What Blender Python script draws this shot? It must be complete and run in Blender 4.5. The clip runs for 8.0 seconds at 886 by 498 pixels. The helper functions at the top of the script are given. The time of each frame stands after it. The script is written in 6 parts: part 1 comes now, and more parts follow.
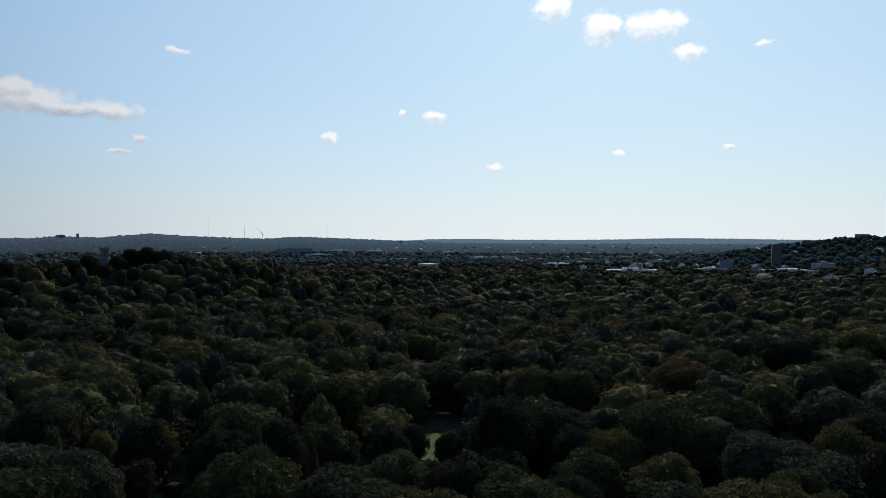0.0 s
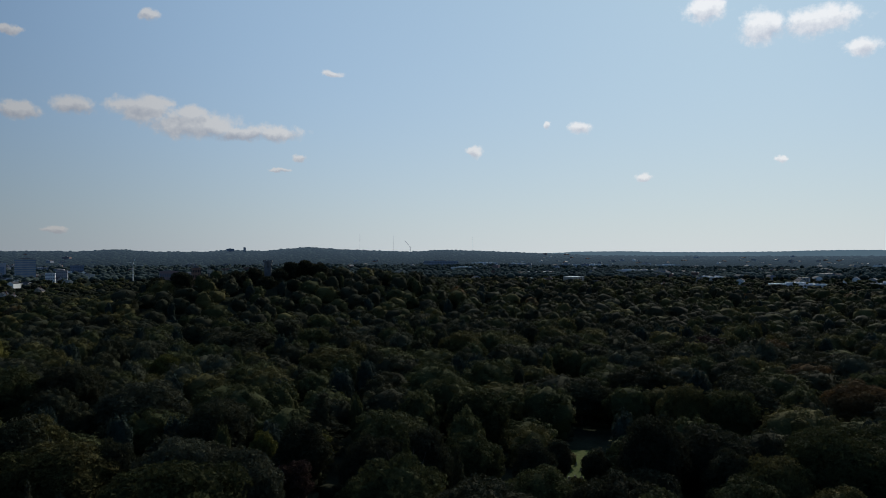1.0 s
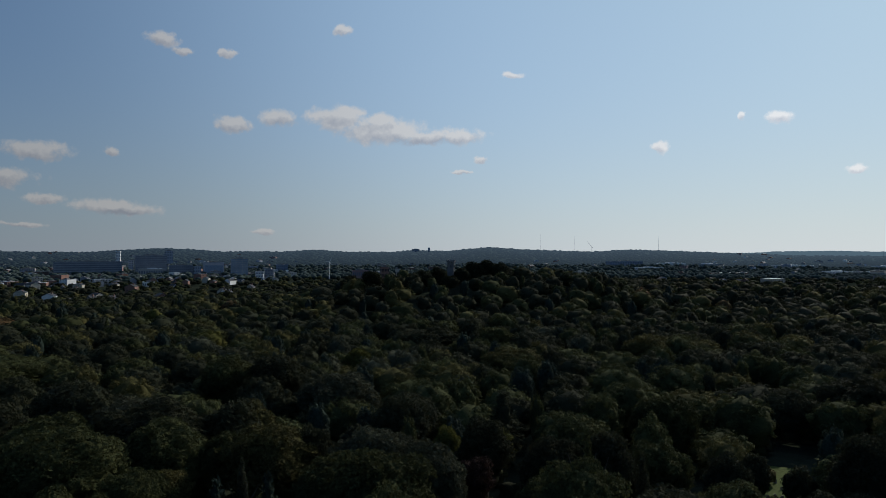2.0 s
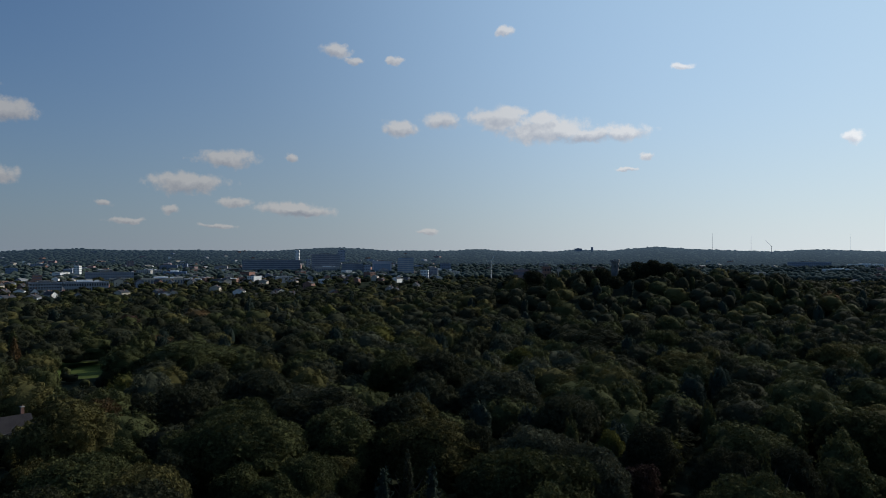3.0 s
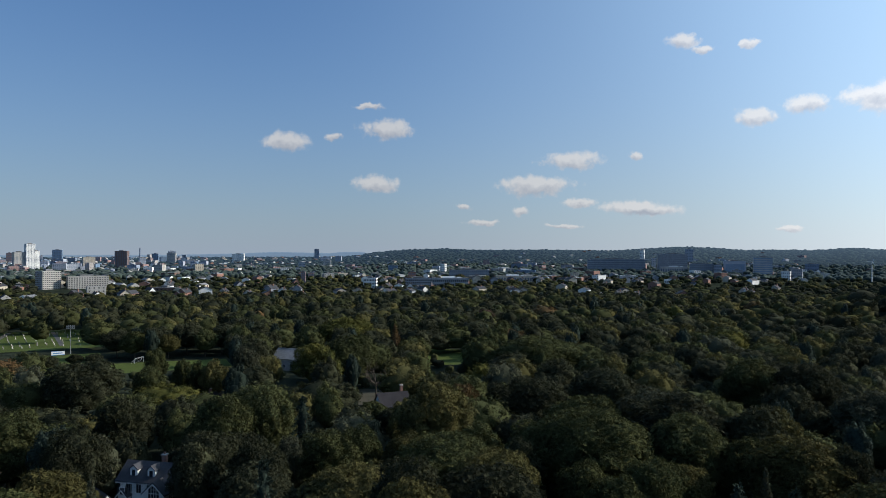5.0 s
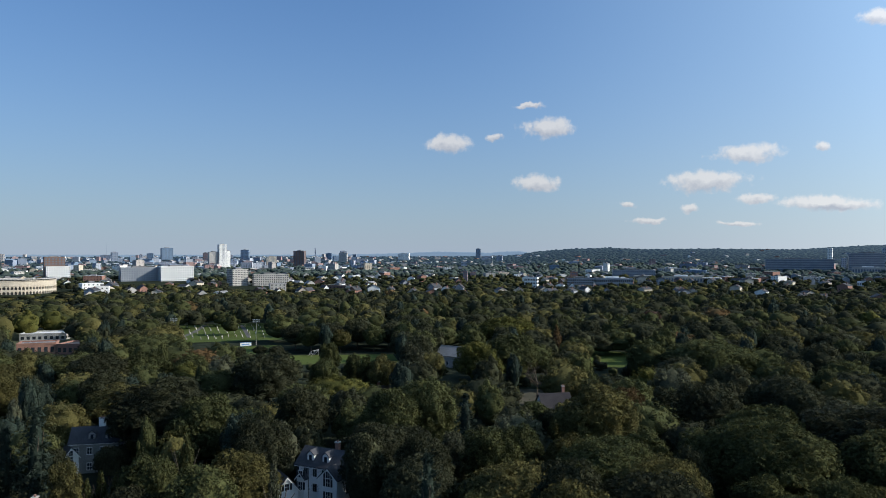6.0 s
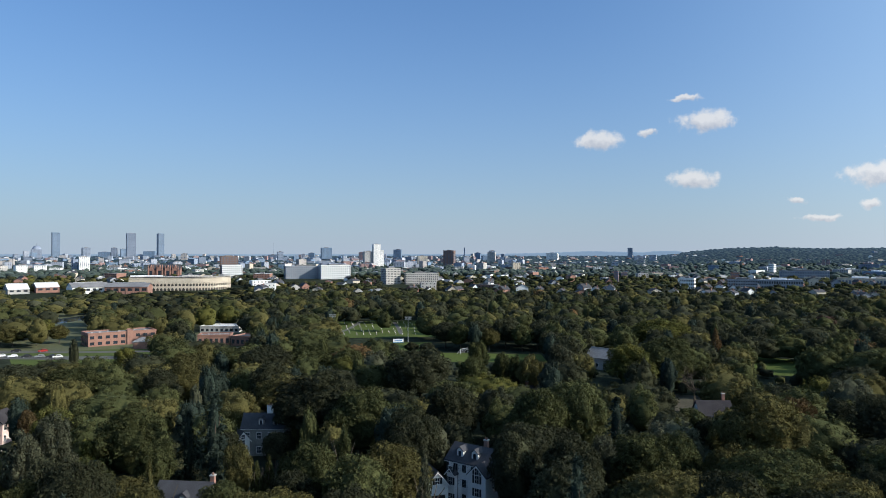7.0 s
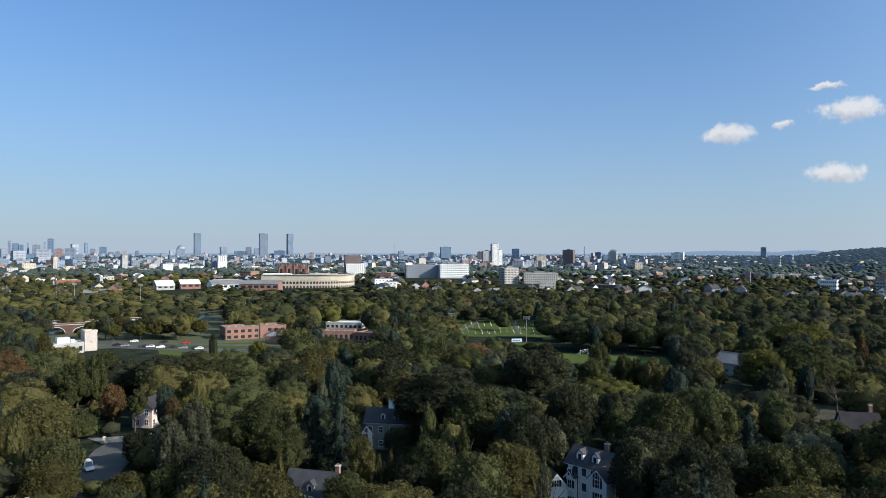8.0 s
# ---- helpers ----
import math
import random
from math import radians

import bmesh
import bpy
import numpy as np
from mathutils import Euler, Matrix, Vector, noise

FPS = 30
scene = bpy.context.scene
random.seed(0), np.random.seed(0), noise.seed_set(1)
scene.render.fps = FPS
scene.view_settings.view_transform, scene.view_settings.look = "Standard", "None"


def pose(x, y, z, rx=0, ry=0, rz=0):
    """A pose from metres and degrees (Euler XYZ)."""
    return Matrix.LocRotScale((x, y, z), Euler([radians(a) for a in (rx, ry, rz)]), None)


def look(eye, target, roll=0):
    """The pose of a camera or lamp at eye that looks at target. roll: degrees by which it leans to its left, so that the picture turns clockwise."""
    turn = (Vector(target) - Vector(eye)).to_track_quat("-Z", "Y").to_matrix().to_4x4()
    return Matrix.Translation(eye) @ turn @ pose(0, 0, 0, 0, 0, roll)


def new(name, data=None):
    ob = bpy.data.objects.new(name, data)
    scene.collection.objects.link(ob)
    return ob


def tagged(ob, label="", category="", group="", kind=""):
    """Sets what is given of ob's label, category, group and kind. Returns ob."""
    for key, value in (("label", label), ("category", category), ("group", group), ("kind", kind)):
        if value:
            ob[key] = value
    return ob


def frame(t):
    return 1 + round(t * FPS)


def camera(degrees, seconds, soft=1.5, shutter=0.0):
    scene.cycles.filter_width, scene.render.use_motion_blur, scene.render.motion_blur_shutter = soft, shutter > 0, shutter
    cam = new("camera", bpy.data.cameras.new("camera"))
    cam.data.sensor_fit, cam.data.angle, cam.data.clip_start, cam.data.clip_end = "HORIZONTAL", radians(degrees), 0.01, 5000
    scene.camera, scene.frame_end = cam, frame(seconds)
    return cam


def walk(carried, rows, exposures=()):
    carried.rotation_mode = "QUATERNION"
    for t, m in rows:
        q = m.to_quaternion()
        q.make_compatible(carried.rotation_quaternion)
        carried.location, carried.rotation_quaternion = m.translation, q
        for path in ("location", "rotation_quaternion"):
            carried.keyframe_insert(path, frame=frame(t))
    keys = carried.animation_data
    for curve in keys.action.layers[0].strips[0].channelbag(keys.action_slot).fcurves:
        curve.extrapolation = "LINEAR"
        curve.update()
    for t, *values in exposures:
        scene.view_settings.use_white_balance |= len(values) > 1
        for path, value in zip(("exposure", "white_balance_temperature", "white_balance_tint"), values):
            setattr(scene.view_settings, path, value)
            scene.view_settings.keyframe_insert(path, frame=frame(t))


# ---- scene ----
from collections import defaultdict

# camera: it hovers at one place and turns
EYE = 50.0
cam = camera(63.88, 8.0, soft=0.7)
TURN = (
    (0.0, -0.021, -0.515, 0.088), (0.1, 1.038, -0.040, 0.084), (0.2, 2.297, 0.330, 0.080), (0.3, 3.106, 0.462, 0.076), (0.4, 3.845, 0.477, 0.062),
    (0.5, 4.456, 0.483, 0.058), (1.0, 11.590, 0.535, 0.187), (1.5, 19.308, 0.562, 0.254),
    (3.0, 39.031, 0.550, -0.029), (3.5, 46.137, 0.537, 0.049), (4.0, 53.226, 0.518, -0.024), (4.5, 59.825, 0.495, -0.080),
    (6.0, 79.185, 0.408, -0.068), (6.5, 85.553, 0.386, -0.014), (7.0, 91.095, 0.355, -0.090), (7.5, 95.817, 0.320, -0.140),
    (8.0, 100.620, 0.285, -0.143))
walk(cam, [(t, pose(0, 0, EYE, 90 + p, r, y)) for t, y, p, r in TURN], exposures=((0.0, -0.40), (0.5, -0.66), (1.5, -0.78), (3.5, -0.38), (4.5, -0.03), (6.0, 0.36), (8.0, 0.56)))

# ---------------------------------------------------------------- sky and sun
SUN_AZ, SUN_EL = -13.0, 26.0     # degrees to the left of north, degrees up


UNIT = 1.0088      # all bearings below are in units of this many degrees


def way(az, el=0.0):
    a, e = radians(az * UNIT), radians(el)
    return Vector((-math.sin(a) * math.cos(e), math.cos(a) * math.cos(e), math.sin(e)))


world = bpy.data.worlds.new("sky")
scene.world = world
world.use_nodes = True
wt = world.node_tree
wt.nodes.clear()


def wnode(kind, **props):
    n = wt.nodes.new(kind)
    for k, v in props.items():
        if k == "op":
            n.operation = v
    return n


def wput(socket, value):
    if isinstance(value, bpy.types.NodeSocket):
        wt.links.new(value, socket)
    else:
        socket.default_value = value


def wmath(op, a, b=0.0, c=0.0, clamp=False):
    n = wnode("ShaderNodeMath", op=op)
    n.use_clamp = clamp
    for s, v in zip(n.inputs, (a, b, c)):
        wput(s, v)
    return n.outputs[0]


def wvec(op, a, b=(0, 0, 0), c=(0, 0, 0)):
    n = wnode("ShaderNodeVectorMath", op=op)
    for s, v in zip(n.inputs, (a, b, c)):
        wput(s, v)
    return n.outputs["Value"] if op == "LENGTH" else n.outputs["Vector"]


def wnoise(vector, scale, detail, rough=0.55):
    n = wnode("ShaderNodeTexNoise")
    wput(n.inputs["Vector"], vector)
    n.inputs["Scale"].default_value = scale
    n.inputs["Detail"].default_value = detail
    n.inputs["Roughness"].default_value = rough
    return n.outputs["Color"], n.outputs[0]


def wmix(fac, a, b):
    n = wnode("ShaderNodeMix")
    n.data_type = "RGBA"
    wput(n.inputs[0], fac)
    wput(n.inputs[6], a)
    wput(n.inputs[7], b)
    return n.outputs[2]


# clouds: bearing, height, half width and half height, all in degrees
CLOUDS_SUN = (
    (-8.8, 17.9, 2.0, 1.2), (-12.6, 16.3, 2.0, 1.5), (-16.2, 16.3, 3.4, 1.3), (-18.9, 14.1, 1.5, 0.8), (-10.5, 19.6, 2.0, 1.0),
    (3.0, 10.3, 0.6, 0.5), (0.8, 9.9, 1.3, 0.6), (9.0, 8.3, 1.2, 0.6), (-4.3, 6.1, 1.0, 0.5), (-13.7, 6.9, 0.7, 0.35),
    (-22.0, 7.0, 0.7, 0.4), (-24.1, 14.3, 0.8, 0.4), (20.2, 14.2, 1.1, 0.4))
CLOUDS_BANK = (
    (42.2, 10.2, 1.8, 0.75), (38.7, 10.7, 1.9, 0.8), (34.4, 10.9, 2.7, 1.1), (30.6, 9.9, 4.6, 1.35), (27.2, 9.5, 2.6, 0.8), (33.6, 11.4, 1.7, 0.8), (31.0, 10.8, 1.8, 0.8), (24.3, 9.6, 2.3, 0.85),
    (22.9, 7.8, 1.0, 0.4), (24.2, 6.8, 1.1, 0.25), (39.9, 2.0, 1.1, 0.35), (49.4, 3.4, 2.6, 0.55), (50.8, 7.8, 0.9, 0.6),
    (47.2, 15.9, 1.4, 0.7), (45.6, 15.3, 1.2, 0.4), (42.6, 15.3, 0.9, 0.6), (33.8, 17.6, 0.9, 0.5))
CLOUDS_FAR = (
    (70.2, 10.0, 2.5, 1.0), (71.0, 5.7, 2.2, 0.85), (55.5, 7.5, 2.9, 0.85), (58.3, 5.5, 3.4, 1.0), (59.4, 3.6, 1.0, 0.5),
    (50.8, 3.7, 3.0, 0.65), (54.8, 4.1, 1.6, 0.4), (78.1, 8.8, 2.1, 0.85), (74.6, 9.3, 1.1, 0.35), (71.5, 11.7, 1.5, 0.25),
    (64.0, 3.9, 1.0, 0.3), (62.5, 2.6, 1.5, 0.3), (56.0, 2.3, 1.8, 0.25))

coord = wnode("ShaderNodeTexCoord")
sphere = coord.outputs["Generated"]
sep = wnode("ShaderNodeSeparateXYZ")
wput(sep.inputs[0], sphere)
az_s = wmath("MULTIPLY", wmath("ARCTAN2", wmath("MULTIPLY", sep.outputs[0], -1.0), sep.outputs[1]), 57.2958)
el_s = wmath("MULTIPLY", wmath("ARCSINE", sep.outputs[2]), 57.2958)
comb = wnode("ShaderNodeCombineXYZ")
wput(comb.inputs[0], az_s)
wput(comb.inputs[1], el_s)
warp_c, _ = wnoise(sphere, 34.0, 5.0)
warp = wvec("MULTIPLY", wvec("SUBTRACT", warp_c, (0.5, 0.5, 0.5)), (2.0, 1.2, 0.0))
place_s = wvec("ADD", comb.outputs[0], warp)
near_s, lift_s = 9.0, 0.0
for a, e, w, h in CLOUDS_SUN + CLOUDS_BANK + CLOUDS_FAR:
    a = a * UNIT
    if w < 1.25:
        w, h = w * 0.82, h * 0.85
    v = wvec("MULTIPLY_ADD", place_s, (1 / w, 1 / h, 0), (-a / w, -e / h, 0))
    r = wvec("LENGTH", v)
    s2 = wnode("ShaderNodeSeparateXYZ")
    wput(s2.inputs[0], v)
    lift_s = wmath("MULTIPLY_ADD", wmath("SUBTRACT", 1.3, r, clamp=True), s2.outputs[1], lift_s)
    near_s = wmath("MINIMUM", near_s, r)
_, fine_s = wnoise(sphere, 90.0, 7.0, 0.62)
body = wmath("ADD", wmath("SUBTRACT", 1.0, near_s), wmath("MULTIPLY", wmath("SUBTRACT", fine_s, 0.5), 0.95))
ramp = wnode("ShaderNodeMapRange")
ramp.interpolation_type = "SMOOTHSTEP"
wput(ramp.inputs[0], body)
ramp.inputs[1].default_value, ramp.inputs[2].default_value = 0.0, 0.56
ramp.inputs[3].default_value, ramp.inputs[4].default_value = 0.0, 0.82
lit = wnode("ShaderNodeMapRange")
wput(lit.inputs[0], wmath("ADD", lift_s, wmath("MULTIPLY", wmath("SUBTRACT", fine_s, 0.5), 1.0)))
lit.inputs[1].default_value, lit.inputs[2].default_value = -0.60, 0.10
sky = wnode("ShaderNodeTexSky")
sky.sky_type = "NISHITA"
sky.sun_disc = False
sky.sun_elevation, sky.sun_rotation = radians(SUN_EL), radians(-SUN_AZ)
sky.altitude, sky.air_density, sky.dust_density, sky.ozone_density = 60, 1.0, 0.5, 3.0
# pale haze towards the horizon, and a soft shoulder towards the sun
tinted = wvec("MULTIPLY", sky.outputs[0], (0.81, 1.22, 1.58))
sund = wnode("ShaderNodeVectorMath", op="DOT_PRODUCT")
wput(sund.inputs[0], sphere)
sund.inputs[1].default_value = way(SUN_AZ, SUN_EL)
ahead = wmath("MAXIMUM", sund.outputs["Value"], 0.0)
glow = wmath("POWER", ahead, 6.0)


def wscale(colour, fac):
    n = wnode("ShaderNodeVectorMath", op="SCALE")
    n.inputs[0].default_value = colour
    wput(n.inputs["Scale"], fac)
    return n.outputs[0]


tinted = wvec("ADD", tinted, wscale((1.0, 0.6, 0.0), glow))
tinted = wvec("ADD", tinted, wscale((9.4, 12.8, 14.2), wmath("POWER", ahead, 2.3)))
dotn = wnode("ShaderNodeVectorMath", op="DOT_PRODUCT")
wput(dotn.inputs[0], tinted)
dotn.inputs[1].default_value = (0.3, 0.5, 0.2)
fold = wnode("ShaderNodeVectorMath", op="SCALE")
wput(fold.inputs[0], tinted)
wput(fold.inputs["Scale"], wmath("DIVIDE", 1.0, wmath("MULTIPLY_ADD", dotn.outputs["Value"], 1 / 12.0, 1.0)))
low_s = wmath("MULTIPLY", wmath("POWER", 2.718, wmath("MULTIPLY", wmath("MAXIMUM", el_s, 0.0), -0.11)), 0.92)
hazy = wvec("ADD", wscale((7.0, 7.0, 6.4), wmath("POWER", ahead, 1.7)), (3.35, 4.0, 5.0))
near_sun = wnode("ShaderNodeMapRange")
near_sun.interpolation_type = "SMOOTHSTEP"
wput(near_sun.inputs[0], ahead)
for i, q in enumerate((0.40, 0.85, 1.0, 1.32)):
    near_sun.inputs[i + 1].default_value = q
gain = wnode("ShaderNodeVectorMath", op="SCALE")
wput(gain.inputs[0], wmix(low_s, fold.outputs[0], hazy))
wput(gain.inputs["Scale"], near_sun.outputs[0])
open_sky = gain.outputs[0]
# clouds are brighter towards the sun
cl = wnode("ShaderNodeVectorMath", op="SCALE")
wput(cl.inputs[0], wmix(lit.outputs[0], (4.3, 4.6, 5.4, 1), (8.0, 8.0, 8.1, 1)))
wput(cl.inputs["Scale"], wmath("MULTIPLY_ADD", wmath("POWER", ahead, 3.0), 1.5, 0.80))
cloud_col = cl.outputs[0]
bg = wnode("ShaderNodeBackground")
wput(bg.inputs["Color"], wmix(ramp.outputs[0], open_sky, cloud_col))
bg.inputs["Strength"].default_value = 0.088
wout = wnode("ShaderNodeOutputWorld")
wt.links.new(bg.outputs[0], wout.inputs[0])

sun = new("sun", bpy.data.lights.new("sun", "SUN"))
sun.data.energy, sun.data.angle, sun.data.color = 4.6, radians(0.53), (1.0, 0.93, 0.82)
sun.matrix_world = look(way(SUN_AZ, SUN_EL) * 400, (0, 0, 0))


# ---------------------------------------------------------------- materials
def material(name, base, rough=0.8, metal=0.0, spread=0.25, scale=0.6, fine=6.0, bump=0.2, second=None, translucent=0.0, ragged=0.0,
             per_thing=0.0, island=0.0, spec=0.35, sheen=0.0):
    """A surface with two scales of variation, relief, and a shade of its own for each thing or clump."""
    m = bpy.data.materials.new(name)
    m.use_nodes = True
    nt = m.node_tree
    b = nt.nodes["Principled BSDF"]
    b.inputs["Roughness"].default_value, b.inputs["Metallic"].default_value = rough, metal
    b.inputs["Specular IOR Level"].default_value = spec
    geo = nt.nodes.new("ShaderNodeNewGeometry")

    def noise_at(s, d=4.0):
        n = nt.nodes.new("ShaderNodeTexNoise")
        n.inputs["Scale"].default_value, n.inputs["Detail"].default_value = s, d
        nt.links.new(geo.outputs["Position"], n.inputs["Vector"])
        return n.outputs[0]

    def mix(fac, a, c, blend="MIX"):
        n = nt.nodes.new("ShaderNodeMix")
        n.data_type, n.blend_type = "RGBA", blend
        for s, v in ((n.inputs[0], fac), (n.inputs[6], a), (n.inputs[7], c)):
            if isinstance(v, bpy.types.NodeSocket):
                nt.links.new(v, s)
            else:
                s.default_value = v
        return n.outputs[2]

    def remap(v, a, c, lo, hi):
        n = nt.nodes.new("ShaderNodeMapRange")
        nt.links.new(v, n.inputs[0])
        for i, q in enumerate((a, c, lo, hi)):
            n.inputs[i + 1].default_value = q
        return n.outputs[0]

    one = (*base, 1)
    two = (*(second or [q * 0.55 for q in base]), 1)
    col = mix(remap(noise_at(scale), 0.35, 0.65, 0.0, 1.0), one, two)
    grain = noise_at(fine, 5.0)
    col = mix(1.0, col, mix(remap(grain, 0.3, 0.7, 0.0, 1.0), (1 - spread,) * 3 + (1,), (1 + spread,) * 3 + (1,)), "MULTIPLY")
    if per_thing:
        info = nt.nodes.new("ShaderNodeObjectInfo")
        v = remap(info.outputs["Random"], 0, 1, 1 - per_thing, 1 + per_thing)
        n = nt.nodes.new("ShaderNodeVectorMath")
        n.operation = "SCALE"
        nt.links.new(col, n.inputs[0])
        nt.links.new(v, n.inputs["Scale"])
        col = n.outputs[0]
    if island:
        v = remap(geo.outputs["Random Per Island"], 0, 1, 1 - island, 1 + island)
        n = nt.nodes.new("ShaderNodeVectorMath")
        n.operation = "SCALE"
        nt.links.new(col, n.inputs[0])
        nt.links.new(v, n.inputs["Scale"])
        col = n.outputs[0]
    nt.links.new(col, b.inputs["Base Color"])
    if sheen:
        b.inputs["Sheen Weight"].default_value, b.inputs["Sheen Roughness"].default_value, b.inputs["Sheen Tint"].default_value = sheen, 0.6, (0.75, 0.88, 1.0, 1)
    if bump:
        bn = nt.nodes.new("ShaderNodeBump")
        bn.inputs["Strength"].default_value, bn.inputs["Distance"].default_value = bump, 1.0 / fine
        nt.links.new(grain, bn.inputs["Height"])
        nt.links.new(bn.outputs[0], b.inputs["Normal"])
    if translucent:
        tr = nt.nodes.new("ShaderNodeBsdfTranslucent")
        nt.links.new(col, tr.inputs["Color"])
        ms = nt.nodes.new("ShaderNodeMixShader")
        ms.inputs[0].default_value = translucent
        nt.links.new(b.outputs[0], ms.inputs[1])
        nt.links.new(tr.outputs[0], ms.inputs[2])
        nt.links.new(ms.outputs[0], nt.nodes["Material Output"].inputs["Surface"])
        if ragged:
            # leaf clumps with a ragged outline and gaps between the leaves
            gap = nt.nodes.new("ShaderNodeBsdfTransparent")
            cut = nt.nodes.new("ShaderNodeMixShader")
            nt.links.new(remap(noise_at(ragged, 2.0), 0.45, 0.50, 0.0, 1.0), cut.inputs[0])
            nt.links.new(gap.outputs[0], cut.inputs[1])
            nt.links.new(ms.outputs[0], cut.inputs[2])
            nt.links.new(cut.outputs[0], nt.nodes["Material Output"].inputs["Surface"])
    return m


SPRAY = {}          # the loose leaves round a crown, by the name of its colour


def leaves(name, base, second=None):
    def made(n, ragged):
        return material(n, base, rough=0.9, spread=0.3, scale=0.12, fine=2.0, bump=0.6, second=second, translucent=0.22, ragged=ragged,
                        per_thing=0.22, island=0.16, spec=0.03)
    SPRAY[name.replace("leaves_", "").split("_")[0]] = made(name + "_spray", 3.4)
    return made(name, 0.0)


LEAF = {
    "green": leaves("leaves_green", (0.057, 0.062, 0.025), (0.043, 0.049, 0.021)),
    "dark": leaves("leaves_dark_green", (0.037, 0.040, 0.022), (0.028, 0.031, 0.019)),
    "olive": leaves("leaves_olive", (0.080, 0.073, 0.027), (0.060, 0.057, 0.023)),
    "yellow": leaves("leaves_yellow_green", (0.104, 0.100, 0.026), (0.073, 0.078, 0.025)),
    "rust": leaves("leaves_rust", (0.100, 0.060, 0.028), (0.070, 0.052, 0.025)),
    "grey": leaves("leaves_grey_green", (0.063, 0.067, 0.042), (0.046, 0.050, 0.032)),
    "red": leaves("leaves_red", (0.048, 0.029, 0.024), (0.033, 0.023, 0.019)),
    "pine": leaves("leaves_pine", (0.030, 0.043, 0.033), (0.022, 0.031, 0.025)),
}


def haze_glow_material(name, base, away, sunward, near=1.0):
    """Far woods with distance haze painted in as emission: more of it farther away and towards the sun."""
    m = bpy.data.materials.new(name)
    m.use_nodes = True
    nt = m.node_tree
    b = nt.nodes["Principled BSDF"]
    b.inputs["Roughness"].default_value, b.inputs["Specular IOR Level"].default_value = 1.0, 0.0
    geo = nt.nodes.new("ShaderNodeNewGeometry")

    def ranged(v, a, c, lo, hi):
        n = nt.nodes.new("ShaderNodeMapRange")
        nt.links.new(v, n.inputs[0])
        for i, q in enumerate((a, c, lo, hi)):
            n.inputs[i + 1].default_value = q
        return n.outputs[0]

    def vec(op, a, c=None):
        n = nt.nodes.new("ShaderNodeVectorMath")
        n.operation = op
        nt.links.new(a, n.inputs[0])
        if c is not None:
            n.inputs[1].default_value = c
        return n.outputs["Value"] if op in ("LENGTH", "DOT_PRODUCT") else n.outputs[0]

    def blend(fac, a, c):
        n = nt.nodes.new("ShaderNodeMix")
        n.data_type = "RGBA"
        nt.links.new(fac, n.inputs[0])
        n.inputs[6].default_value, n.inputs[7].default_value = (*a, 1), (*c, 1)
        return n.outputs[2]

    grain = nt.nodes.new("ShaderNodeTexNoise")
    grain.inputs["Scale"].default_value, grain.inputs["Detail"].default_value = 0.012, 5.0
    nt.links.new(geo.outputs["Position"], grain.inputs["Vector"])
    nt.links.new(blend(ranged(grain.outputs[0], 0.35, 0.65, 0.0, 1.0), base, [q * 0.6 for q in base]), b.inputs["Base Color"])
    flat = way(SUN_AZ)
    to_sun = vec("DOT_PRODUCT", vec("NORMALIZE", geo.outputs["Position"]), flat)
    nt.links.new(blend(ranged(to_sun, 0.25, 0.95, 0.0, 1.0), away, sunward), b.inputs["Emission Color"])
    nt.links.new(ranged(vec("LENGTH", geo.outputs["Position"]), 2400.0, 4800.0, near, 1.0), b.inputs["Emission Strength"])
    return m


# the bluish air before hills and ridge is emitted by their own surface
HILL = haze_glow_material("far_hill_foliage_haze", (0.030, 0.042, 0.034), (0.024, 0.042, 0.071), (0.076, 0.114, 0.160), 0.5)
RIDGE = haze_glow_material("farthest_ridge_haze", (0.05, 0.06, 0.06), (0.145, 0.215, 0.315), (0.125, 0.200, 0.265))
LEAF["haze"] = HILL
# bluish base and cool sheen imitate the haze before far trees
LEAF["pale"] = material("hazed_far_foliage", (0.046, 0.062, 0.050), rough=1.0, spread=0.2, scale=0.004, fine=0.05, second=(0.033, 0.046, 0.038), bump=0.0, island=0.2, spec=0.0, sheen=0.07)
BARK = material("bark", (0.10, 0.080, 0.060), rough=0.95, fine=9.0, bump=0.6)
GROUND = material("ground_cover", (0.032, 0.038, 0.026), rough=0.95, scale=0.02, fine=0.15, spread=0.3, second=(0.023, 0.029, 0.021), bump=0.4, spec=0.0)
GRASS = material("mown_grass", (0.075, 0.100, 0.027), rough=0.95, scale=0.08, fine=1.6, second=(0.060, 0.080, 0.023), bump=0.3, spec=0.05)
ASPHALT = material("asphalt", (0.088, 0.086, 0.083), rough=0.9, scale=0.15, fine=5.0, second=(0.066, 0.065, 0.063))
WATER = material("river_water", (0.030, 0.050, 0.075), rough=0.08, scale=0.05, fine=0.8, bump=0.05, spec=0.5)
WHITE = material("white_paint", (0.78, 0.78, 0.76), rough=0.6, scale=0.4, spread=0.08, second=(0.68, 0.68, 0.66), bump=0.08)
BRICK = material("red_brick", (0.27, 0.15, 0.115), rough=0.9, scale=0.3, fine=8.0, second=(0.22, 0.12, 0.095))
CONCRETE = material("concrete", (0.42, 0.41, 0.39), rough=0.9, scale=0.1, fine=2.0, second=(0.34, 0.33, 0.31))
TAN = material("tan_stone", (0.48, 0.43, 0.35), rough=0.9, scale=0.12, fine=2.0, second=(0.41, 0.36, 0.29))
GREYWALL = material("grey_panel", (0.26, 0.28, 0.31), rough=0.7, scale=0.1, fine=2.0, second=(0.20, 0.22, 0.25))
BROWNWALL = material("brown_panel", (0.16, 0.10, 0.08), rough=0.8, scale=0.1, fine=2.0, second=(0.13, 0.085, 0.07))
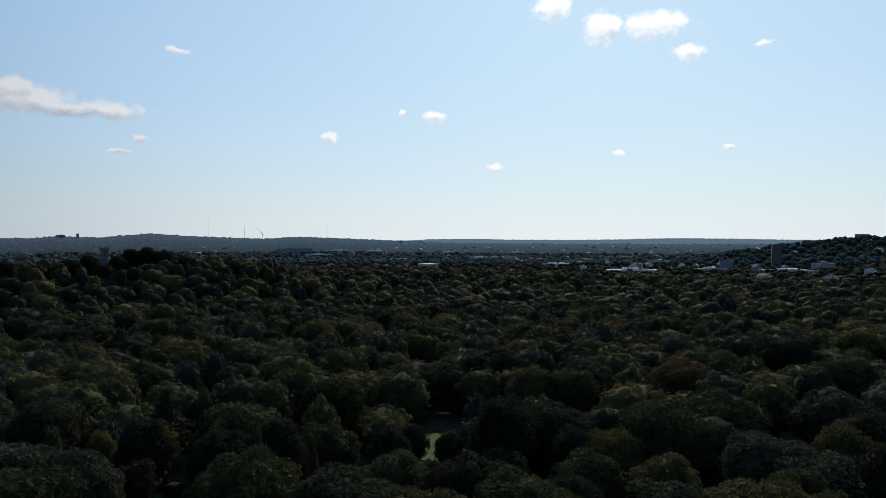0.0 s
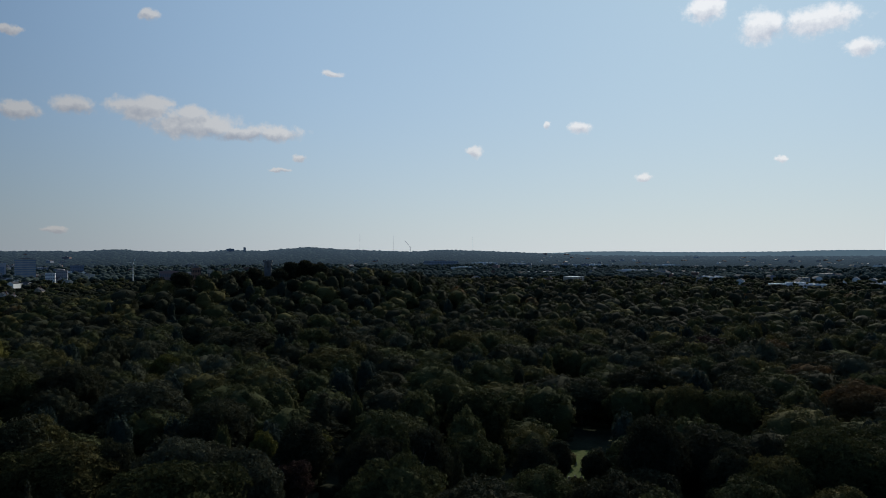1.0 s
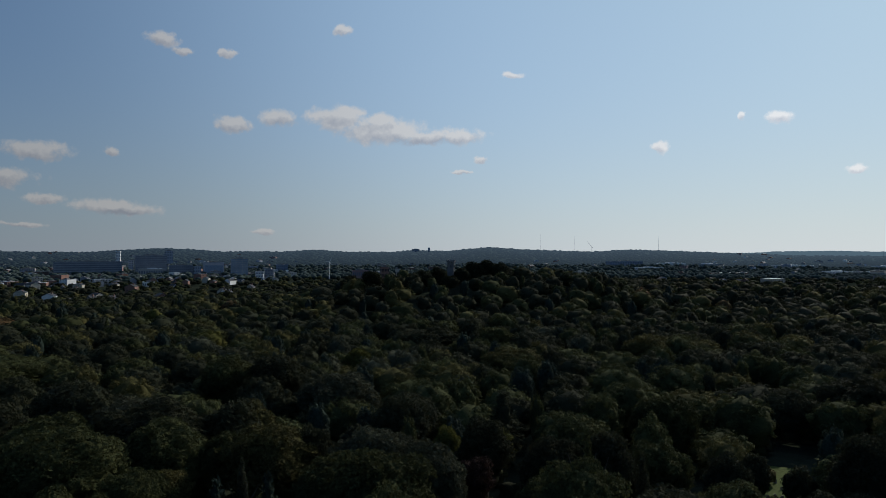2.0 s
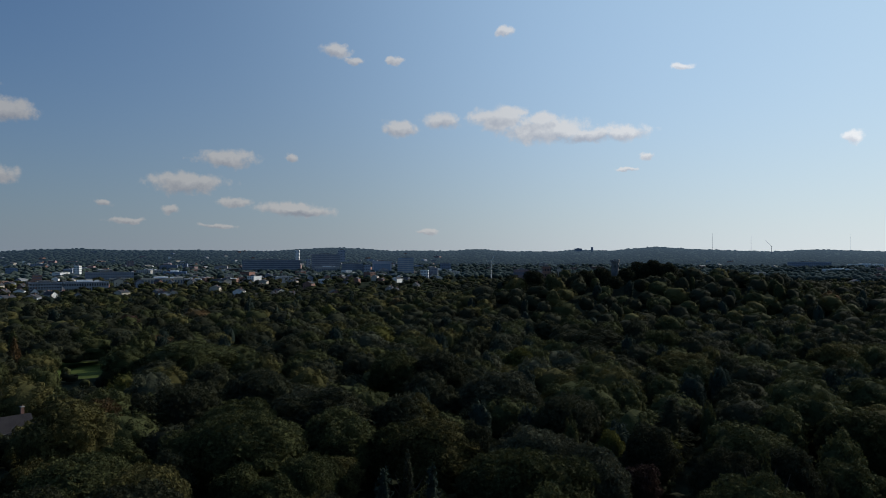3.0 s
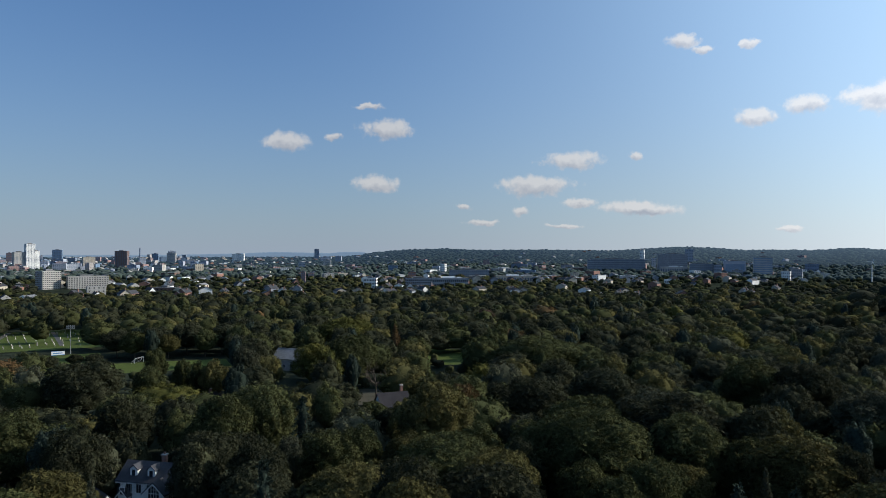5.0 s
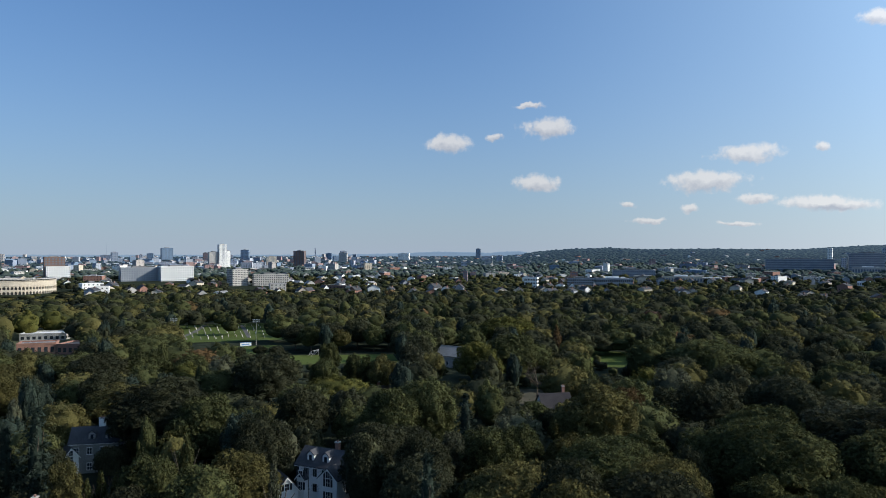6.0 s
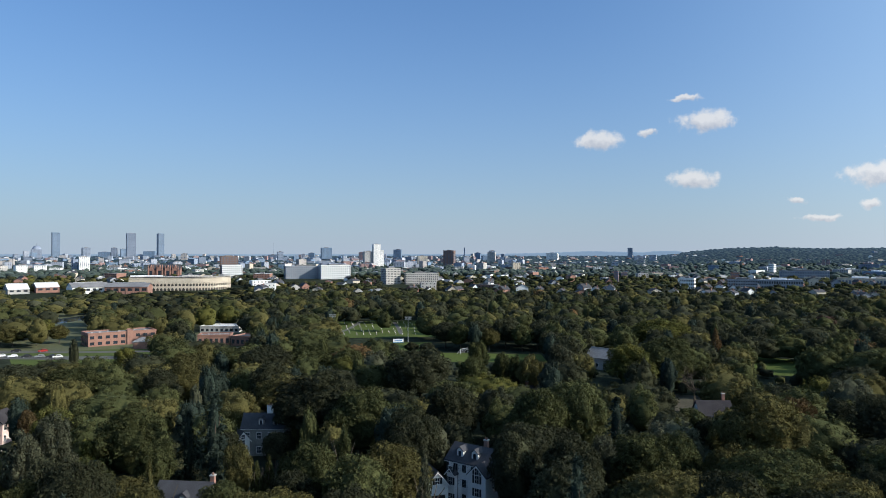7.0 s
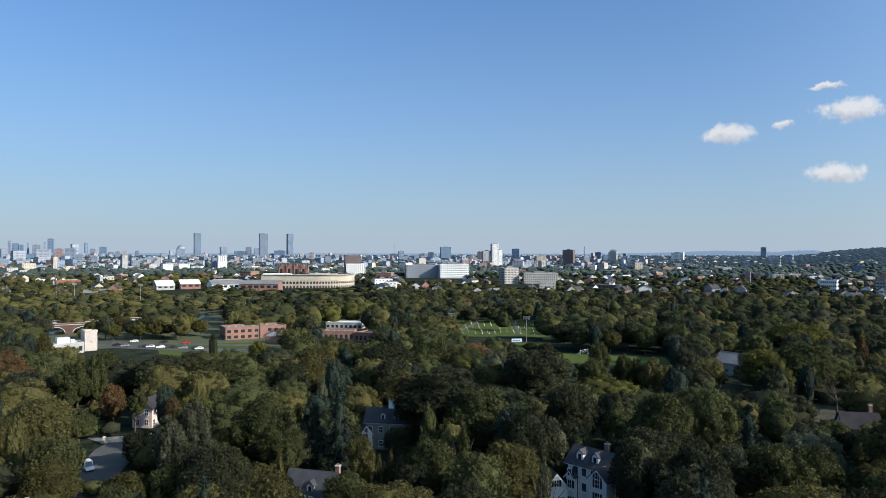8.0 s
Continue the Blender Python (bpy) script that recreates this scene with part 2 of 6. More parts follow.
SLATE = material("slate_roof", (0.060, 0.062, 0.070), rough=0.9, scale=0.5, fine=5.0, second=(0.045, 0.047, 0.053), bump=0.4, spec=0.15)
ROOFGREY = material("flat_roof_grey", (0.20, 0.20, 0.205), rough=0.85, scale=0.1, fine=1.5, second=(0.15, 0.15, 0.155))
ROOFWHITE = material("flat_roof_white", (0.70, 0.71, 0.72), rough=0.7, scale=0.1, fine=1.5, second=(0.60, 0.61, 0.62))
PANE = material("window_glass", (0.030, 0.038, 0.050), rough=0.12, scale=0.3, fine=3.0, bump=0.0, spec=0.6)
# far glass: distance haze is mixed into its base colour
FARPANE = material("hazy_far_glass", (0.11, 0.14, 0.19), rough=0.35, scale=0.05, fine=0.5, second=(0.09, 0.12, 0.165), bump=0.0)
BLUEGLASS = material("blue_curtain_wall", (0.20, 0.28, 0.38), rough=0.25, scale=0.05, fine=0.5, second=(0.16, 0.235, 0.33), bump=0.0, spec=0.6)
DARKMETAL = material("dark_metal", (0.06, 0.06, 0.065), rough=0.5, metal=0.6, bump=0.05)
PALEMETAL = material("galvanised_metal", (0.45, 0.46, 0.47), rough=0.45, metal=0.7, bump=0.05)
GRANITE = material("grey_granite", (0.20, 0.19, 0.18), rough=0.9, scale=0.4, fine=4.0, second=(0.15, 0.145, 0.14), bump=0.4)
# far walls: base colours paled and blued to imitate distance haze
FARWHITE = material("hazy_pale_far_wall", (0.36, 0.39, 0.45), rough=0.8, scale=0.02, fine=0.3, spread=0.08, second=(0.30, 0.33, 0.39), island=0.12)
FARGREY = material("hazy_grey_far_wall", (0.22, 0.26, 0.33), rough=0.8, scale=0.02, fine=0.3, spread=0.08, second=(0.17, 0.21, 0.28), island=0.2)
FARTAN = material("hazy_tan_far_wall", (0.40, 0.37, 0.35), rough=0.8, scale=0.02, fine=0.3, spread=0.08, second=(0.33, 0.31, 0.30), island=0.15)
FARBRICK = material("hazy_brick_far_wall", (0.30, 0.20, 0.19), rough=0.8, scale=0.02, fine=0.3, spread=0.08, second=(0.25, 0.17, 0.165), island=0.15)
FARBLUE = material("hazy_blue_far_wall", (0.16, 0.23, 0.33), rough=0.5, scale=0.02, fine=0.3, spread=0.08, second=(0.12, 0.19, 0.28), island=0.15)
SHUTTER = material("black_shutter", (0.020, 0.022, 0.024), rough=0.6, bump=0.05)


# ---------------------------------------------------------------- mesh tools
def mesh_object(name, verts, faces, mats, parent=None, slots=None, smooth=False):
    me = bpy.data.meshes.new(name)
    me.from_pydata(verts, [], faces)
    for m in mats if isinstance(mats, (list, tuple)) else [mats]:
        me.materials.append(m)
    if slots is not None:
        me.polygons.foreach_set("material_index", np.array(slots, dtype=np.int32))
    if smooth:
        me.polygons.foreach_set("use_smooth", np.ones(len(me.polygons), dtype=bool))
    me.update()
    ob = new(name, me)
    if parent:
        ob.parent = parent
    return ob


def part(name, bm, mat, parent, label="", smooth=False):
    me = bpy.data.meshes.new(name)
    bm.to_mesh(me)
    bm.free()
    me.materials.append(mat)
    if smooth:
        me.polygons.foreach_set("use_smooth", np.ones(len(me.polygons), dtype=bool))
    ob = new(name, me)
    ob.parent = parent
    if label:
        ob["label"] = label
    return ob


def box(bm, x0, x1, y0, y1, z0, z1):
    v = [bm.verts.new(p) for p in ((x0, y0, z0), (x1, y0, z0), (x1, y1, z0), (x0, y1, z0),
                                   (x0, y0, z1), (x1, y0, z1), (x1, y1, z1), (x0, y1, z1))]
    for f in ((3, 2, 1, 0), (4, 5, 6, 7), (0, 1, 5, 4), (1, 2, 6, 5), (2, 3, 7, 6), (3, 0, 4, 7)):
        bm.faces.new([v[i] for i in f])


def boxes(*items):
    bm = bmesh.new()
    for it in items:
        box(bm, *it)
    return bm


def prism(bm, outline, y0, y1):
    """A solid with the x-z outline given (counter-clockwise seen from -y) between y0 and y1."""
    a = [bm.verts.new((x, y0, z)) for x, z in outline]
    b = [bm.verts.new((x, y1, z)) for x, z in outline]
    bm.faces.new(a)
    bm.faces.new(b[::-1])
    n = len(a)
    for i in range(n):
        j = (i + 1) % n
        bm.faces.new((a[j], a[i], b[i], b[j]))


def prism_x(bm, outline, x0, x1):
    a = [bm.verts.new((x0, y, z)) for y, z in outline]
    b = [bm.verts.new((x1, y, z)) for y, z in outline]
    bm.faces.new(a[::-1])
    bm.faces.new(b)
    n = len(a)
    for i in range(n):
        j = (i + 1) % n
        bm.faces.new((a[i], a[j], b[j], b[i]))


def tube(bm, p, q, r0, r1, n=8):
    p, q = Vector(p), Vector(q)
    d = (q - p).normalized()
    s = d.orthogonal().normalized()
    u = d.cross(s)
    rings = []
    for c, r in ((p, r0), (q, r1)):
        rings.append([bm.verts.new(c + (s * math.cos(2 * math.pi * i / n) + u * math.sin(2 * math.pi * i / n)) * r) for i in range(n)])
    for i in range(n):
        j = (i + 1) % n
        bm.faces.new((rings[0][i], rings[0][j], rings[1][j], rings[1][i]))
    bm.faces.new(rings[0][::-1])
    bm.faces.new(rings[1])


# ---------------------------------------------------------------- ground
RIM = (
    (-180, 0.0), (-60, 0.0), (-30, -0.18), (-9.7, -0.13), (-0.7, -0.05), (3.8, 0.14), (8.2, 0.34), (11.5, 0.45), (14.1, 0.29), (16.3, 0.37), (19.8, 0.52),
    (22.1, 0.69), (23.6, 0.57), (25.6, 0.38), (27.6, 0.45), (28.4, 0.46), (29.6, 0.33), (33.5, 0.34), (36.1, 0.53), (38.3, 0.35), (40.5, 0.40), (42.8, 0.36),
    (45.0, 0.54), (47.5, 0.64), (48.6, 0.57), (52.2, 0.34), (54.4, 0.36), (58.3, 0.41), (62.6, 0.36), (65.4, 0.48), (68.5, 0.39), (71.2, 0.17), (72.3, -0.05),
    (73.5, -0.16), (78, -0.22), (92, -0.25), (131.5, -0.30), (150, -0.1), (180, 0.0))
RIM_AZ, RIM_EL = [a for a, e in RIM], [e for a, e in RIM]
FAR = 4860.0


def ground_z(x, y):
    x, y = np.asarray(x, float), np.asarray(y, float)
    d = np.hypot(x, y)
    az = np.degrees(np.arctan2(-x, y)) / UNIT
    el = np.interp(az, RIM_AZ, RIM_EL)
    s = np.clip((d - 1300) / (FAR - 1300), 0, 1.02)
    z = (EYE + FAR * np.tan(np.radians(el))) * s ** 1.5
    # wooded mound with the stone tower
    for a, dist, h, wx, wy in ((23.5, 600, 21, 75, 90), (32, 570, 15, 55, 70), (15, 600, 12, 70, 80), (10, 700, 13, 230, 110), (-14, 720, 4, 160, 100),
                              (-29, 1850, 40, 260, 220), (-40, 1900, 46, 300, 260)):
        c = way(a) * dist
        u, v = way(a), way(a - 90)
        p = (x - c.x) * u.x + (y - c.y) * u.y
        q = (x - c.x) * v.x + (y - c.y) * v.y
        z = z + h * np.exp(-(q / wx) ** 2 - (p / wy) ** 2)
    return z


def spot(az, d, lift=0.0):
    p = way(az) * d
    return Vector((p.x, p.y, float(ground_z(p.x, p.y)) + lift))


def stand(az, d, turn=0.0, lift=0.0):
    """A pose on the ground whose -y side looks back to the middle of the place, turned by some degrees."""
    p = spot(az, d, lift)
    return pose(p.x, p.y, p.z, 0, 0, az + turn)


NEAR_EDGE = 2450.0


def build_ground():
    """The ground as one sheet, and the far hills that carry it on to the horizon."""
    azs = np.concatenate([np.arange(-180, -40, 4.0), np.arange(-40, 142, 0.5), np.arange(142, 180, 4.0)])
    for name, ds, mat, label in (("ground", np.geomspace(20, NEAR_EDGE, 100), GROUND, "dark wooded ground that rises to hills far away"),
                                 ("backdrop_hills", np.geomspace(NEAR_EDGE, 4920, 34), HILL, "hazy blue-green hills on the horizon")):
        A, D = np.meshgrid(np.radians(azs), ds, indexing="ij")
        X, Y = -np.sin(A) * D, np.cos(A) * D
        Z = ground_z(X, Y)
        n, m = X.shape
        verts = np.stack([X, Y, Z], -1).reshape(-1, 3).tolist()
        faces = []
        if name == "ground":
            verts.append([0, 0, 0])
        for i in range(n):
            j = (i + 1) % n
            if name == "ground":
                faces.append((n * m, i * m, j * m))
            for k in range(m - 1):
                faces.append((i * m + k, i * m + k + 1, j * m + k + 1, j * m + k))
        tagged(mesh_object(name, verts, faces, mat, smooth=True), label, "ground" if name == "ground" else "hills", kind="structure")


def far_ridge():
    """Ridges behind the hills, paled by emitted haze, with an uneven wooded crest."""
    rng = np.random.default_rng(77)
    line = ((-60, 0.1), (-30, 0.12), (-25.9, 0.17), (-22.1, 0.26), (-18.2, 0.31), (-15.3, 0.28), (-14, 0.23), (-9.7, 0.20), (-5.2, 0.23), (-3.0, 0.30), (1.1, 0.28), (2.2, 0.20),
            (8, 0.1), (60, 0.0), (71.6, 0.11), (72.4, 0.23), (73.9, 0.20), (74.6, 0.11), (76.5, 0.15), (78.8, 0.20), (81.6, 0.08), (83.7, 0.02), (88, -0.06), (139, -0.12))
    az = np.arange(-60, 139, 0.04)
    el = np.interp(az, [a for a, e in line], [e for a, e in line])
    crest = EYE + 4930 * np.tan(np.radians(el)) + rng.uniform(-1.0, 1.2, len(az)) + 1.2 * np.sin(az * 9.1) * np.sin(az * 3.7)
    a = np.radians(az * UNIT)
    rows = [np.stack([-np.sin(a) * d, np.cos(a) * d, z], 1) for d, z in ((4925, 0 * crest - 30), (4932, crest - 6), (4940, crest), (4950, 0 * crest - 30))]
    n = len(az)
    verts = np.concatenate(rows).tolist()
    faces = [(r * n + i, r * n + i + 1, (r + 1) * n + i + 1, (r + 1) * n + i) for r in range(3) for i in range(n - 1)]
    tagged(mesh_object("backdrop_ridge", verts, faces, RIDGE), "hazy pale blue ridge far behind the hills", "hills", kind="structure")


build_ground()
far_ridge()


# ---------------------------------------------------------------- trees
ICO = {}


def ico(level):
    if level not in ICO:
        bm = bmesh.new()
        bmesh.ops.create_icosphere(bm, subdivisions=level, radius=1.0)
        bm.verts.ensure_lookup_table()
        v = np.array([p.co[:] for p in bm.verts])
        f = np.array([[q.index for q in p.verts] for p in bm.faces])
        bm.free()
        ICO[level] = (v, f)
    return ICO[level]


def rot_z(v, a):
    c, s = math.cos(a), math.sin(a)
    return np.stack([v[:, 0] * c - v[:, 1] * s, v[:, 0] * s + v[:, 1] * c, v[:, 2]], 1)


BODY = {"round": (0.80, 0.43, 0.46), "broad": (0.86, 0.36, 0.44), "tall": (0.68, 0.46, 0.47), "open": (0.56, 0.36, 0.46)}


def crown_lumps(rng, form, count, fine=1.0):
    """Centres and radii of the lumps of a crown that is 1 wide to each side and rises from z 0 to 1: a dome with bosses on it."""
    if form == "cone":
        out = [(0, 0, 0.3, 0.34, 0.3)]
        for i in range(count):
            u = (i + 0.5) / count
            a = i * 2.39996
            rad = 0.55 * (1 - u) * rng.uniform(0.8, 1.1)
            r = 0.18 + 0.28 * (1 - u)
            out.append((rad * math.cos(a), rad * math.sin(a), 0.06 + 0.84 * u, r, r * 0.5))
        return out
    br, bz, bc = BODY[form]
    lean = rng.normal(0, 0.06, 2)
    out = [(lean[0], lean[1], bc, br, bz), (lean[0] * 2, lean[1] * 2, bc * 0.7, br * 0.92, bz * 0.7)]
    for i in range(count):
        u = (i + 0.5) / count
        a = i * 2.39996 + rng.uniform(-0.4, 0.4)
        up = 0.98 - 1.25 * u
        side = math.sqrt(max(0.0, 1 - up * up))
        k = rng.uniform(0.72, 0.98) if form != "open" else rng.uniform(0.9, 1.45)
        r = (rng.uniform(0.17, 0.34) if form != "open" else rng.uniform(0.18, 0.30)) * fine
        out.append((lean[0] + br * side * k * math.cos(a), lean[1] + br * side * k * math.sin(a), bc + bz * up * k, r, r * rng.uniform(0.42, 0.6)))
    return out


def crown(rng, form, lumps, leaf_count, leaf, level, squash=0.5, fine=1.0):
    """Vertices, triangles and quads of a crown, lumps wrapped in many small leaf clumps; and how many triangles its dense inside has."""
    L = crown_lumps(rng, form, lumps, fine)
    V, T, n = [], [], 0
    for i, (x, y, z, r, rz) in enumerate(L):
        iv, itr = ico(level + 1 if i < 2 else 1)
        v = iv.copy()
        wob = 1 + 0.13 * np.sin(v @ rng.normal(0, 3.0, 3) + rng.uniform(0, 6)) + 0.10 * np.sin(v @ rng.normal(0, 6.0, 3))
        v = v * (np.array([r, r, rz]) * (0.86 if i < 2 else 0.92 if level < 2 else 0.80)) * wob[:, None] + (x, y, z)
        v[:, 2] = np.maximum(v[:, 2], 0.13 + 0.05 * np.sin(9 * v[:, 0]) * np.cos(8 * v[:, 1]))
        V.append(v)
        T.append(itr + n)
        n += len(v)
    base = n
    A = np.array(L)
    w = A[:, 3] ** 2
    m = leaf_count * 4
    pick_ = rng.choice(len(L), m, p=w / w.sum())
    d = rng.normal(size=(m, 3))
    d[:, 2] = np.where(d[:, 2] < -0.3, -d[:, 2], d[:, 2])
    d /= np.linalg.norm(d, axis=1)[:, None]
    rad = np.stack([A[:, 3], A[:, 3], A[:, 4]], 1)
    c = A[pick_, :3] + d * rad[pick_] * rng.uniform(0.86, 1.12, m)[:, None]
    inside = np.zeros(m, bool)
    for j in range(len(L)):
        q = ((c - A[j, :3]) / (rad[j] * 0.9)) ** 2
        inside |= (q.sum(1) < 1) & (pick_ != j)
    keep = np.flatnonzero(~inside)[:leaf_count]
    c, d = c[keep], d[keep]
    leaf_count = len(keep)
    nrm = d * (0.8, 0.8, 0.6) + (0, 0, 0.35) + rng.normal(0, 0.55, (leaf_count, 3))
    nrm /= np.linalg.norm(nrm, axis=1)[:, None]
    s = np.cross(nrm, rng.normal(size=(leaf_count, 3)))
    s /= np.linalg.norm(s, axis=1)[:, None]
    u = np.cross(nrm, s)
    a = leaf * rng.uniform(0.6, 1.35, leaf_count)[:, None]
    zs = np.array([1, 1, squash])
    q = np.stack([c - s * a * zs, c - u * a * 0.75 * zs + nrm * zs * a * 0.2, c + s * a * zs, c + u * a * 0.75 * zs + nrm * zs * a * 0.2], 1).reshape(-1, 3)
    V.append(q)
    Q = base + np.arange(leaf_count * 4).reshape(-1, 4)
    return np.concatenate(V), np.concatenate(T), Q, len(T[0]) + len(T[1])


def np_mesh(name, V, T, Q, mats, slots=None, smooth_tris=True):
    me = bpy.data.meshes.new(name)
    nt, nq = len(T), len(Q)
    me.vertices.add(len(V))
    me.vertices.foreach_set("co", np.ascontiguousarray(V, dtype=np.float32).ravel())
    idx = np.concatenate([np.asarray(T).ravel(), np.asarray(Q).ravel()]).astype(np.int32)
    me.loops.add(len(idx))
    me.loops.foreach_set("vertex_index", idx)
    me.polygons.add(nt + nq)
    start = np.concatenate([np.arange(nt) * 3, nt * 3 + np.arange(nq) * 4]).astype(np.int32)
    me.polygons.foreach_set("loop_start", start)
    sm = np.zeros(nt + nq, dtype=bool)
    sm[:nt] = smooth_tris
    for m in mats:
        me.materials.append(m)
    me.update(calc_edges=True)
    me.polygons.foreach_set("use_smooth", sm)
    if slots is not None:
        me.polygons.foreach_set("material_index", np.asarray(slots, dtype=np.int32))
    me.update()
    return me


def trunk_mesh(rng, name, limbs, spread, height=1.0, bare=False):
    """A tapered trunk, 1 high to the crown's top, with limbs that reach into the crown."""
    bm = bmesh.new()
    fork = 0.42
    tube(bm, (0, 0, -0.03), (0, 0, 0.10), 0.034, 0.026, 9)
    tube(bm, (0, 0, 0.10), (0.01, 0.0, fork), 0.026, 0.020, 9)
    for i in range(limbs):
        a = i * 2.39996 + rng.uniform(-0.4, 0.4)
        z0 = fork * rng.uniform(0.65, 1.0)
        mid = (spread * 0.45 * math.cos(a), spread * 0.45 * math.sin(a), z0 + 0.18)
        end = (spread * rng.uniform(0.7, 0.95) * math.cos(a + 0.2), spread * rng.uniform(0.7, 0.95) * math.sin(a + 0.2), rng.uniform(0.62, 0.86))
        tube(bm, (0, 0, z0), mid, 0.013, 0.009, 6)
        tube(bm, mid, end, 0.009, 0.003, 5)
        if bare:
            for k in range(7):
                t = rng.uniform(0.1, 1.0)
                p = Vector(mid).lerp(Vector(end), t)
                q = p + Vector((rng.normal(0, 0.09), rng.normal(0, 0.09), abs(rng.normal(0.06, 0.07))))
                tube(bm, p, q, 0.004, 0.001, 4)
                for _ in range(2):
                    tube(bm, q, q + Vector((rng.normal(0, 0.05), rng.normal(0, 0.05), abs(rng.normal(0.03, 0.04)))), 0.002, 0.0008, 3)
    me = bpy.data.meshes.new(name)
    bm.to_mesh(me)
    bm.free()
    me.materials.append(BARK)
    return me


FORMS = {}
LIGHT = {}         # the same forms with fewer leaf clumps, for trees farther off


def two_slots(name, V, T, Q, core):
    """A crown whose dense inside and ragged outer lumps and leaves have a material slot each."""
    return np_mesh(name, V, T, Q, [LEAF["green"], SPRAY["green"]], slots=[0] * core + [1] * (len(T) - core + len(Q)))


def tree_forms():
    """The crowns and trunks that the trees share."""
    rng = np.random.default_rng(11)
    for form, count, lumps, n_leaf, leaf in (("round", 5, 34, 3300, 0.046), ("broad", 4, 38, 3500, 0.043), ("tall", 3, 30, 3000, 0.049),
                                            ("open", 3, 30, 2900, 0.046), ("cone", 2, 14, 1500, 0.06)):
        for k in range(count):
            V, T, Q, core = crown(rng, form, lumps, n_leaf, leaf, 2)
            FORMS.setdefault(form, []).append((two_slots("crown_" + form, V, T, Q, core), trunk_mesh(rng, "trunk_" + form, 6, 0.28)))
            V, T, Q, core = crown(rng, form, lumps, int(n_leaf * 0.48), leaf * 1.36, 1)
            LIGHT.setdefault(form, []).append((two_slots("crown_" + form, V, T, Q, core), FORMS[form][-1][1]))
    # pine: tiers of drooping boughs
    for k in range(2):
        V, T, Q, n = [], [], [], 0
        iv, itr = ico(2)
        for tier in range(9):
            u = tier / 8
            for b in range(7 if tier < 6 else 4):
                a = b * 2 * math.pi / (7 if tier < 6 else 4) + tier * 0.5 + rng.uniform(-0.3, 0.3)
                reach = (0.95 * (1 - u) + 0.12) * rng.uniform(0.75, 1.1)
                m = 26
                t = rng.uniform(0.15, 1.0, m)
                c = np.stack([np.cos(a) * reach * t, np.sin(a) * reach * t, 0.10 + 0.86 * u - 0.05 * t * t + 0 * t], 1)
                c += rng.normal(0, 0.05, (m, 3)) * (1, 1, 0.25)
                s = np.stack([np.cos(a + rng.normal(0, 0.5, m)), np.sin(a + rng.normal(0, 0.5, m)), rng.normal(0.0, 0.2, m)], 1)
                nrm = np.stack([rng.normal(0, 0.3, m), rng.normal(0, 0.3, m), np.ones(m)], 1)
                w = np.cross(nrm, s)
                w /= np.linalg.norm(w, axis=1)[:, None]
                l = 0.10 * rng.uniform(0.7, 1.3, m)[:, None]
                q = np.stack([c - s * l, c - w * l * 0.4, c + s * l, c + w * l * 0.4], 1).reshape(-1, 3)
                V.append(q)
                Q.append(n + np.arange(m * 4).reshape(-1, 4))
                n += m * 4
        v = iv * (0.22, 0.22, 0.45) + (0, 0, 0.5)
        V.append(v)
        T.append(itr + n)
        FORMS.setdefault("pine", []).append((two_slots("crown_pine", np.concatenate(V), np.concatenate(T), np.concatenate(Q), len(T[0])),
                                             trunk_mesh(rng, "trunk_pine", 4, 0.1)))
    FORMS["bare"] = [(None, trunk_mesh(rng, "trunk_bare", 11, 0.55, bare=True))]


tree_forms()
TREES = []          # x, y, radius of every tree that stands singly
TREE_WORDS = {
    "green": "leafy green deciduous tree", "dark": "dense dark green deciduous tree", "olive": "olive green tree that begins to turn",
    "yellow": "yellow-green deciduous tree", "rust": "tree with rust-orange autumn leaves", "grey": "tall tree with grey-green leaves",
    "red": "tree with dark red leaves", "haze": "blue-green tree", "pale": "hazy green tree", "pine": "tall pine with dark needles"}
FORM_WORDS = {"round": "and a round crown", "broad": "and a broad flat crown", "tall": "and a tall oval crown", "open": "and an open crown",
              "cone": "and a narrow pointed crown", "pine": "in drooping tiers", "bare": ""}


def tree(az, d, height, radius, form, colour, low=0.14, rng=np.random.default_rng(5)):
    """One tree: height to its top and the radius of its crown in metres; low: where the crown begins, as a share of the height."""
    p = spot(az, d)
    k = int(rng.integers(len(FORMS[form])))
    cm, tm = LIGHT[form][k] if d > 150 and form in LIGHT else FORMS[form][k]
    top = new("tree")
    top.matrix_world = pose(p.x, p.y, p.z, 0, 0, rng.uniform(0, 360))
    tr = new("trunk", tm)
    tr.parent = top
    wide = 0.8 * height if form != "bare" else radius * 1.6
    tr.scale = (wide, wide, height * (0.92 if form != "bare" else 1.1))
    if cm:
        cr = new("crown", cm)
        cr.parent = top
        cr.location = (0, 0, height * low)
        cr.scale = (radius, radius, height * (1 - low))
        for slot, mat in zip(cr.material_slots, (LEAF[colour], SPRAY[colour])):
            slot.link = "OBJECT"
            slot.material = mat
        tagged(top, TREE_WORDS[colour] + " " + FORM_WORDS[form], "tree", "trees of the park and gardens")
    else:
        tagged(top, "bare tree with thin brown branches on a lawn", "tree", "trees of the park and gardens")
    TREES.append((p.x, p.y, radius))
    return top


# places without trees: bearing from, to, distance from, to
CLEARINGS = []


def clearing(a0, a1, d0, d1, front=True):
    CLEARINGS.append((a0, a1, d0, d1, front))


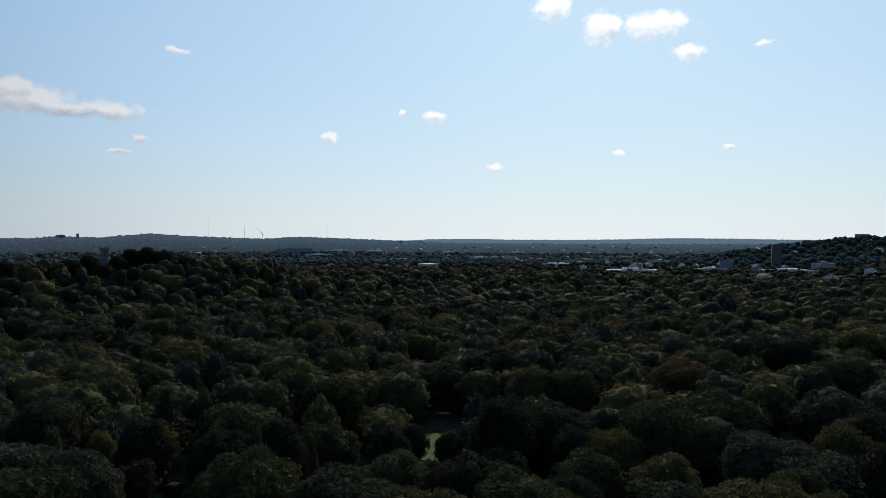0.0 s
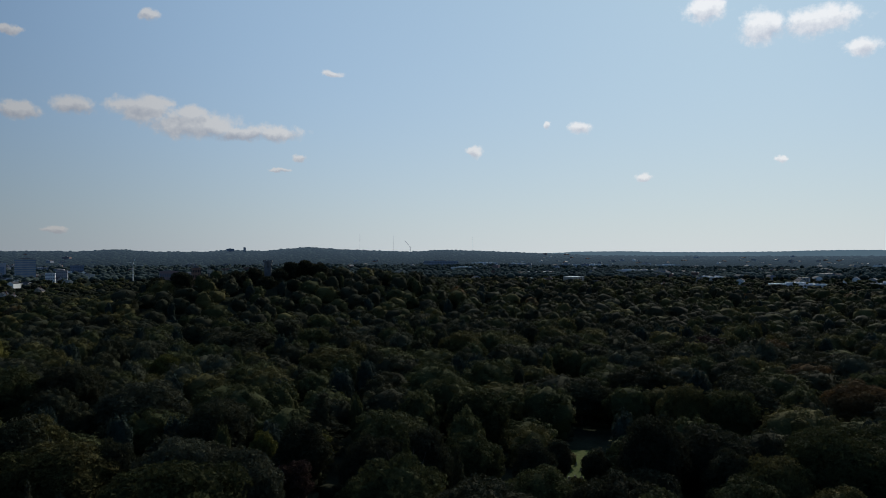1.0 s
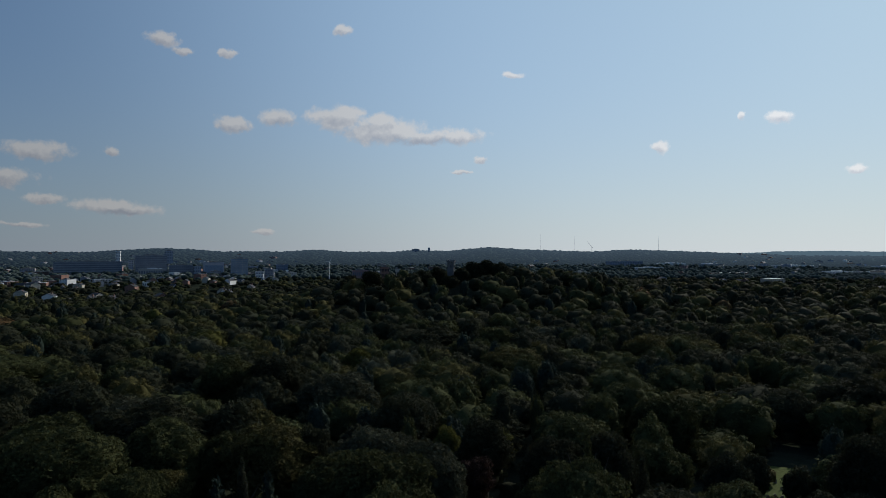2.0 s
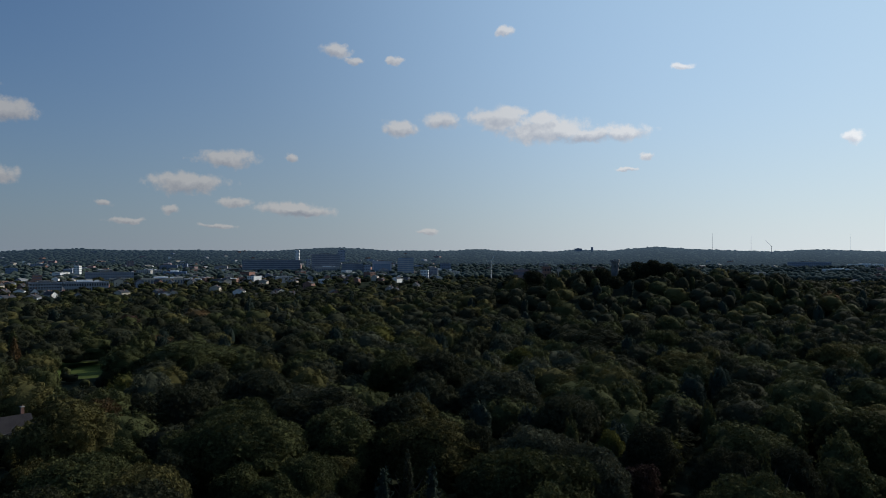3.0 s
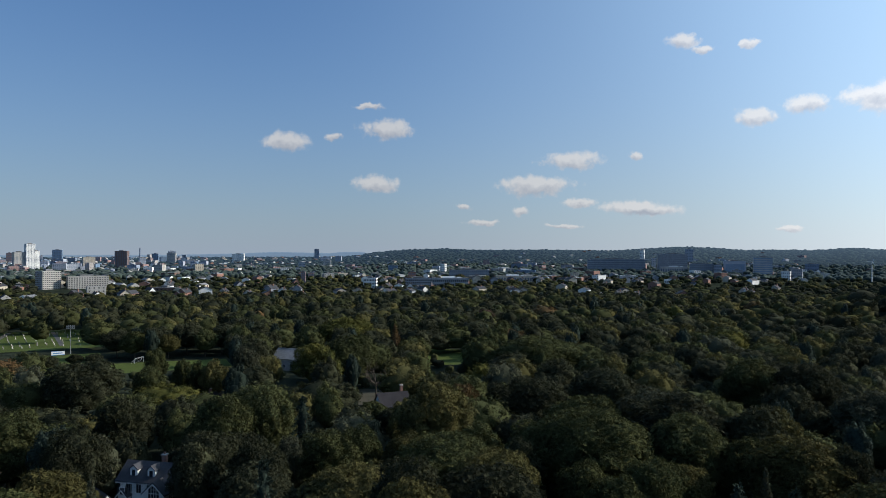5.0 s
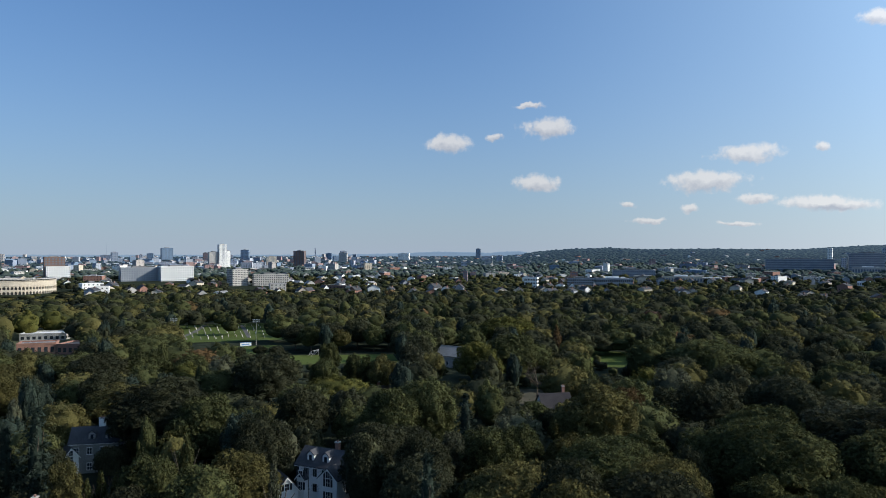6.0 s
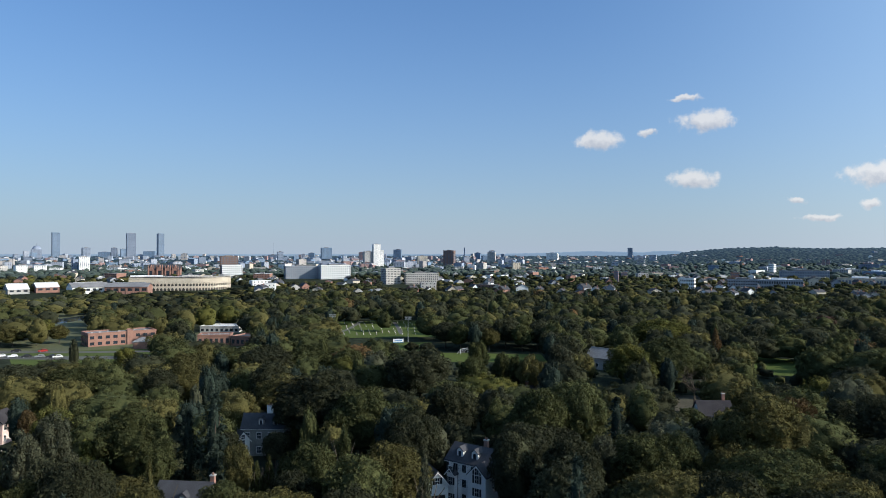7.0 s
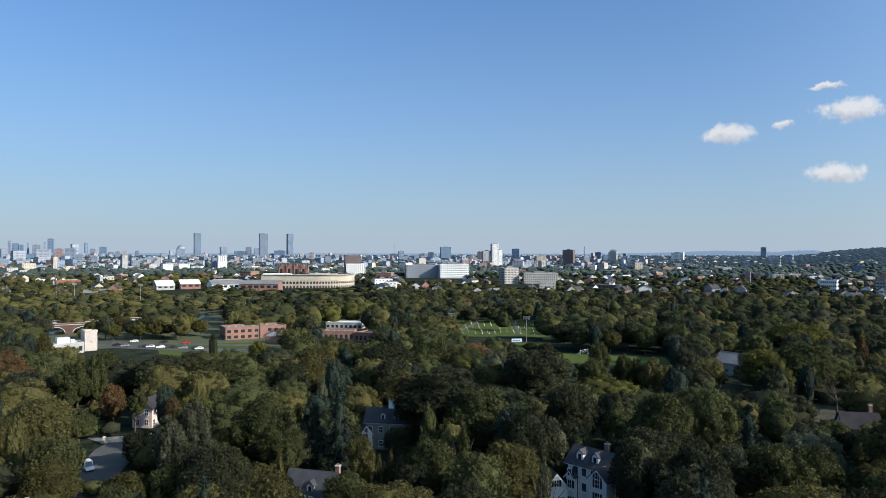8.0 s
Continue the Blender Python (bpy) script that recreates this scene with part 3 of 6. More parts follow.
def is_clear(az, d, height, radius):
    """True where a tree would stand in a clearing, or right before it and hide it whole."""
    pad = math.degrees(radius / d) * 0.55
    for a0, a1, d0, d1, front in CLEARINGS:
        if a0 - pad < az < a1 + pad and d < d1 + radius * 0.5:
            if d > d0 - radius * 0.8:
                return True
            if front and d * EYE / max(8.0, EYE - height) > d0 + 0.65 * (d1 - d0):
                return True
    return False


class Woods:
    """Trees past the single ones, joined by colour and kind."""

    def __init__(self):
        self.heap = defaultdict(list)
        rng = np.random.default_rng(3)
        self.forms = {}
        for tier, lumps, n_leaf, leaf, level in (("mid", 30, 300, 0.054, 1), ("far", 11, 100, 0.066, 1)):
            for form in ("round", "broad", "tall", "cone"):
                self.forms[tier, form] = [crown(rng, form, lumps, n_leaf, leaf, level, fine=0.72) for _ in range(4)]
        iv, itr = ico(2)
        self.forms["blob", "round"] = [crown(rng, ("round", "broad")[k % 2], 2, 14, 0.10, 0) for k in range(6)]
        self.forms["shrub", "round"] = self.forms["blob", "round"]
        jv, jtr = ico(1)
        self.forms["dot", "round"] = [(jv * rng.uniform(0.75, 1.2, len(jv))[:, None] * (1, 1, 0.55) + (0, 0, 0.4), jtr, np.zeros((0, 4), int), len(jtr)) for _ in range(8)]

    def add(self, tier, form, colour, x, y, z, h, r, low, rng):
        pool = self.forms[tier, form]
        V, T, Q, core = pool[int(rng.integers(len(pool)))]
        v = rot_z(V * (r, r * rng.uniform(0.85, 1.15), h * (1 - low)), rng.uniform(0, 6.28)) + (x, y, z + h * low)
        self.heap[tier, colour].append((v, T, Q, core))

    def make(self, words):
        for (tier, colour), items in self.heap.items():
            V, T, Q, inner, n = [], [], [], [], 0
            for v, t, q, core in items:
                V.append(v)
                T.append(t + n)
                Q.append(q + n)
                inner.append(np.arange(len(t)) >= core)
                n += len(v)
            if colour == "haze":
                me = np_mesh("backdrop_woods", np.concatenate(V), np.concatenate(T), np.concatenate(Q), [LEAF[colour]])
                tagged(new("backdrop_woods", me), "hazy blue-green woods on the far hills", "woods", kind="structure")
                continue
            name = "woods" if tier in ("mid", "far") else "undergrowth" if tier == "shrub" else "distant_trees"
            Q = np.concatenate(Q)
            ragged = tier in ("mid", "far", "shrub")
            slots = np.concatenate(inner + [np.ones(len(Q), bool)]) if ragged else None
            me = np_mesh(name, np.concatenate(V), np.concatenate(T), Q, [LEAF[colour], SPRAY[colour]] if ragged else [LEAF[colour]], slots=slots)
            tagged(new(name, me), TREE_WORDS[colour].replace("tree", "trees") + " " + words[tier], "woods", kind="stuff")


def pick(rng, mix):
    names = list(mix)
    w = np.array([mix[k] for k in names], float)
    return names[int(rng.choice(len(names), p=w / w.sum()))]


PARK_MIX = {"green": 5, "dark": 5, "olive": 2.2, "yellow": 0.15, "rust": 0.04, "grey": 0.7, "red": 0.01}
TOWN_MIX = {"green": 5, "dark": 4.5, "olive": 2.0, "yellow": 0.4, "rust": 0.15, "grey": 1.0, "red": 0.01}
DEEP_MIX = {"green": 4, "dark": 6, "olive": 1.6, "yellow": 0.08, "rust": 0.08, "grey": 0.6, "red": 0.01}
GARDEN_MIX = {"green": 5, "dark": 2, "olive": 5, "yellow": 0.35, "rust": 0.3, "grey": 1.2, "red": 0.01}
RIVERSIDE_MIX = {"olive": 4, "green": 3, "grey": 1.5, "yellow": 0.7, "dark": 0.6}
FORM_MIX = {"round": 5, "broad": 3, "tall": 2.5, "open": 1.2, "pine": 0.7, "cone": 0.2}


def plant():
    """Fill the park and the gardens between the trees set by hand, then the woods and the town's trees behind."""
    rng = np.random.default_rng(21)
    placed = list(TREES)
    woods = Woods()
    singles = max(0, 300 - len(TREES))
    spots = []
    d = 88.0
    while d < 760:
        step = 8.5 if d < 400 else 12.0
        n = int(radians(182) * d / step)
        for i in range(n):
            az = -42 + 182 * (i + rng.uniform(0.1, 0.9)) / n
            spots.append((d + rng.uniform(-0.45, 0.45) * step, az))
        d += step * 0.92
    spots.sort()
    for d, az in spots:
        town = az > 74
        edge = 770 if az < 60 else 770 - 60 * min(1, (az - 60) / 20) if az < 105 else 560
        if d > edge:
            continue
        form = pick(rng, FORM_MIX)
        h = rng.uniform(13, 21) if not town else rng.uniform(10, 18)
        r = min(h * rng.uniform(0.34, 0.62), 10.5) if d < 200 else rng.uniform(6.5, 9) if rng.random() < 0.4 else rng.uniform(9, 13)
        if d > 230:
            h = rng.uniform(14.5, 18.5)
        if form in ("pine", "cone"):
            h, r = rng.uniform(15, 21), rng.uniform(3.2, 5.0)
        if form == "cone":
            r = rng.uniform(2, 3)
        if is_clear(az, d, h, r):
            continue
        x, y = way(az).x * d, way(az).y * d
        if any((x - a) ** 2 + (y - b) ** 2 < ((0.64 if d < 165 else 0.66) * (r + c)) ** 2 for a, b, c in placed):
            continue
        placed.append((x, y, r))
        if len(placed) > 4000:
            placed.pop(0)
        colour = "pine" if form == "pine" else pick(rng, DEEP_MIX if d > 300 and az < 104 else GARDEN_MIX if az > 100 else TOWN_MIX if town else PARK_MIX)
        if singles > 0:
            tree(az, d, h, r, form, colour, low=0.12, rng=rng)
            singles -= 1
        else:
            tier = "mid" if d < 420 else "far"
            if form in ("open", "pine", "cone"):
                form = "round"
            h = min(h, 19) * rng.uniform(0.88, 1.0)
            z = float(ground_z(x, y))
            woods.add(tier, form, colour, x, y, z, h, r, 0.05, rng)
    # undergrowth that closes the gaps below the crowns
    for i in range(1500):
        az, d = rng.uniform(-40, 138), 90 + 240 * rng.random() ** 0.8
        h, r = rng.uniform(3, 6.5), rng.uniform(2.2, 4.2)
        if is_clear(az, d, 1.0, r):
            continue
        x, y = way(az).x * d, way(az).y * d
        woods.add("shrub", "round", pick(rng, {"dark": 4, "green": 3, "olive": 1}), x, y, float(ground_z(x, y)), h, r, 0.0, rng)
    # the town's trees, thinner and thinner towards the hills
    d = 640.0
    while d < 4850:
        s = d / 41 if d < 1500 else d / 66 if d < 2700 else d / 80
        n = int(radians(182) * d / s)
        for i in range(n):
            az = -42 + 182 * (i + rng.uniform(0, 1)) / n
            dd = d + rng.uniform(-0.5, 0.5) * s
            hill = np.interp(az, RIM_AZ, RIM_EL) > 0.15 and dd > 3300
            if not hill and rng.random() > (0.85 if az < 38 else 0.95 if az < 104 and dd < 1000 else 0.88 if az < 85 else 0.82 if dd < 1900 else 0.5):
                continue
            h = rng.uniform(8, 12.5) if dd < 2700 else rng.uniform(5, 8)
            if 105.5 < az < 115 and 740 < dd < 1010:
                h, r = h * 0.5, r * 0.6
            r = rng.uniform(7.5, 12) if dd < 1000 else rng.uniform(6, 11) if dd < 2700 else rng.uniform(9, 15)
            if is_clear(az, dd, h, min(r, 12)):
                continue
            x, y = way(az).x * dd, way(az).y * dd
            # with distance, trees change to colours that have haze painted in
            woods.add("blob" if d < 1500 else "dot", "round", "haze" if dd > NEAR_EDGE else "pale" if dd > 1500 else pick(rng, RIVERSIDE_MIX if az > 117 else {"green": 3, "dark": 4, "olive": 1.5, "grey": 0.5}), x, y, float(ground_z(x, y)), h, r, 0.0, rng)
        d += s * 0.8
    woods.make({"mid": "of the park, crown beside crown", "far": "of the park, seen from afar", "shrub": "and shrubs below the tall trees", "blob": "between the town's houses", "dot": "on far streets and hills"})


# ---------------------------------------------------------------- buildings
def building(name, az, d, w, depth, h, turn, wall, label, category="building", floors=4, bays=8, pane=None, roof=ROOFGREY, win=(0.55, 0.5),
             lift=0.0, sink=4.0, plant_room=True, sides=("front", "right", "left"), group=""):
    """A building with a wall, a roof with its parapet, and a row of windows for each storey."""
    # past 1300 m, the glass with haze in its colour
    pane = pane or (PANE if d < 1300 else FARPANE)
    top = new(name)
    top.matrix_world = stand(az, d, turn, lift)
    tagged(top, label, category, group)
    part("wall", boxes((-w / 2, w / 2, 0, depth, -sink, h)), wall, top)
    bm = boxes((-w / 2 - 0.15, w / 2 + 0.15, -0.15, 0.5, h, h + 0.9), (-w / 2 - 0.15, w / 2 + 0.15, depth - 0.5, depth + 0.15, h, h + 0.9),
               (-w / 2 - 0.15, -w / 2 + 0.5, 0.5, depth - 0.5, h, h + 0.9), (w / 2 - 0.5, w / 2 + 0.15, 0.5, depth - 0.5, h, h + 0.9))
    part("parapet", bm, wall, top)
    part("roof", boxes((-w / 2 + 0.5, w / 2 - 0.5, 0.5, depth - 0.5, h, h + 0.25)), roof, top)
    if plant_room:
        part("plant_room", boxes((-w * 0.2, w * 0.15, depth * 0.3, depth * 0.7, h + 0.25, h + 3.2), (w * 0.2, w * 0.3, depth * 0.4, depth * 0.6, h + 0.25, h + 2.0)), roof, top)
    fh = h / floors
    for s in range(floors):
        bm = bmesh.new()
        z0 = s * fh + fh * (0.5 - win[1] / 2)
        z1 = z0 + fh * win[1]
        for i in range(bays):
            c = -w / 2 + w * (i + 0.5) / bays
            g = w / bays * win[0] / 2
            if "front" in sides:
                box(bm, c - g, c + g, -0.08, 0.3, z0, z1)
        nb = max(2, int(round(bays * depth / w)))
        for i in range(nb):
            c = depth * (i + 0.5) / nb
            g = depth / nb * win[0] / 2
            if "right" in sides:
                box(bm, w / 2 - 0.3, w / 2 + 0.08, c - g, c + g, z0, z1)
            if "left" in sides:
                box(bm, -w / 2 - 0.08, -w / 2 + 0.3, c - g, c + g, z0, z1)
        tagged(part("window_band", bm, pane, top), kind="stuff")
    return top


TOWN_FORMS = []
NEAR_TOWN = []


def town_forms():
    """Four small gabled houses, each in three wall colours, that the streets beyond the park repeat."""
    for w, l, e, rise in ((8, 10, 6.0, 3.2), (9, 12, 7.5, 3.6), (7.5, 9, 5.2, 3.8), (11, 13, 8.5, 2.6)):
        for wall, word in ((WHITE, "white"), (TAN, "tan"), (GREYWALL, "grey"), (BRICK, "brick")):
            def mesh(name, bm, mat):
                bmesh.ops.recalc_face_normals(bm, faces=bm.faces[:])
                me = bpy.data.meshes.new(name)
                bm.to_mesh(me)
                bm.free()
                me.materials.append(mat)
                return me
            bm = bmesh.new()
            prism(bm, [(-w / 2, -2), (w / 2, -2), (w / 2, e), (0, e + rise), (-w / 2, e)], -l / 2, l / 2)
            body = mesh("wall", bm, wall)
            bm = bmesh.new()
            k = rise / (w / 2)
            for s in (-1, 1):
                x1 = s * (w / 2 + 0.4)
                prism(bm, [(0, e + rise + 0.03), (x1, e - k * 0.4 + 0.03), (x1, e - k * 0.4 + 0.3), (0, e + rise + 0.3)], -l / 2 - 0.4, l / 2 + 0.4)
            roof = mesh("roof", bm, SLATE)
            bm = bmesh.new()
            for z in (1.0, 3.8):
                for x in (-w * 0.25, w * 0.25):
                    box(bm, x - 0.5, x + 0.5, -l / 2 - 0.05, -l / 2 + 0.1, z, z + 1.5)
                for y in (-l * 0.3, 0, l * 0.3):
                    for s in (-1, 1):
                        box(bm, s * w / 2 - 0.06, s * w / 2 + 0.06, y - 0.5, y + 0.5, z, z + 1.5)
            wins = mesh("windows", bm, PANE)
            bm = boxes((w * 0.12, w * 0.12 + 0.9, 0.5, 1.4, e, e + rise + 1.3))
            chim = mesh("chimney", bm, BRICK)
            TOWN_FORMS.append((word, body, roof, wins, chim))


def town_house(m, k, s):
    word, body, roof, wins, chim = TOWN_FORMS[k]
    top = new("town_house")
    top.matrix_world = m
    top.scale = (s, s, s)
    tagged(top, word + " gabled town house with a slate roof among trees", "house", "town houses beyond the park")
    for name, me in (("wall", body), ("roof", roof), ("window_glass", wins), ("chimney", chim)):
        ob = new(name, me)
        ob.parent = top
        if name == "window_glass":
            ob["kind"] = "stuff"


town_forms()


def far_city():
    """Houses and blocks of the town far off, too many to count."""
    rng = np.random.default_rng(8)
    walls = (WHITE, BRICK, CONCRETE, TAN, GREYWALL, BROWNWALL, ROOFGREY, SLATE, PANE, ROOFWHITE, FARWHITE, FARGREY, FARTAN, FARBRICK, FARBLUE, FARPANE)
    verts, faces, slots = [], [], []

    def block(m, x0, x1, y0, y1, z0, z1, wall, roof):
        n = len(verts)
        for p in ((x0, y0, z0), (x1, y0, z0), (x1, y1, z0), (x0, y1, z0), (x0, y0, z1), (x1, y0, z1), (x1, y1, z1), (x0, y1, z1)):
            verts.append((m @ Vector(p))[:])
        for f, s in (((4, 5, 6, 7), roof), ((0, 1, 5, 4), wall), ((1, 2, 6, 5), wall), ((2, 3, 7, 6), wall), ((3, 0, 4, 7), wall)):
            faces.append([n + i for i in f])
            slots.append(s)

    def plate(m, x0, x1, y, z0, z1, slot):
        n = len(verts)
        for p in ((x0, y, z0), (x1, y, z0), (x1, y, z1), (x0, y, z1)):
            verts.append((m @ Vector(p))[:])
        faces.append([n, n + 1, n + 2, n + 3])
        slots.append(slot)

    def gable(m, w, l, h, rise, wall, roof):
        n = len(verts)
        for p in ((-w, -l, 0), (w, -l, 0), (w, l, 0), (-w, l, 0), (-w, -l, h), (w, -l, h), (w, l, h), (-w, l, h), (0, -l, h + rise), (0, l, h + rise)):
            verts.append((m @ Vector(p))[:])
        for f, s in (((0, 1, 5, 8, 4), wall), ((2, 3, 7, 9, 6), wall), ((1, 2, 6, 5), wall), ((3, 0, 4, 7), wall), ((5, 6, 9, 8), roof), ((7, 4, 8, 9), roof)):
            faces.append([n + i for i in f])
            slots.append(s)

    for i in range(4900):
        az = rng.uniform(-40, 38) if i < 1100 else rng.uniform(38, 84) if i < 2300 else rng.uniform(84, 138)
        left = az > 84
        d = math.exp(rng.uniform(math.log(730 if az < 84 else 800), math.log(4700)))
        el = np.interp(az, RIM_AZ, RIM_EL)
        keep = 0.75 if left else 0.68 if 38 < az < 84 else 0.4
        if el > 0.15:
            keep *= 1.0 if d < 2900 else 0.15
        if 6 < az < 39:
            keep *= 0.5 if d > 1300 else 0
        if d < 1300:
            keep *= 0.35
        if left and d < 1900:
            keep = 0.22 if az < 119 or d > 1250 else 0.04
        if rng.random() > keep or is_clear(az, d, 10, 8) or (105 < az < 117.5 and d < 1060):
            continue
        p = spot(az, d)
        m = pose(p.x, p.y, p.z - 1, 0, 0, az + rng.uniform(-45, 45))
        big = rng.random()
        if d < 1300 and len(NEAR_TOWN) < 150:
            NEAR_TOWN.append(1)
            town_house(pose(p.x, p.y, p.z, 0, 0, az + rng.uniform(-45, 45)), int(rng.integers(len(TOWN_FORMS))), rng.uniform(0.85, 1.25))
            continue
        if big < (0.9 if d < 1300 else 0.75 if d < 1900 or not left else 0.3):
            k = 1 + d / 4500
            gable(m, rng.uniform(3.5, 5) * k, rng.uniform(5, 8) * k, rng.uniform(6, 9), rng.uniform(2.5, 4), int(rng.choice([0, 0, 2, 3, 4, 1, 5] if left else [0, 2, 3, 4, 4, 1, 5])), int(rng.choice([6, 7, 7])))
        else:
            w, l = rng.uniform(6, 17), rng.uniform(6, 12)
            h = rng.uniform(7, 15) + (rng.uniform(0, 14) if left and d > 1800 and rng.random() < 0.35 else 0)
            wall = int(rng.choice([0, 0, 1, 2, 3, 4, 5, 2] if left else [0, 1, 1, 2, 3, 4, 5, 2]))
            # past 2 km, walls and roofs with haze in their colour
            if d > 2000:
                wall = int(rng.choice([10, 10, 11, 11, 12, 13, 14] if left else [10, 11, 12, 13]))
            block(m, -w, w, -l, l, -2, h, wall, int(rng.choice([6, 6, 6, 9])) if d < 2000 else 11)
            fl = max(2, int(h / 3.4))
            if d < 2600:
                for s in range(fl):
                    z = (s + 0.3) * h / fl
                    nb = int(w / 2.2)
                    for b in range(nb):
                        c = -w + 2 * w * (b + 0.5) / nb
                        plate(m, c - 0.7, c + 0.7, -l - 0.06, z, z + 1.5, 8)
            else:
                for s in range(fl):
                    z = (s + 0.3) * h / fl
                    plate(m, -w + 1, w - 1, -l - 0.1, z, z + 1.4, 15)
            if rng.random() < 0.5:
                block(m, -w * 0.3, w * 0.2, -l * 0.4, l * 0.3, h, h + 2.5, 6, 6)
    ob = mesh_object("town", verts, faces, list(walls), slots=slots)
    tagged(ob, "white, brick and grey houses of the town among trees", "buildings", kind="stuff")


def stone_tower():
    """The round stone lookout on the mound, with a battlement."""
    top = new("lookout_tower")
    top.matrix_world = stand(25.2, 600)
    tagged(top, "round grey granite lookout tower with battlements on the wooded mound", "tower")
    def cyl(r, z0, z1, n=20):
        bm = bmesh.new()
        tube(bm, (0, 0, z0), (0, 0, z1), r, r * 0.97, n)
        return bm
    g = 47.0 - float(ground_z(way(25.2).x * 600, way(25.2).y * 600))
    part("shaft", cyl(3.1, -2, g - 2.2), GRANITE, top)
    part("gallery", cyl(3.9, g - 2.2, g - 1.0), GRANITE, top)
    for i in range(10):
        a = i * 2 * math.pi / 10
        bm = boxes((-0.65, 0.65, -0.3, 0.3, g - 1.0, g))
        ob = part("merlon", bm, GRANITE, top)
        ob.matrix_local = Matrix.Rotation(a, 4, "Z") @ Matrix.Translation((0, -3.5, 0))
    for i in range(5):
        ob = part("window_slit", boxes((-0.3, 0.3, -0.1, 0.2, g - 6.5, g - 4.2)), PANE, top)
        ob.matrix_local = Matrix.Rotation(i * 1.2566, 4, "Z") @ Matrix.Translation((0, -3.08, 0))


def turreted_hall():
    """A long red brick hall with steep cross gables and a slate roof."""
    top = new("college_hall")
    top.matrix_world = stand(111.5, 1500, -8)
    tagged(top, "red brick college hall with steep gables and slate roof", "college building")
    bm = bmesh.new()
    prism_x(bm, [(0, -4), (20, -4), (20, 16), (10, 26), (0, 16)], -29, 29)
    bmesh.ops.recalc_face_normals(bm, faces=bm.faces[:])
    part("wall", bm, BRICK, top)
    bm = bmesh.new()
    prism_x(bm, [(-0.8, 15.6), (10, 26.4), (20.8, 15.6), (20.8, 16.4), (10, 27.2), (-0.8, 16.4)], -29.5, 29.5)
    bmesh.ops.recalc_face_normals(bm, faces=bm.faces[:])
    part("roof", bm, SLATE, top)
    for x in (-25, -9, 6, 20):
        bm = bmesh.new()
        prism(bm, [(x - 4.5, -4), (x + 4.5, -4), (x + 4.5, 15), (x, 26), (x - 4.5, 15)], -2.5, 8)
        g = part("cross_gable", bm, BRICK, top)
        part("arched_window", boxes((x - 2.6, x + 2.6, -2.62, -2.4, 5, 15)), PANE, g)
        for t in (-5, 5):
            bm = bmesh.new()
            tube(bm, (x + t, -2.2, -4), (x + t, -2.2, 22), 1.1, 1.0, 8)
            tube(bm, (x + t, -2.2, 22), (x + t, -2.2, 27), 1.2, 0.05, 8)
            part("turret", bm, BRICK, top)


def dome_cap(az, d, z, r):
    top = new("dome_roof")
    p = way(az) * d
    top.matrix_world = pose(p.x, p.y, z)
    tagged(top, "round grey dome and spire crowning a tower", "dome")
    bm = bmesh.new()
    for k in range(6):
        a0, a1 = math.pi / 2 * k / 6, math.pi / 2 * (k + 1) / 6
        tube(bm, (0, 0, r * math.sin(a0)), (0, 0, r * math.sin(a1)), r * math.cos(a0), max(0.3, r * math.cos(a1)), 16)
    part("dome", bm, FARGREY, top)
    bm = bmesh.new()
    tube(bm, (0, 0, r), (0, 0, r + 14), 1.2, 0.3, 6)
    part("spire", bm, FARGREY, top)


def radio_mast(az, d, h, label, r=0.9):
    top = new("radio_mast")
    top.matrix_world = stand(az, d)
    tagged(top, label, "mast", "radio masts on the hills")
    bm = bmesh.new()
    tube(bm, (0, 0, -4), (0, 0, h), r, r * 0.4, 4)
    part("lattice", bm, FARGREY, top)


def crane():
    top = new("tower_crane")
    top.matrix_world = stand(14.1, 4200, 30)
    tagged(top, "tower crane with a raised jib on the ridge", "crane")
    bm = bmesh.new()
    tube(bm, (0, 0, -4), (0, 0, 48), 1.2, 1.0, 4)
    part("tower", bm, FARGREY, top)
    bm = bmesh.new()
    tube(bm, (6, 0, 42), (-34, 0, 80), 1.0, 0.5, 4)
    part("jib", bm, FARGREY, top)


stone_tower()
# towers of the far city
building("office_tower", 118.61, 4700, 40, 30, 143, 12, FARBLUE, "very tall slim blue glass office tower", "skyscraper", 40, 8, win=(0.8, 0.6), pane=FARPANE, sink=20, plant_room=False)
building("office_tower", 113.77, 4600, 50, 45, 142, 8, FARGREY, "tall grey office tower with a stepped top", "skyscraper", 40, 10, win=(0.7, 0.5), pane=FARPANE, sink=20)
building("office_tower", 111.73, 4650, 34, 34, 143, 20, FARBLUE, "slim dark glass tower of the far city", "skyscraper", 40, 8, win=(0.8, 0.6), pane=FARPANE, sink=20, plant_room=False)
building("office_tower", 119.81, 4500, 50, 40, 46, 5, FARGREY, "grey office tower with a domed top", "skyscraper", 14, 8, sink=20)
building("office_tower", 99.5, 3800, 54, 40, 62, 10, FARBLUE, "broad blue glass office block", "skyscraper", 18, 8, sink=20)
building("apartment_tower", 95.55, 2200, 22, 20, 73, 16, WHITE, "tall white apartment tower with balconies", "tower block", 24, 6)
building("apartment_tower", 95.15, 2215, 12, 20, 54, 16, WHITE, "white apartment tower, lower wing", "tower block", 18, 4)
building("apartment_tower", 96.2, 2200, 27, 22, 51, 14, CONCRETE, "pale concrete apartment tower", "tower block", 17, 8)
building("apartment_tower", 89.87, 2400, 36, 26, 54, -15, BROWNWALL, "dark brown panelled apartment tower", "tower block", 18, 7)
building("office_block", 91.92, 2400, 33, 24, 35, 10, TAN, "square tan stone office block", "office", 11, 8)
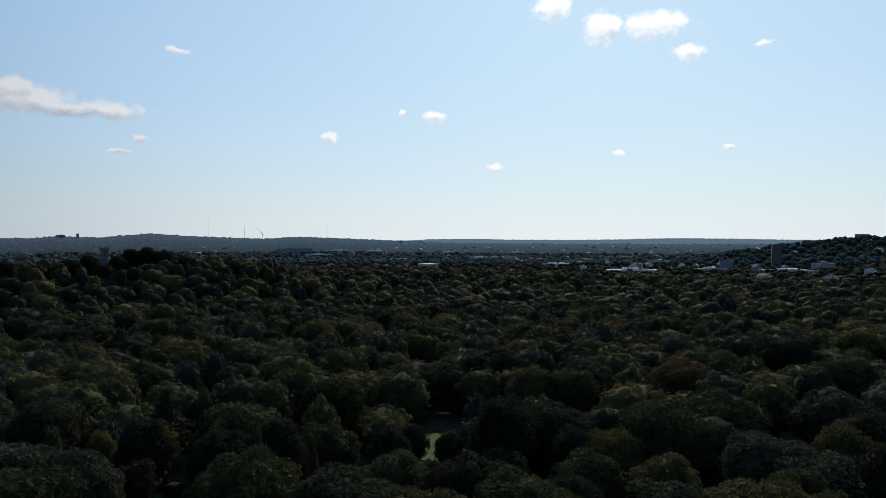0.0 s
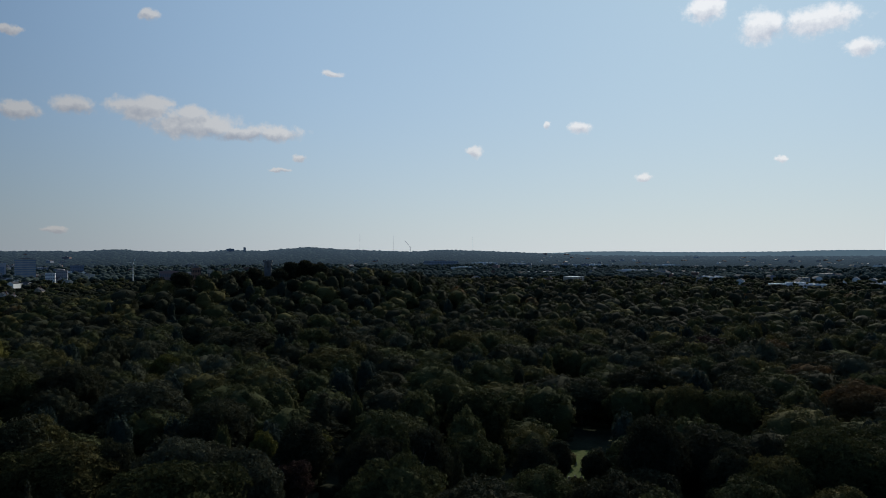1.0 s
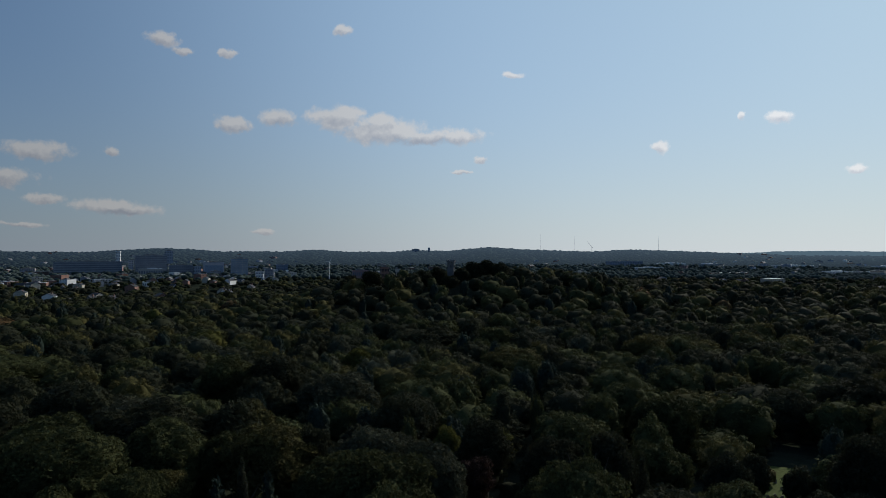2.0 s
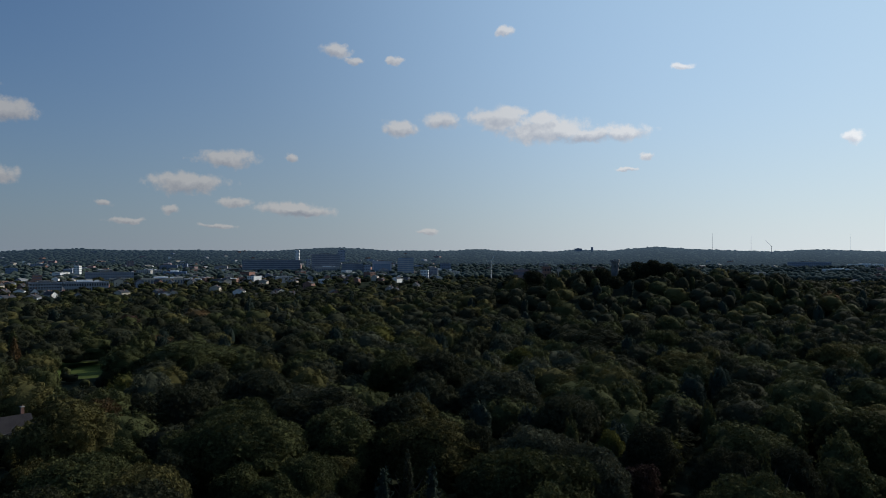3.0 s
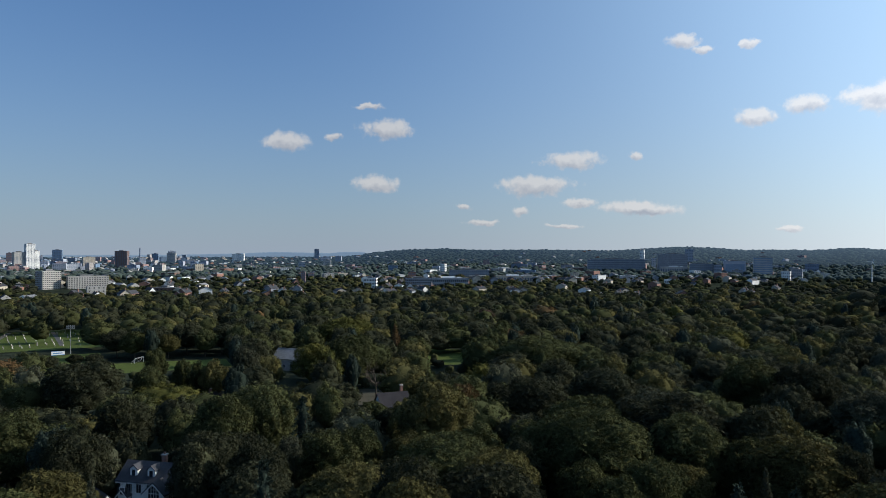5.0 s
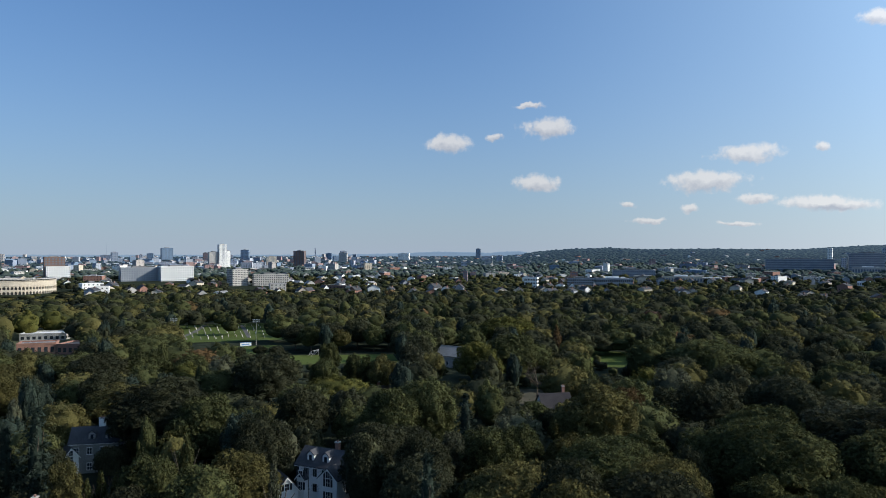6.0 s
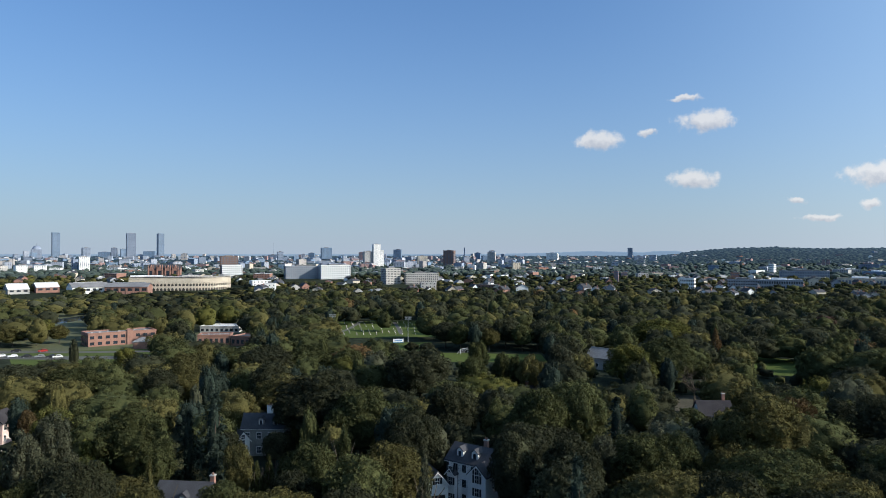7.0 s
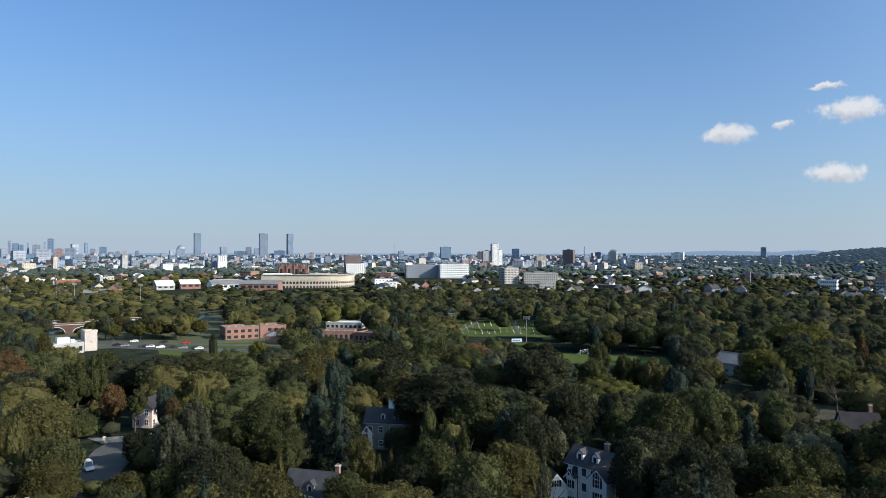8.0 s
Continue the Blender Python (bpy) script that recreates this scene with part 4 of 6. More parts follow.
building("apartment_tower", 75.68, 4000, 26, 24, 57, 0, FARGREY, "dark apartment tower on the horizon", "tower block", 15, 6, sink=20)
building("hospital", 81.66, 3600, 56, 30, 36, -10, WHITE, "white hospital block on the horizon", "hospital", 9, 10, sink=20)
building("apartment_tower", 86.45, 3300, 36, 24, 42, -10, CONCRETE, "grey concrete apartment tower on a rise", "tower block", 13, 8, sink=20)
building("science_block", 101.32, 1400, 66, 40, 24, 8, GREYWALL, "long grey-blue laboratory block", "laboratory", 6, 16)
building("science_block", 98.79, 1385, 57, 40, 26, 12, WHITE, "long white laboratory block", "laboratory", 6, 14)
building("apartment_block", 94.25, 1150, 27, 18, 25, 32, CONCRETE, "pale concrete apartment slab", "apartments", 9, 10)
building("apartment_block", 91.95, 1150, 54, 16, 17, 12, CONCRETE, "long grey concrete apartment slab", "apartments", 6, 16)
building("college_block", 106.67, 1500, 40, 28, 25, 8, WHITE, "white block below a brown brick top", "college building", 6, 10)
building("college_block", 106.9, 1506, 34, 16, 42, 8, BROWNWALL, "brown brick top storeys of a college block", "college building", 9, 6)
turreted_hall()
building("apartment_tower", 128.07, 1900, 11, 12, 34, 24, TAN, "slim tan apartment tower", "tower block", 14, 3)
building("apartment_tower", 123.62, 1900, 14, 14, 38, 24, CONCRETE, "slim pale apartment tower", "tower block", 14, 4)
building("apartment_tower", 116.83, 2000, 24, 16, 37, 10, WHITE, "white block with a setback top", "tower block", 13, 5)
def hip(w, l, z, rise):
    """A pyramid roof with a thick eave."""
    bm = boxes((-w / 2, w / 2, -l / 2, l / 2, z, z + 0.25))
    base = [bm.verts.new(p) for p in ((-w / 2, -l / 2, z + 0.26), (w / 2, -l / 2, z + 0.26), (w / 2, l / 2, z + 0.26), (-w / 2, l / 2, z + 0.26))]
    tip = bm.verts.new((0, 0, z + 0.26 + rise))
    for k in range(4):
        bm.faces.new((base[k], base[(k + 1) % 4], tip))
    return bm


school = building("school", 114.3, 425, 35, 15, 6.4, 16, BRICK, "flat-roofed red brick school with a stair tower", "school", 2, 9, plant_room=False)
part("stair_tower", boxes((2.0, 5.0, -0.8, 2.5, -2, 8.0)), BRICK, school)
for i in range(7):
    part("roof_vent", boxes((-15 + i * 4.6, -14 + i * 4.6, 5 + i % 3 * 2.2, 6 + i % 3 * 2.2, 6.3, 7.2)), PALEMETAL, school)
annexe = new("school_annexe")
annexe.matrix_world = stand(113.0, 405, -8)
tagged(annexe, "small brick annexe under a grey pyramid roof", "annexe")
part("wall", boxes((-4, 4, -3.5, 3.5, -2, 3.6)), BRICK, annexe)
part("roof", hip(9, 8, 3.6, 2.2), ROOFGREY, annexe)



# the town beyond the park and the far city
building("apartment_block", 74.01, 3300, 28, 20, 27, -8, FARWHITE, "white apartment block with a stepped roof far off", "apartments", 6, 6)
building("school", 75.02, 3400, 43, 20, 23, 5, FARWHITE, "long pale institute building far off", "building", 3, 8)
building("office_block", 74.89, 2600, 27, 16, 23, -6, CONCRETE, "pale concrete block among the town's trees", "office", 4, 6)
building("warehouse", 76.82, 2300, 20, 16, 19, 0, FARWHITE, "white low block among the town's trees", "building", 2, 5)
building("apartment_block", 76.73, 1300, 8, 8, 18, -5, FARBRICK, "orange brick apartment block with narrow front", "apartments", 5, 3)
building("apartment_block", 76.10, 1450, 11, 10, 12, 5, FARBRICK, "low orange brick row", "apartments", 2, 5)
building("shop", 71.52, 1050, 19, 12, 15, -10, WHITE, "long white commercial building with ribbon windows", "shop", 3, 8)
building("office_block", 67.62, 1030, 36, 18, 15, 6, GREYWALL, "blue-grey office building with four rows of windows", "office", 4, 12)
building("factory", 65.09, 1100, 56, 24, 13, 6, GREYWALL, "long grey workshop with a pale flat roof", "factory", 2, 18, roof=ROOFWHITE)
building("office_block", 69.67, 1900, 25, 12, 15, 0, FARBLUE, "pale blue panelled block", "office", 3, 6)
building("office_block", 66.28, 1800, 18, 14, 15, -8, FARWHITE, "low white office wing", "office", 2, 5)
building("office_block", 65.73, 1700, 11, 12, 24, -25, WHITE, "white office block with a brown side", "office", 5, 4)
building("apartment_block", 68.15, 1350, 14, 10, 16, 4, BRICK, "brick building with pale bands", "apartments", 3, 5)
building("factory", 63.57, 1500, 84, 26, 16, 5, GREYWALL, "long low grey-blue depot building", "factory", 3, 20)
building("apartment_tower", 62.38, 2300, 8, 10, 21, 0, FARBRICK, "narrow brick apartment tower on the slope", "tower block", 8, 2)
building("apartment_tower", 62.11, 2300, 10, 10, 21, 0, FARBRICK, "narrow brick tower beside its twin", "tower block", 8, 2)
building("office_block", 60.94, 1750, 53, 22, 13, 4, CONCRETE, "long office block with a white roof", "office", 2, 14, roof=ROOFWHITE)
building("factory", 59.20, 1650, 48, 24, 12, -4, FARBLUE, "pale blue shed with a white roof", "factory", 2, 10, roof=ROOFWHITE)
building("shop", 60.04, 1300, 66, 22, 11, 5, TAN, "long low tan shop row with a pale roof", "shop", 1, 14, roof=ROOFWHITE)
building("apartment_block", 59.63, 2100, 46, 14, 14, -5, FARGREY, "grey apartment block on the slope", "apartments", 3, 9)
building("apartment_block", 55.90, 2000, 33, 14, 15, -12, FARTAN, "tan apartment block on the slope", "apartments", 5, 7)
building("office_block", 52.11, 1900, 146, 40, 33, 6, GREYWALL, "long dark glass office building", "office", 6, 40, win=(0.94, 0.42))
building("apartment_tower", 50.20, 2050, 11, 12, 56, -10, WHITE, "white tower by the glass offices", "tower block", 14, 3)
building("office_block", 49.34, 2100, 13, 10, 30, 0, FARWHITE, "small pale block between offices", "office", 6, 3)
building("office_block", 47.95, 1900, 72, 36, 46, 6, GREYWALL, "broad blue-grey office block with ribbon windows", "office", 9, 16, win=(0.9, 0.42))
building("hospital", 46.75, 2600, 27, 20, 48, 0, FARWHITE, "pale block on the wooded hill", "hospital", 5, 5)
building("pavilion", 47.83, 1830, 65, 14, 15, 0, CONCRETE, "low podium with a pale curved roof", "building", 1, 12, roof=ROOFWHITE)
building("shop", 48.13, 1300, 19, 12, 7, 0, WHITE, "small white shop building", "shop", 1, 6)
building("office_block", 45.87, 1800, 53, 28, 24, 4, GREYWALL, "plain grey panelled office block", "office", 4, 12)
building("office_block", 44.72, 1790, 17, 16, 22, 4, FARWHITE, "white end wing of an office block", "office", 3, 4)
building("office_block", 43.55, 1800, 48, 26, 31, 4, FARWHITE, "white-framed glass office box", "office", 1, 1, pane=BLUEGLASS, win=(0.86, 0.6))
building("office_block", 41.66, 1700, 38, 20, 42, 4, CONCRETE, "grey slab block with light bands", "office", 9, 3, pane=BLUEGLASS, win=(0.96, 0.55))
building("office_block", 40.18, 1500, 16, 14, 18, -6, WHITE, "low white office building", "office", 3, 5)
building("office_block", 39.46, 1550, 19, 14, 21, -6, GREYWALL, "dark office block with a white corner", "office", 4, 6)
building("office_block", 38.50, 1900, 30, 16, 23, 0, FARGREY, "grey block among trees", "office", 3, 6)
building("school", 32.40, 1300, 29, 16, 24, 3, FARBRICK, "long low brick building behind the park", "school", 2, 8)
building("hospital", 30.43, 820, 9, 14, 35, 8, BRICK, "dark brick building that shows over the mound", "building", 6, 5)
building("office_block", 29.49, 950, 6, 8, 32, 0, TAN, "small tan block behind the mound", "building", 3, 3)
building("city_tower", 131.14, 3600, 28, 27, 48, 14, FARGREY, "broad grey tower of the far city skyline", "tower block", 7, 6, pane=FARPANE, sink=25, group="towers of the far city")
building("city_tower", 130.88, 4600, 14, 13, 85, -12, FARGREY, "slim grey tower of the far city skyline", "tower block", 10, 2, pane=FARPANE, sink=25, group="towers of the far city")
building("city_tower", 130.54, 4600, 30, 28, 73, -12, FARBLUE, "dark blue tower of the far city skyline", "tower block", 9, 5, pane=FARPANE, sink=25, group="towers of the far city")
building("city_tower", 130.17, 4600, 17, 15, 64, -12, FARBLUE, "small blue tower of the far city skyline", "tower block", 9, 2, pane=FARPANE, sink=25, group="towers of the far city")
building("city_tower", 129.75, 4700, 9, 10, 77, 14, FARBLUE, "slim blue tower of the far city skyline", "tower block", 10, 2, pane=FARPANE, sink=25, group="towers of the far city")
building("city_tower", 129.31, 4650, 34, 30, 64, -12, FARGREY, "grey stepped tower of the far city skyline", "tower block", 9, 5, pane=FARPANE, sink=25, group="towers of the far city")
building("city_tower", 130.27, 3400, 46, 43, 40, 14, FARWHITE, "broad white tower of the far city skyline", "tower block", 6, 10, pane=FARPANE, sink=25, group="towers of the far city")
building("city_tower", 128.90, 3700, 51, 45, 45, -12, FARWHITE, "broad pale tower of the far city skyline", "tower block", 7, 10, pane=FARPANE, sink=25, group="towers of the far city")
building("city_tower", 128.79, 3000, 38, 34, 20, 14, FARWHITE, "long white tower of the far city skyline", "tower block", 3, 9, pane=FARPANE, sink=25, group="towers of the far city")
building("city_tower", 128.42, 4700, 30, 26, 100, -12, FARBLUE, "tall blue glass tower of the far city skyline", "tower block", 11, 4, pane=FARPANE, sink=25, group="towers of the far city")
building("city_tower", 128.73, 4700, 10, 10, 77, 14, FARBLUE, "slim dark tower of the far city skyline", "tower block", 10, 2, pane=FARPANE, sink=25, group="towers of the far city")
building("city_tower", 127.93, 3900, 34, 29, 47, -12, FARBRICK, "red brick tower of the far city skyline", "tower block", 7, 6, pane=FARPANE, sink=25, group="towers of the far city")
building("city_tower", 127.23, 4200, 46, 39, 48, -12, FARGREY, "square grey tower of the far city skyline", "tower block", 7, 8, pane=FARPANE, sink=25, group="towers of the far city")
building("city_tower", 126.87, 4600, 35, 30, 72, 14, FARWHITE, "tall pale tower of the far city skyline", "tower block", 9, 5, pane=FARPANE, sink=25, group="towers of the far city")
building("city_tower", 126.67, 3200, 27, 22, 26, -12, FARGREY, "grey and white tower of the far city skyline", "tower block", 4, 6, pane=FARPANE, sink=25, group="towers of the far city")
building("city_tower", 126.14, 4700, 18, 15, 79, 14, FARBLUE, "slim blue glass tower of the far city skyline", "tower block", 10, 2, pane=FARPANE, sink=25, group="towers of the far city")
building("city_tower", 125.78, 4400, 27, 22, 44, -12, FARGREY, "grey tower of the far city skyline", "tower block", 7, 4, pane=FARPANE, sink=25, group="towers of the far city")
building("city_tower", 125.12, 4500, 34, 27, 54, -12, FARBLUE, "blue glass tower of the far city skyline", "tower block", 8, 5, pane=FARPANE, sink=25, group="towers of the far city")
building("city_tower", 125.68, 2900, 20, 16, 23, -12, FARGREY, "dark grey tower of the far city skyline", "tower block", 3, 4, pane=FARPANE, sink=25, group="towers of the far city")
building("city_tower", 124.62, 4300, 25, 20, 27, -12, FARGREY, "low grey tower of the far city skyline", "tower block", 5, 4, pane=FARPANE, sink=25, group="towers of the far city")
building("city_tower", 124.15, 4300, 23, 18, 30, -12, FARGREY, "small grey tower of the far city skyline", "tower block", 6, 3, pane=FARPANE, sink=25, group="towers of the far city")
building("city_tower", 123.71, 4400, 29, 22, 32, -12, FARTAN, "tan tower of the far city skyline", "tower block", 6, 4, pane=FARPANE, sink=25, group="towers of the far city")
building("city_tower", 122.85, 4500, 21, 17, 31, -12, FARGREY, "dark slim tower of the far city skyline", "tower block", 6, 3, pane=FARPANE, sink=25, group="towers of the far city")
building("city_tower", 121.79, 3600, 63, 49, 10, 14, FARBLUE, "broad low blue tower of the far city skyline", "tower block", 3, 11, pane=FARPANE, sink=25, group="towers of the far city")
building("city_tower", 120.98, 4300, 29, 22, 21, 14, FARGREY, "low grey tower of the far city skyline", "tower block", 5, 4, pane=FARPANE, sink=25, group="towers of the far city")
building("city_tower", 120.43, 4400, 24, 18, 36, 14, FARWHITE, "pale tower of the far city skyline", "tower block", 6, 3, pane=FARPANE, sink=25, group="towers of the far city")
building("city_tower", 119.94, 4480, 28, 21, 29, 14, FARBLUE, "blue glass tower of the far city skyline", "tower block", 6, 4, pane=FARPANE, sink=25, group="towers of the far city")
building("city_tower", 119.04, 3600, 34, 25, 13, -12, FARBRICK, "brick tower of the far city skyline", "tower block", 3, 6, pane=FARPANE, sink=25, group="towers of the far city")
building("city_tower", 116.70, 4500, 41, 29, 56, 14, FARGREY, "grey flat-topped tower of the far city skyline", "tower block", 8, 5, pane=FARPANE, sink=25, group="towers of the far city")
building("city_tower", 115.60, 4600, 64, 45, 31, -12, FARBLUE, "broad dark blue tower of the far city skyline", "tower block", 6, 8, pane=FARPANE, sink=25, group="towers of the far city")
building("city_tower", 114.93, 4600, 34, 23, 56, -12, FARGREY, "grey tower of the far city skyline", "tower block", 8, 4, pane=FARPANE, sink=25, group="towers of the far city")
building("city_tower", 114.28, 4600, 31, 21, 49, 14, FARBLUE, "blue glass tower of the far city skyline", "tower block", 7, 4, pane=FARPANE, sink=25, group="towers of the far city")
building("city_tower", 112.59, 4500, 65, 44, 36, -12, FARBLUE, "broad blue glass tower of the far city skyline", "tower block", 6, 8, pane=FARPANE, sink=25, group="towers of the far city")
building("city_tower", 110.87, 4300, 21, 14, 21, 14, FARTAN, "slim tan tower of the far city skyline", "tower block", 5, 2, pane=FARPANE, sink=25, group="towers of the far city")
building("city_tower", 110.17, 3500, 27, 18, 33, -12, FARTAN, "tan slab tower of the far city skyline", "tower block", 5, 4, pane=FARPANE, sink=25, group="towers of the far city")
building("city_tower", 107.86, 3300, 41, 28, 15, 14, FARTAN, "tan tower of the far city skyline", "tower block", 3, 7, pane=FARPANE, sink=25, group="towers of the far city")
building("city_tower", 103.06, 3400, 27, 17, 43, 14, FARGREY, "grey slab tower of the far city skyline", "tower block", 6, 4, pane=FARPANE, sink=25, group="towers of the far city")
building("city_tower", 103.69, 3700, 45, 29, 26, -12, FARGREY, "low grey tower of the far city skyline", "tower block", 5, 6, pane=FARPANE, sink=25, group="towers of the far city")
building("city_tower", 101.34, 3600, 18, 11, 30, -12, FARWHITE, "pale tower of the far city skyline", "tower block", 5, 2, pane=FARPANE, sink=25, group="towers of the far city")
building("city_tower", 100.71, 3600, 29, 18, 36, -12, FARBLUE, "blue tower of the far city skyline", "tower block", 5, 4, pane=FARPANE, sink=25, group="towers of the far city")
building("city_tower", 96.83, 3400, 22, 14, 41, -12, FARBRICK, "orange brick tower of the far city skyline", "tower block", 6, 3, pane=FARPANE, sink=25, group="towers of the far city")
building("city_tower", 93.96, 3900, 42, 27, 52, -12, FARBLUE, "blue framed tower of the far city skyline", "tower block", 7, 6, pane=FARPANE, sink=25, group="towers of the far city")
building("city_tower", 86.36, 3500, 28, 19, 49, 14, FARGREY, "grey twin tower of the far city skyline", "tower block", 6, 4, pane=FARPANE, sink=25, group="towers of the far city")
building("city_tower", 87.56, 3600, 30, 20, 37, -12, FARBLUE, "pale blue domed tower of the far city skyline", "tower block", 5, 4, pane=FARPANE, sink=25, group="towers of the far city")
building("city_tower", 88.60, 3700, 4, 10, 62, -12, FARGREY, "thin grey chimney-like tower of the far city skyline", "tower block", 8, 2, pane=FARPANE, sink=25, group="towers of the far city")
p119 = way(119.81) * 4500
dome_cap(119.81, 4521, float(ground_z(p119.x, p119.y)) + 46, 22)
for a, d, h, t in ((18.1, 4600, 110, "thin red and white radio mast"), (15.45, 4700, 105, "thin radio mast on the far ridge"), (9.1, 4650, 100, "thin radio mast beyond the woods"),
                   (103.6, 4300, 90, "thin mast over the far city"), (-5.69, 4300, 36, "slim pointed tower over the far woods"), (0.61, 2400, 28, "tall thin chimney beyond the park")):
    radio_mast(a, d, h, t)


def wind_turbine(az, d, h):
    top = new("wind_turbine")
    top.matrix_world = stand(az, d, 20)
    tagged(top, "slender white wind turbine with three blades beyond the park", "wind turbine")
    bm = bmesh.new()
    tube(bm, (0, 0, -3), (0, 0, h), 0.9, 0.5, 12)
    part("tower", bm, WHITE, top)
    bm = bmesh.new()
    tube(bm, (0, -1.6, h + 0.3), (0, 2.2, h + 0.3), 0.7, 0.5, 10)
    part("nacelle", bm, WHITE, top)
    for k in range(3):
        bm = bmesh.new()
        prism(bm, [(-0.25, 0.4), (0.35, 0.4), (0.75, 2.5), (0.12, 11.0), (-0.05, 11.0), (-0.25, 2.5)], -0.12, 0.12)
        blade = part("blade", bm, WHITE, top)
        blade.matrix_local = Matrix.Translation((0, -1.9, h + 0.3)) @ Matrix.Rotation(0.5 + k * 2.0944, 4, "Y")


wind_turbine(34.85, 1500, 38)
crane()
# the pale wall imitates haze on a grey tower
building("church_tower", 26.95, 4500, 14, 14, 30, 0, FARWHITE, "grey church tower on the far ridge", "tower", 3, 2, sink=20, plant_room=False)
building("hill_block", 28.0, 4550, 46, 20, 18, 5, FARGREY, "long grey block on the far ridge", "building", 4, 8, sink=20)
for a, d, w, l, h, t in ((9.8, 2050, 76, 34, 8, 4), (8.2, 2480, 92, 36, 9, 3), (5.6, 2430, 96, 36, 9, -4), (-0.1, 2430, 118, 40, 9, 2), (-3.0, 1880, 62, 34, 8, 6), (-4.9, 1830, 48, 30, 8, -5),
                         (-5.9, 2440, 78, 34, 9, 3), (-8.6, 1420, 34, 24, 7, -6), (-9.5, 1390, 26, 20, 8, 8), (-14.8, 1130, 74, 28, 7, 4), (-20.4, 1200, 48, 24, 7, -4), (-25.7, 1210, 82, 26, 6, -3)):
    building("warehouse", a, d, w, l, h, t, WHITE if t > 0 else CONCRETE, "long low warehouse with a pale flat roof", "warehouse", 2, max(6, int(w / 6)), roof=ROOFWHITE, group="warehouses beyond the park")


building("terrace", 11.65, 2420, 118, 30, 15, 4, FARWHITE, "long pale building with a row of tall windows", "office", 2, 22, win=(0.5, 0.7))
building("apartment_tower", -24.97, 1500, 17, 14, 40, 5, BROWNWALL, "dark brown tower block over the trees", "tower block", 11, 4)
building("apartment_block", -21.6, 1300, 20, 14, 17, 8, GREYWALL, "grey apartment block behind the park", "apartments", 5, 6)


# ---------------------------------------------------------------- lawns, roads, water
MEADOW = material("rough_meadow", (0.085, 0.090, 0.040), rough=0.95, scale=0.03, fine=0.6, second=(0.060, 0.068, 0.030), bump=0.3)
WORN = material("worn_grass", (0.060, 0.050, 0.034), rough=0.95, scale=0.2, fine=1.2, second=(0.046, 0.044, 0.028), bump=0.3)
BEIGE = material("beige_stucco", (0.46, 0.41, 0.37), rough=0.9, scale=0.3, second=(0.40, 0.36, 0.33))
def sheet(name, outline, mat, label, category, lift=0.05, kind="structure", step=12.0):
    """A patch that lies on the ground; outline of bearings and distances."""
    pts = [way(a) * d for a, d in outline]
    bm = bmesh.new()
    vs = [bm.verts.new((p.x, p.y, float(ground_z(p.x, p.y)) + lift)) for p in pts]
    bm.faces.new(vs)
    bmesh.ops.recalc_face_normals(bm, faces=bm.faces[:])
    if bm.faces[:][0].normal.z < 0:
        bmesh.ops.reverse_faces(bm, faces=bm.faces[:])
    me = bpy.data.meshes.new(name)
    bm.to_mesh(me)
    bm.free()
    me.materials.append(mat)
    return tagged(new(name, me), label, category, kind=kind)


def strip(name, line, width, mat, label, category, lift=0.05):
    """A road or river along bearings and distances."""
    p = [way(a) * d for a, d in line]
    L, R = [], []
    for i, q in enumerate(p):
        t = (p[min(i + 1, len(p) - 1)] - p[max(i - 1, 0)]).normalized()
        n = Vector((-t.y, t.x, 0)) * width / 2
        L.append(q + n)
        R.append(q - n)
    verts = [(v.x, v.y, float(ground_z(v.x, v.y)) + lift) for v in L + R]
    k = len(p)
    faces = [(k + i, k + i + 1, i + 1, i) for i in range(k - 1)]
    return tagged(mesh_object(name, verts, faces, mat), label, category, kind="structure")


sheet("lawn", [(104, 415), (136, 425), (137, 690), (112, 760), (104, 620)], MEADOW, "rough meadow along the river", "meadow", 0.015)
strip("river", [(150, 440), (138, 468), (127, 502), (123.5, 527), (120.5, 562), (117.4, 606), (112, 690), (104, 800)], 24, WATER, "calm blue river between wooded banks", "river", 0.03)
strip("river", [(134, 1350), (127.5, 1240), (124.5, 1230), (121, 1300)], 60, WATER, "far bend of the blue river", "river", 0.03)
sheet("lawn", [(82, 330), (97.5, 330), (96.5, 400), (91.2, 400), (90.8, 358), (82.5, 356)], GRASS, "mown grass sports field", "sports field")
sheet("lawn", [(90.3, 425), (100, 425), (99.5, 530), (91, 530)], GRASS, "cemetery lawn with rows of headstones", "lawn")
sheet("lawn", [(61.5, 322), (69, 326), (68.6, 380), (61.5, 372)], GRASS, "sunlit lawn between park trees", "lawn")
sheet("lawn", [(70, 238), (72.4, 238), (72.4, 266), (70, 266)], WORN, "worn grass round the bare tree", "lawn")
sheet("lawn", [(-0.6, 143), (3.2, 143), (3.0, 186), (-0.6, 186)], GRASS, "cemetery lawn in a gap of the park trees", "lawn")
sheet("lawn", [(106, 338), (121, 336), (121.5, 412), (107, 408)], GRASS, "grass beside the parkway", "lawn")
sheet("lawn", [(124.8, 214), (128.4, 214), (128.4, 244), (124.8, 244)], GRASS, "garden lawn behind the cul-de-sac", "lawn")
strip("road", [(104, 372), (110, 368), (114, 372), (118, 382), (122, 400), (127, 430), (134, 455)], 11, ASPHALT, "asphalt parkway with parked cars", "road", 0.09)
strip("road", [(104, 392), (110, 388), (114, 393), (118, 404), (122, 421), (127, 452), (134, 478)], 7, ASPHALT, "second carriageway of the parkway", "road", 0.09)
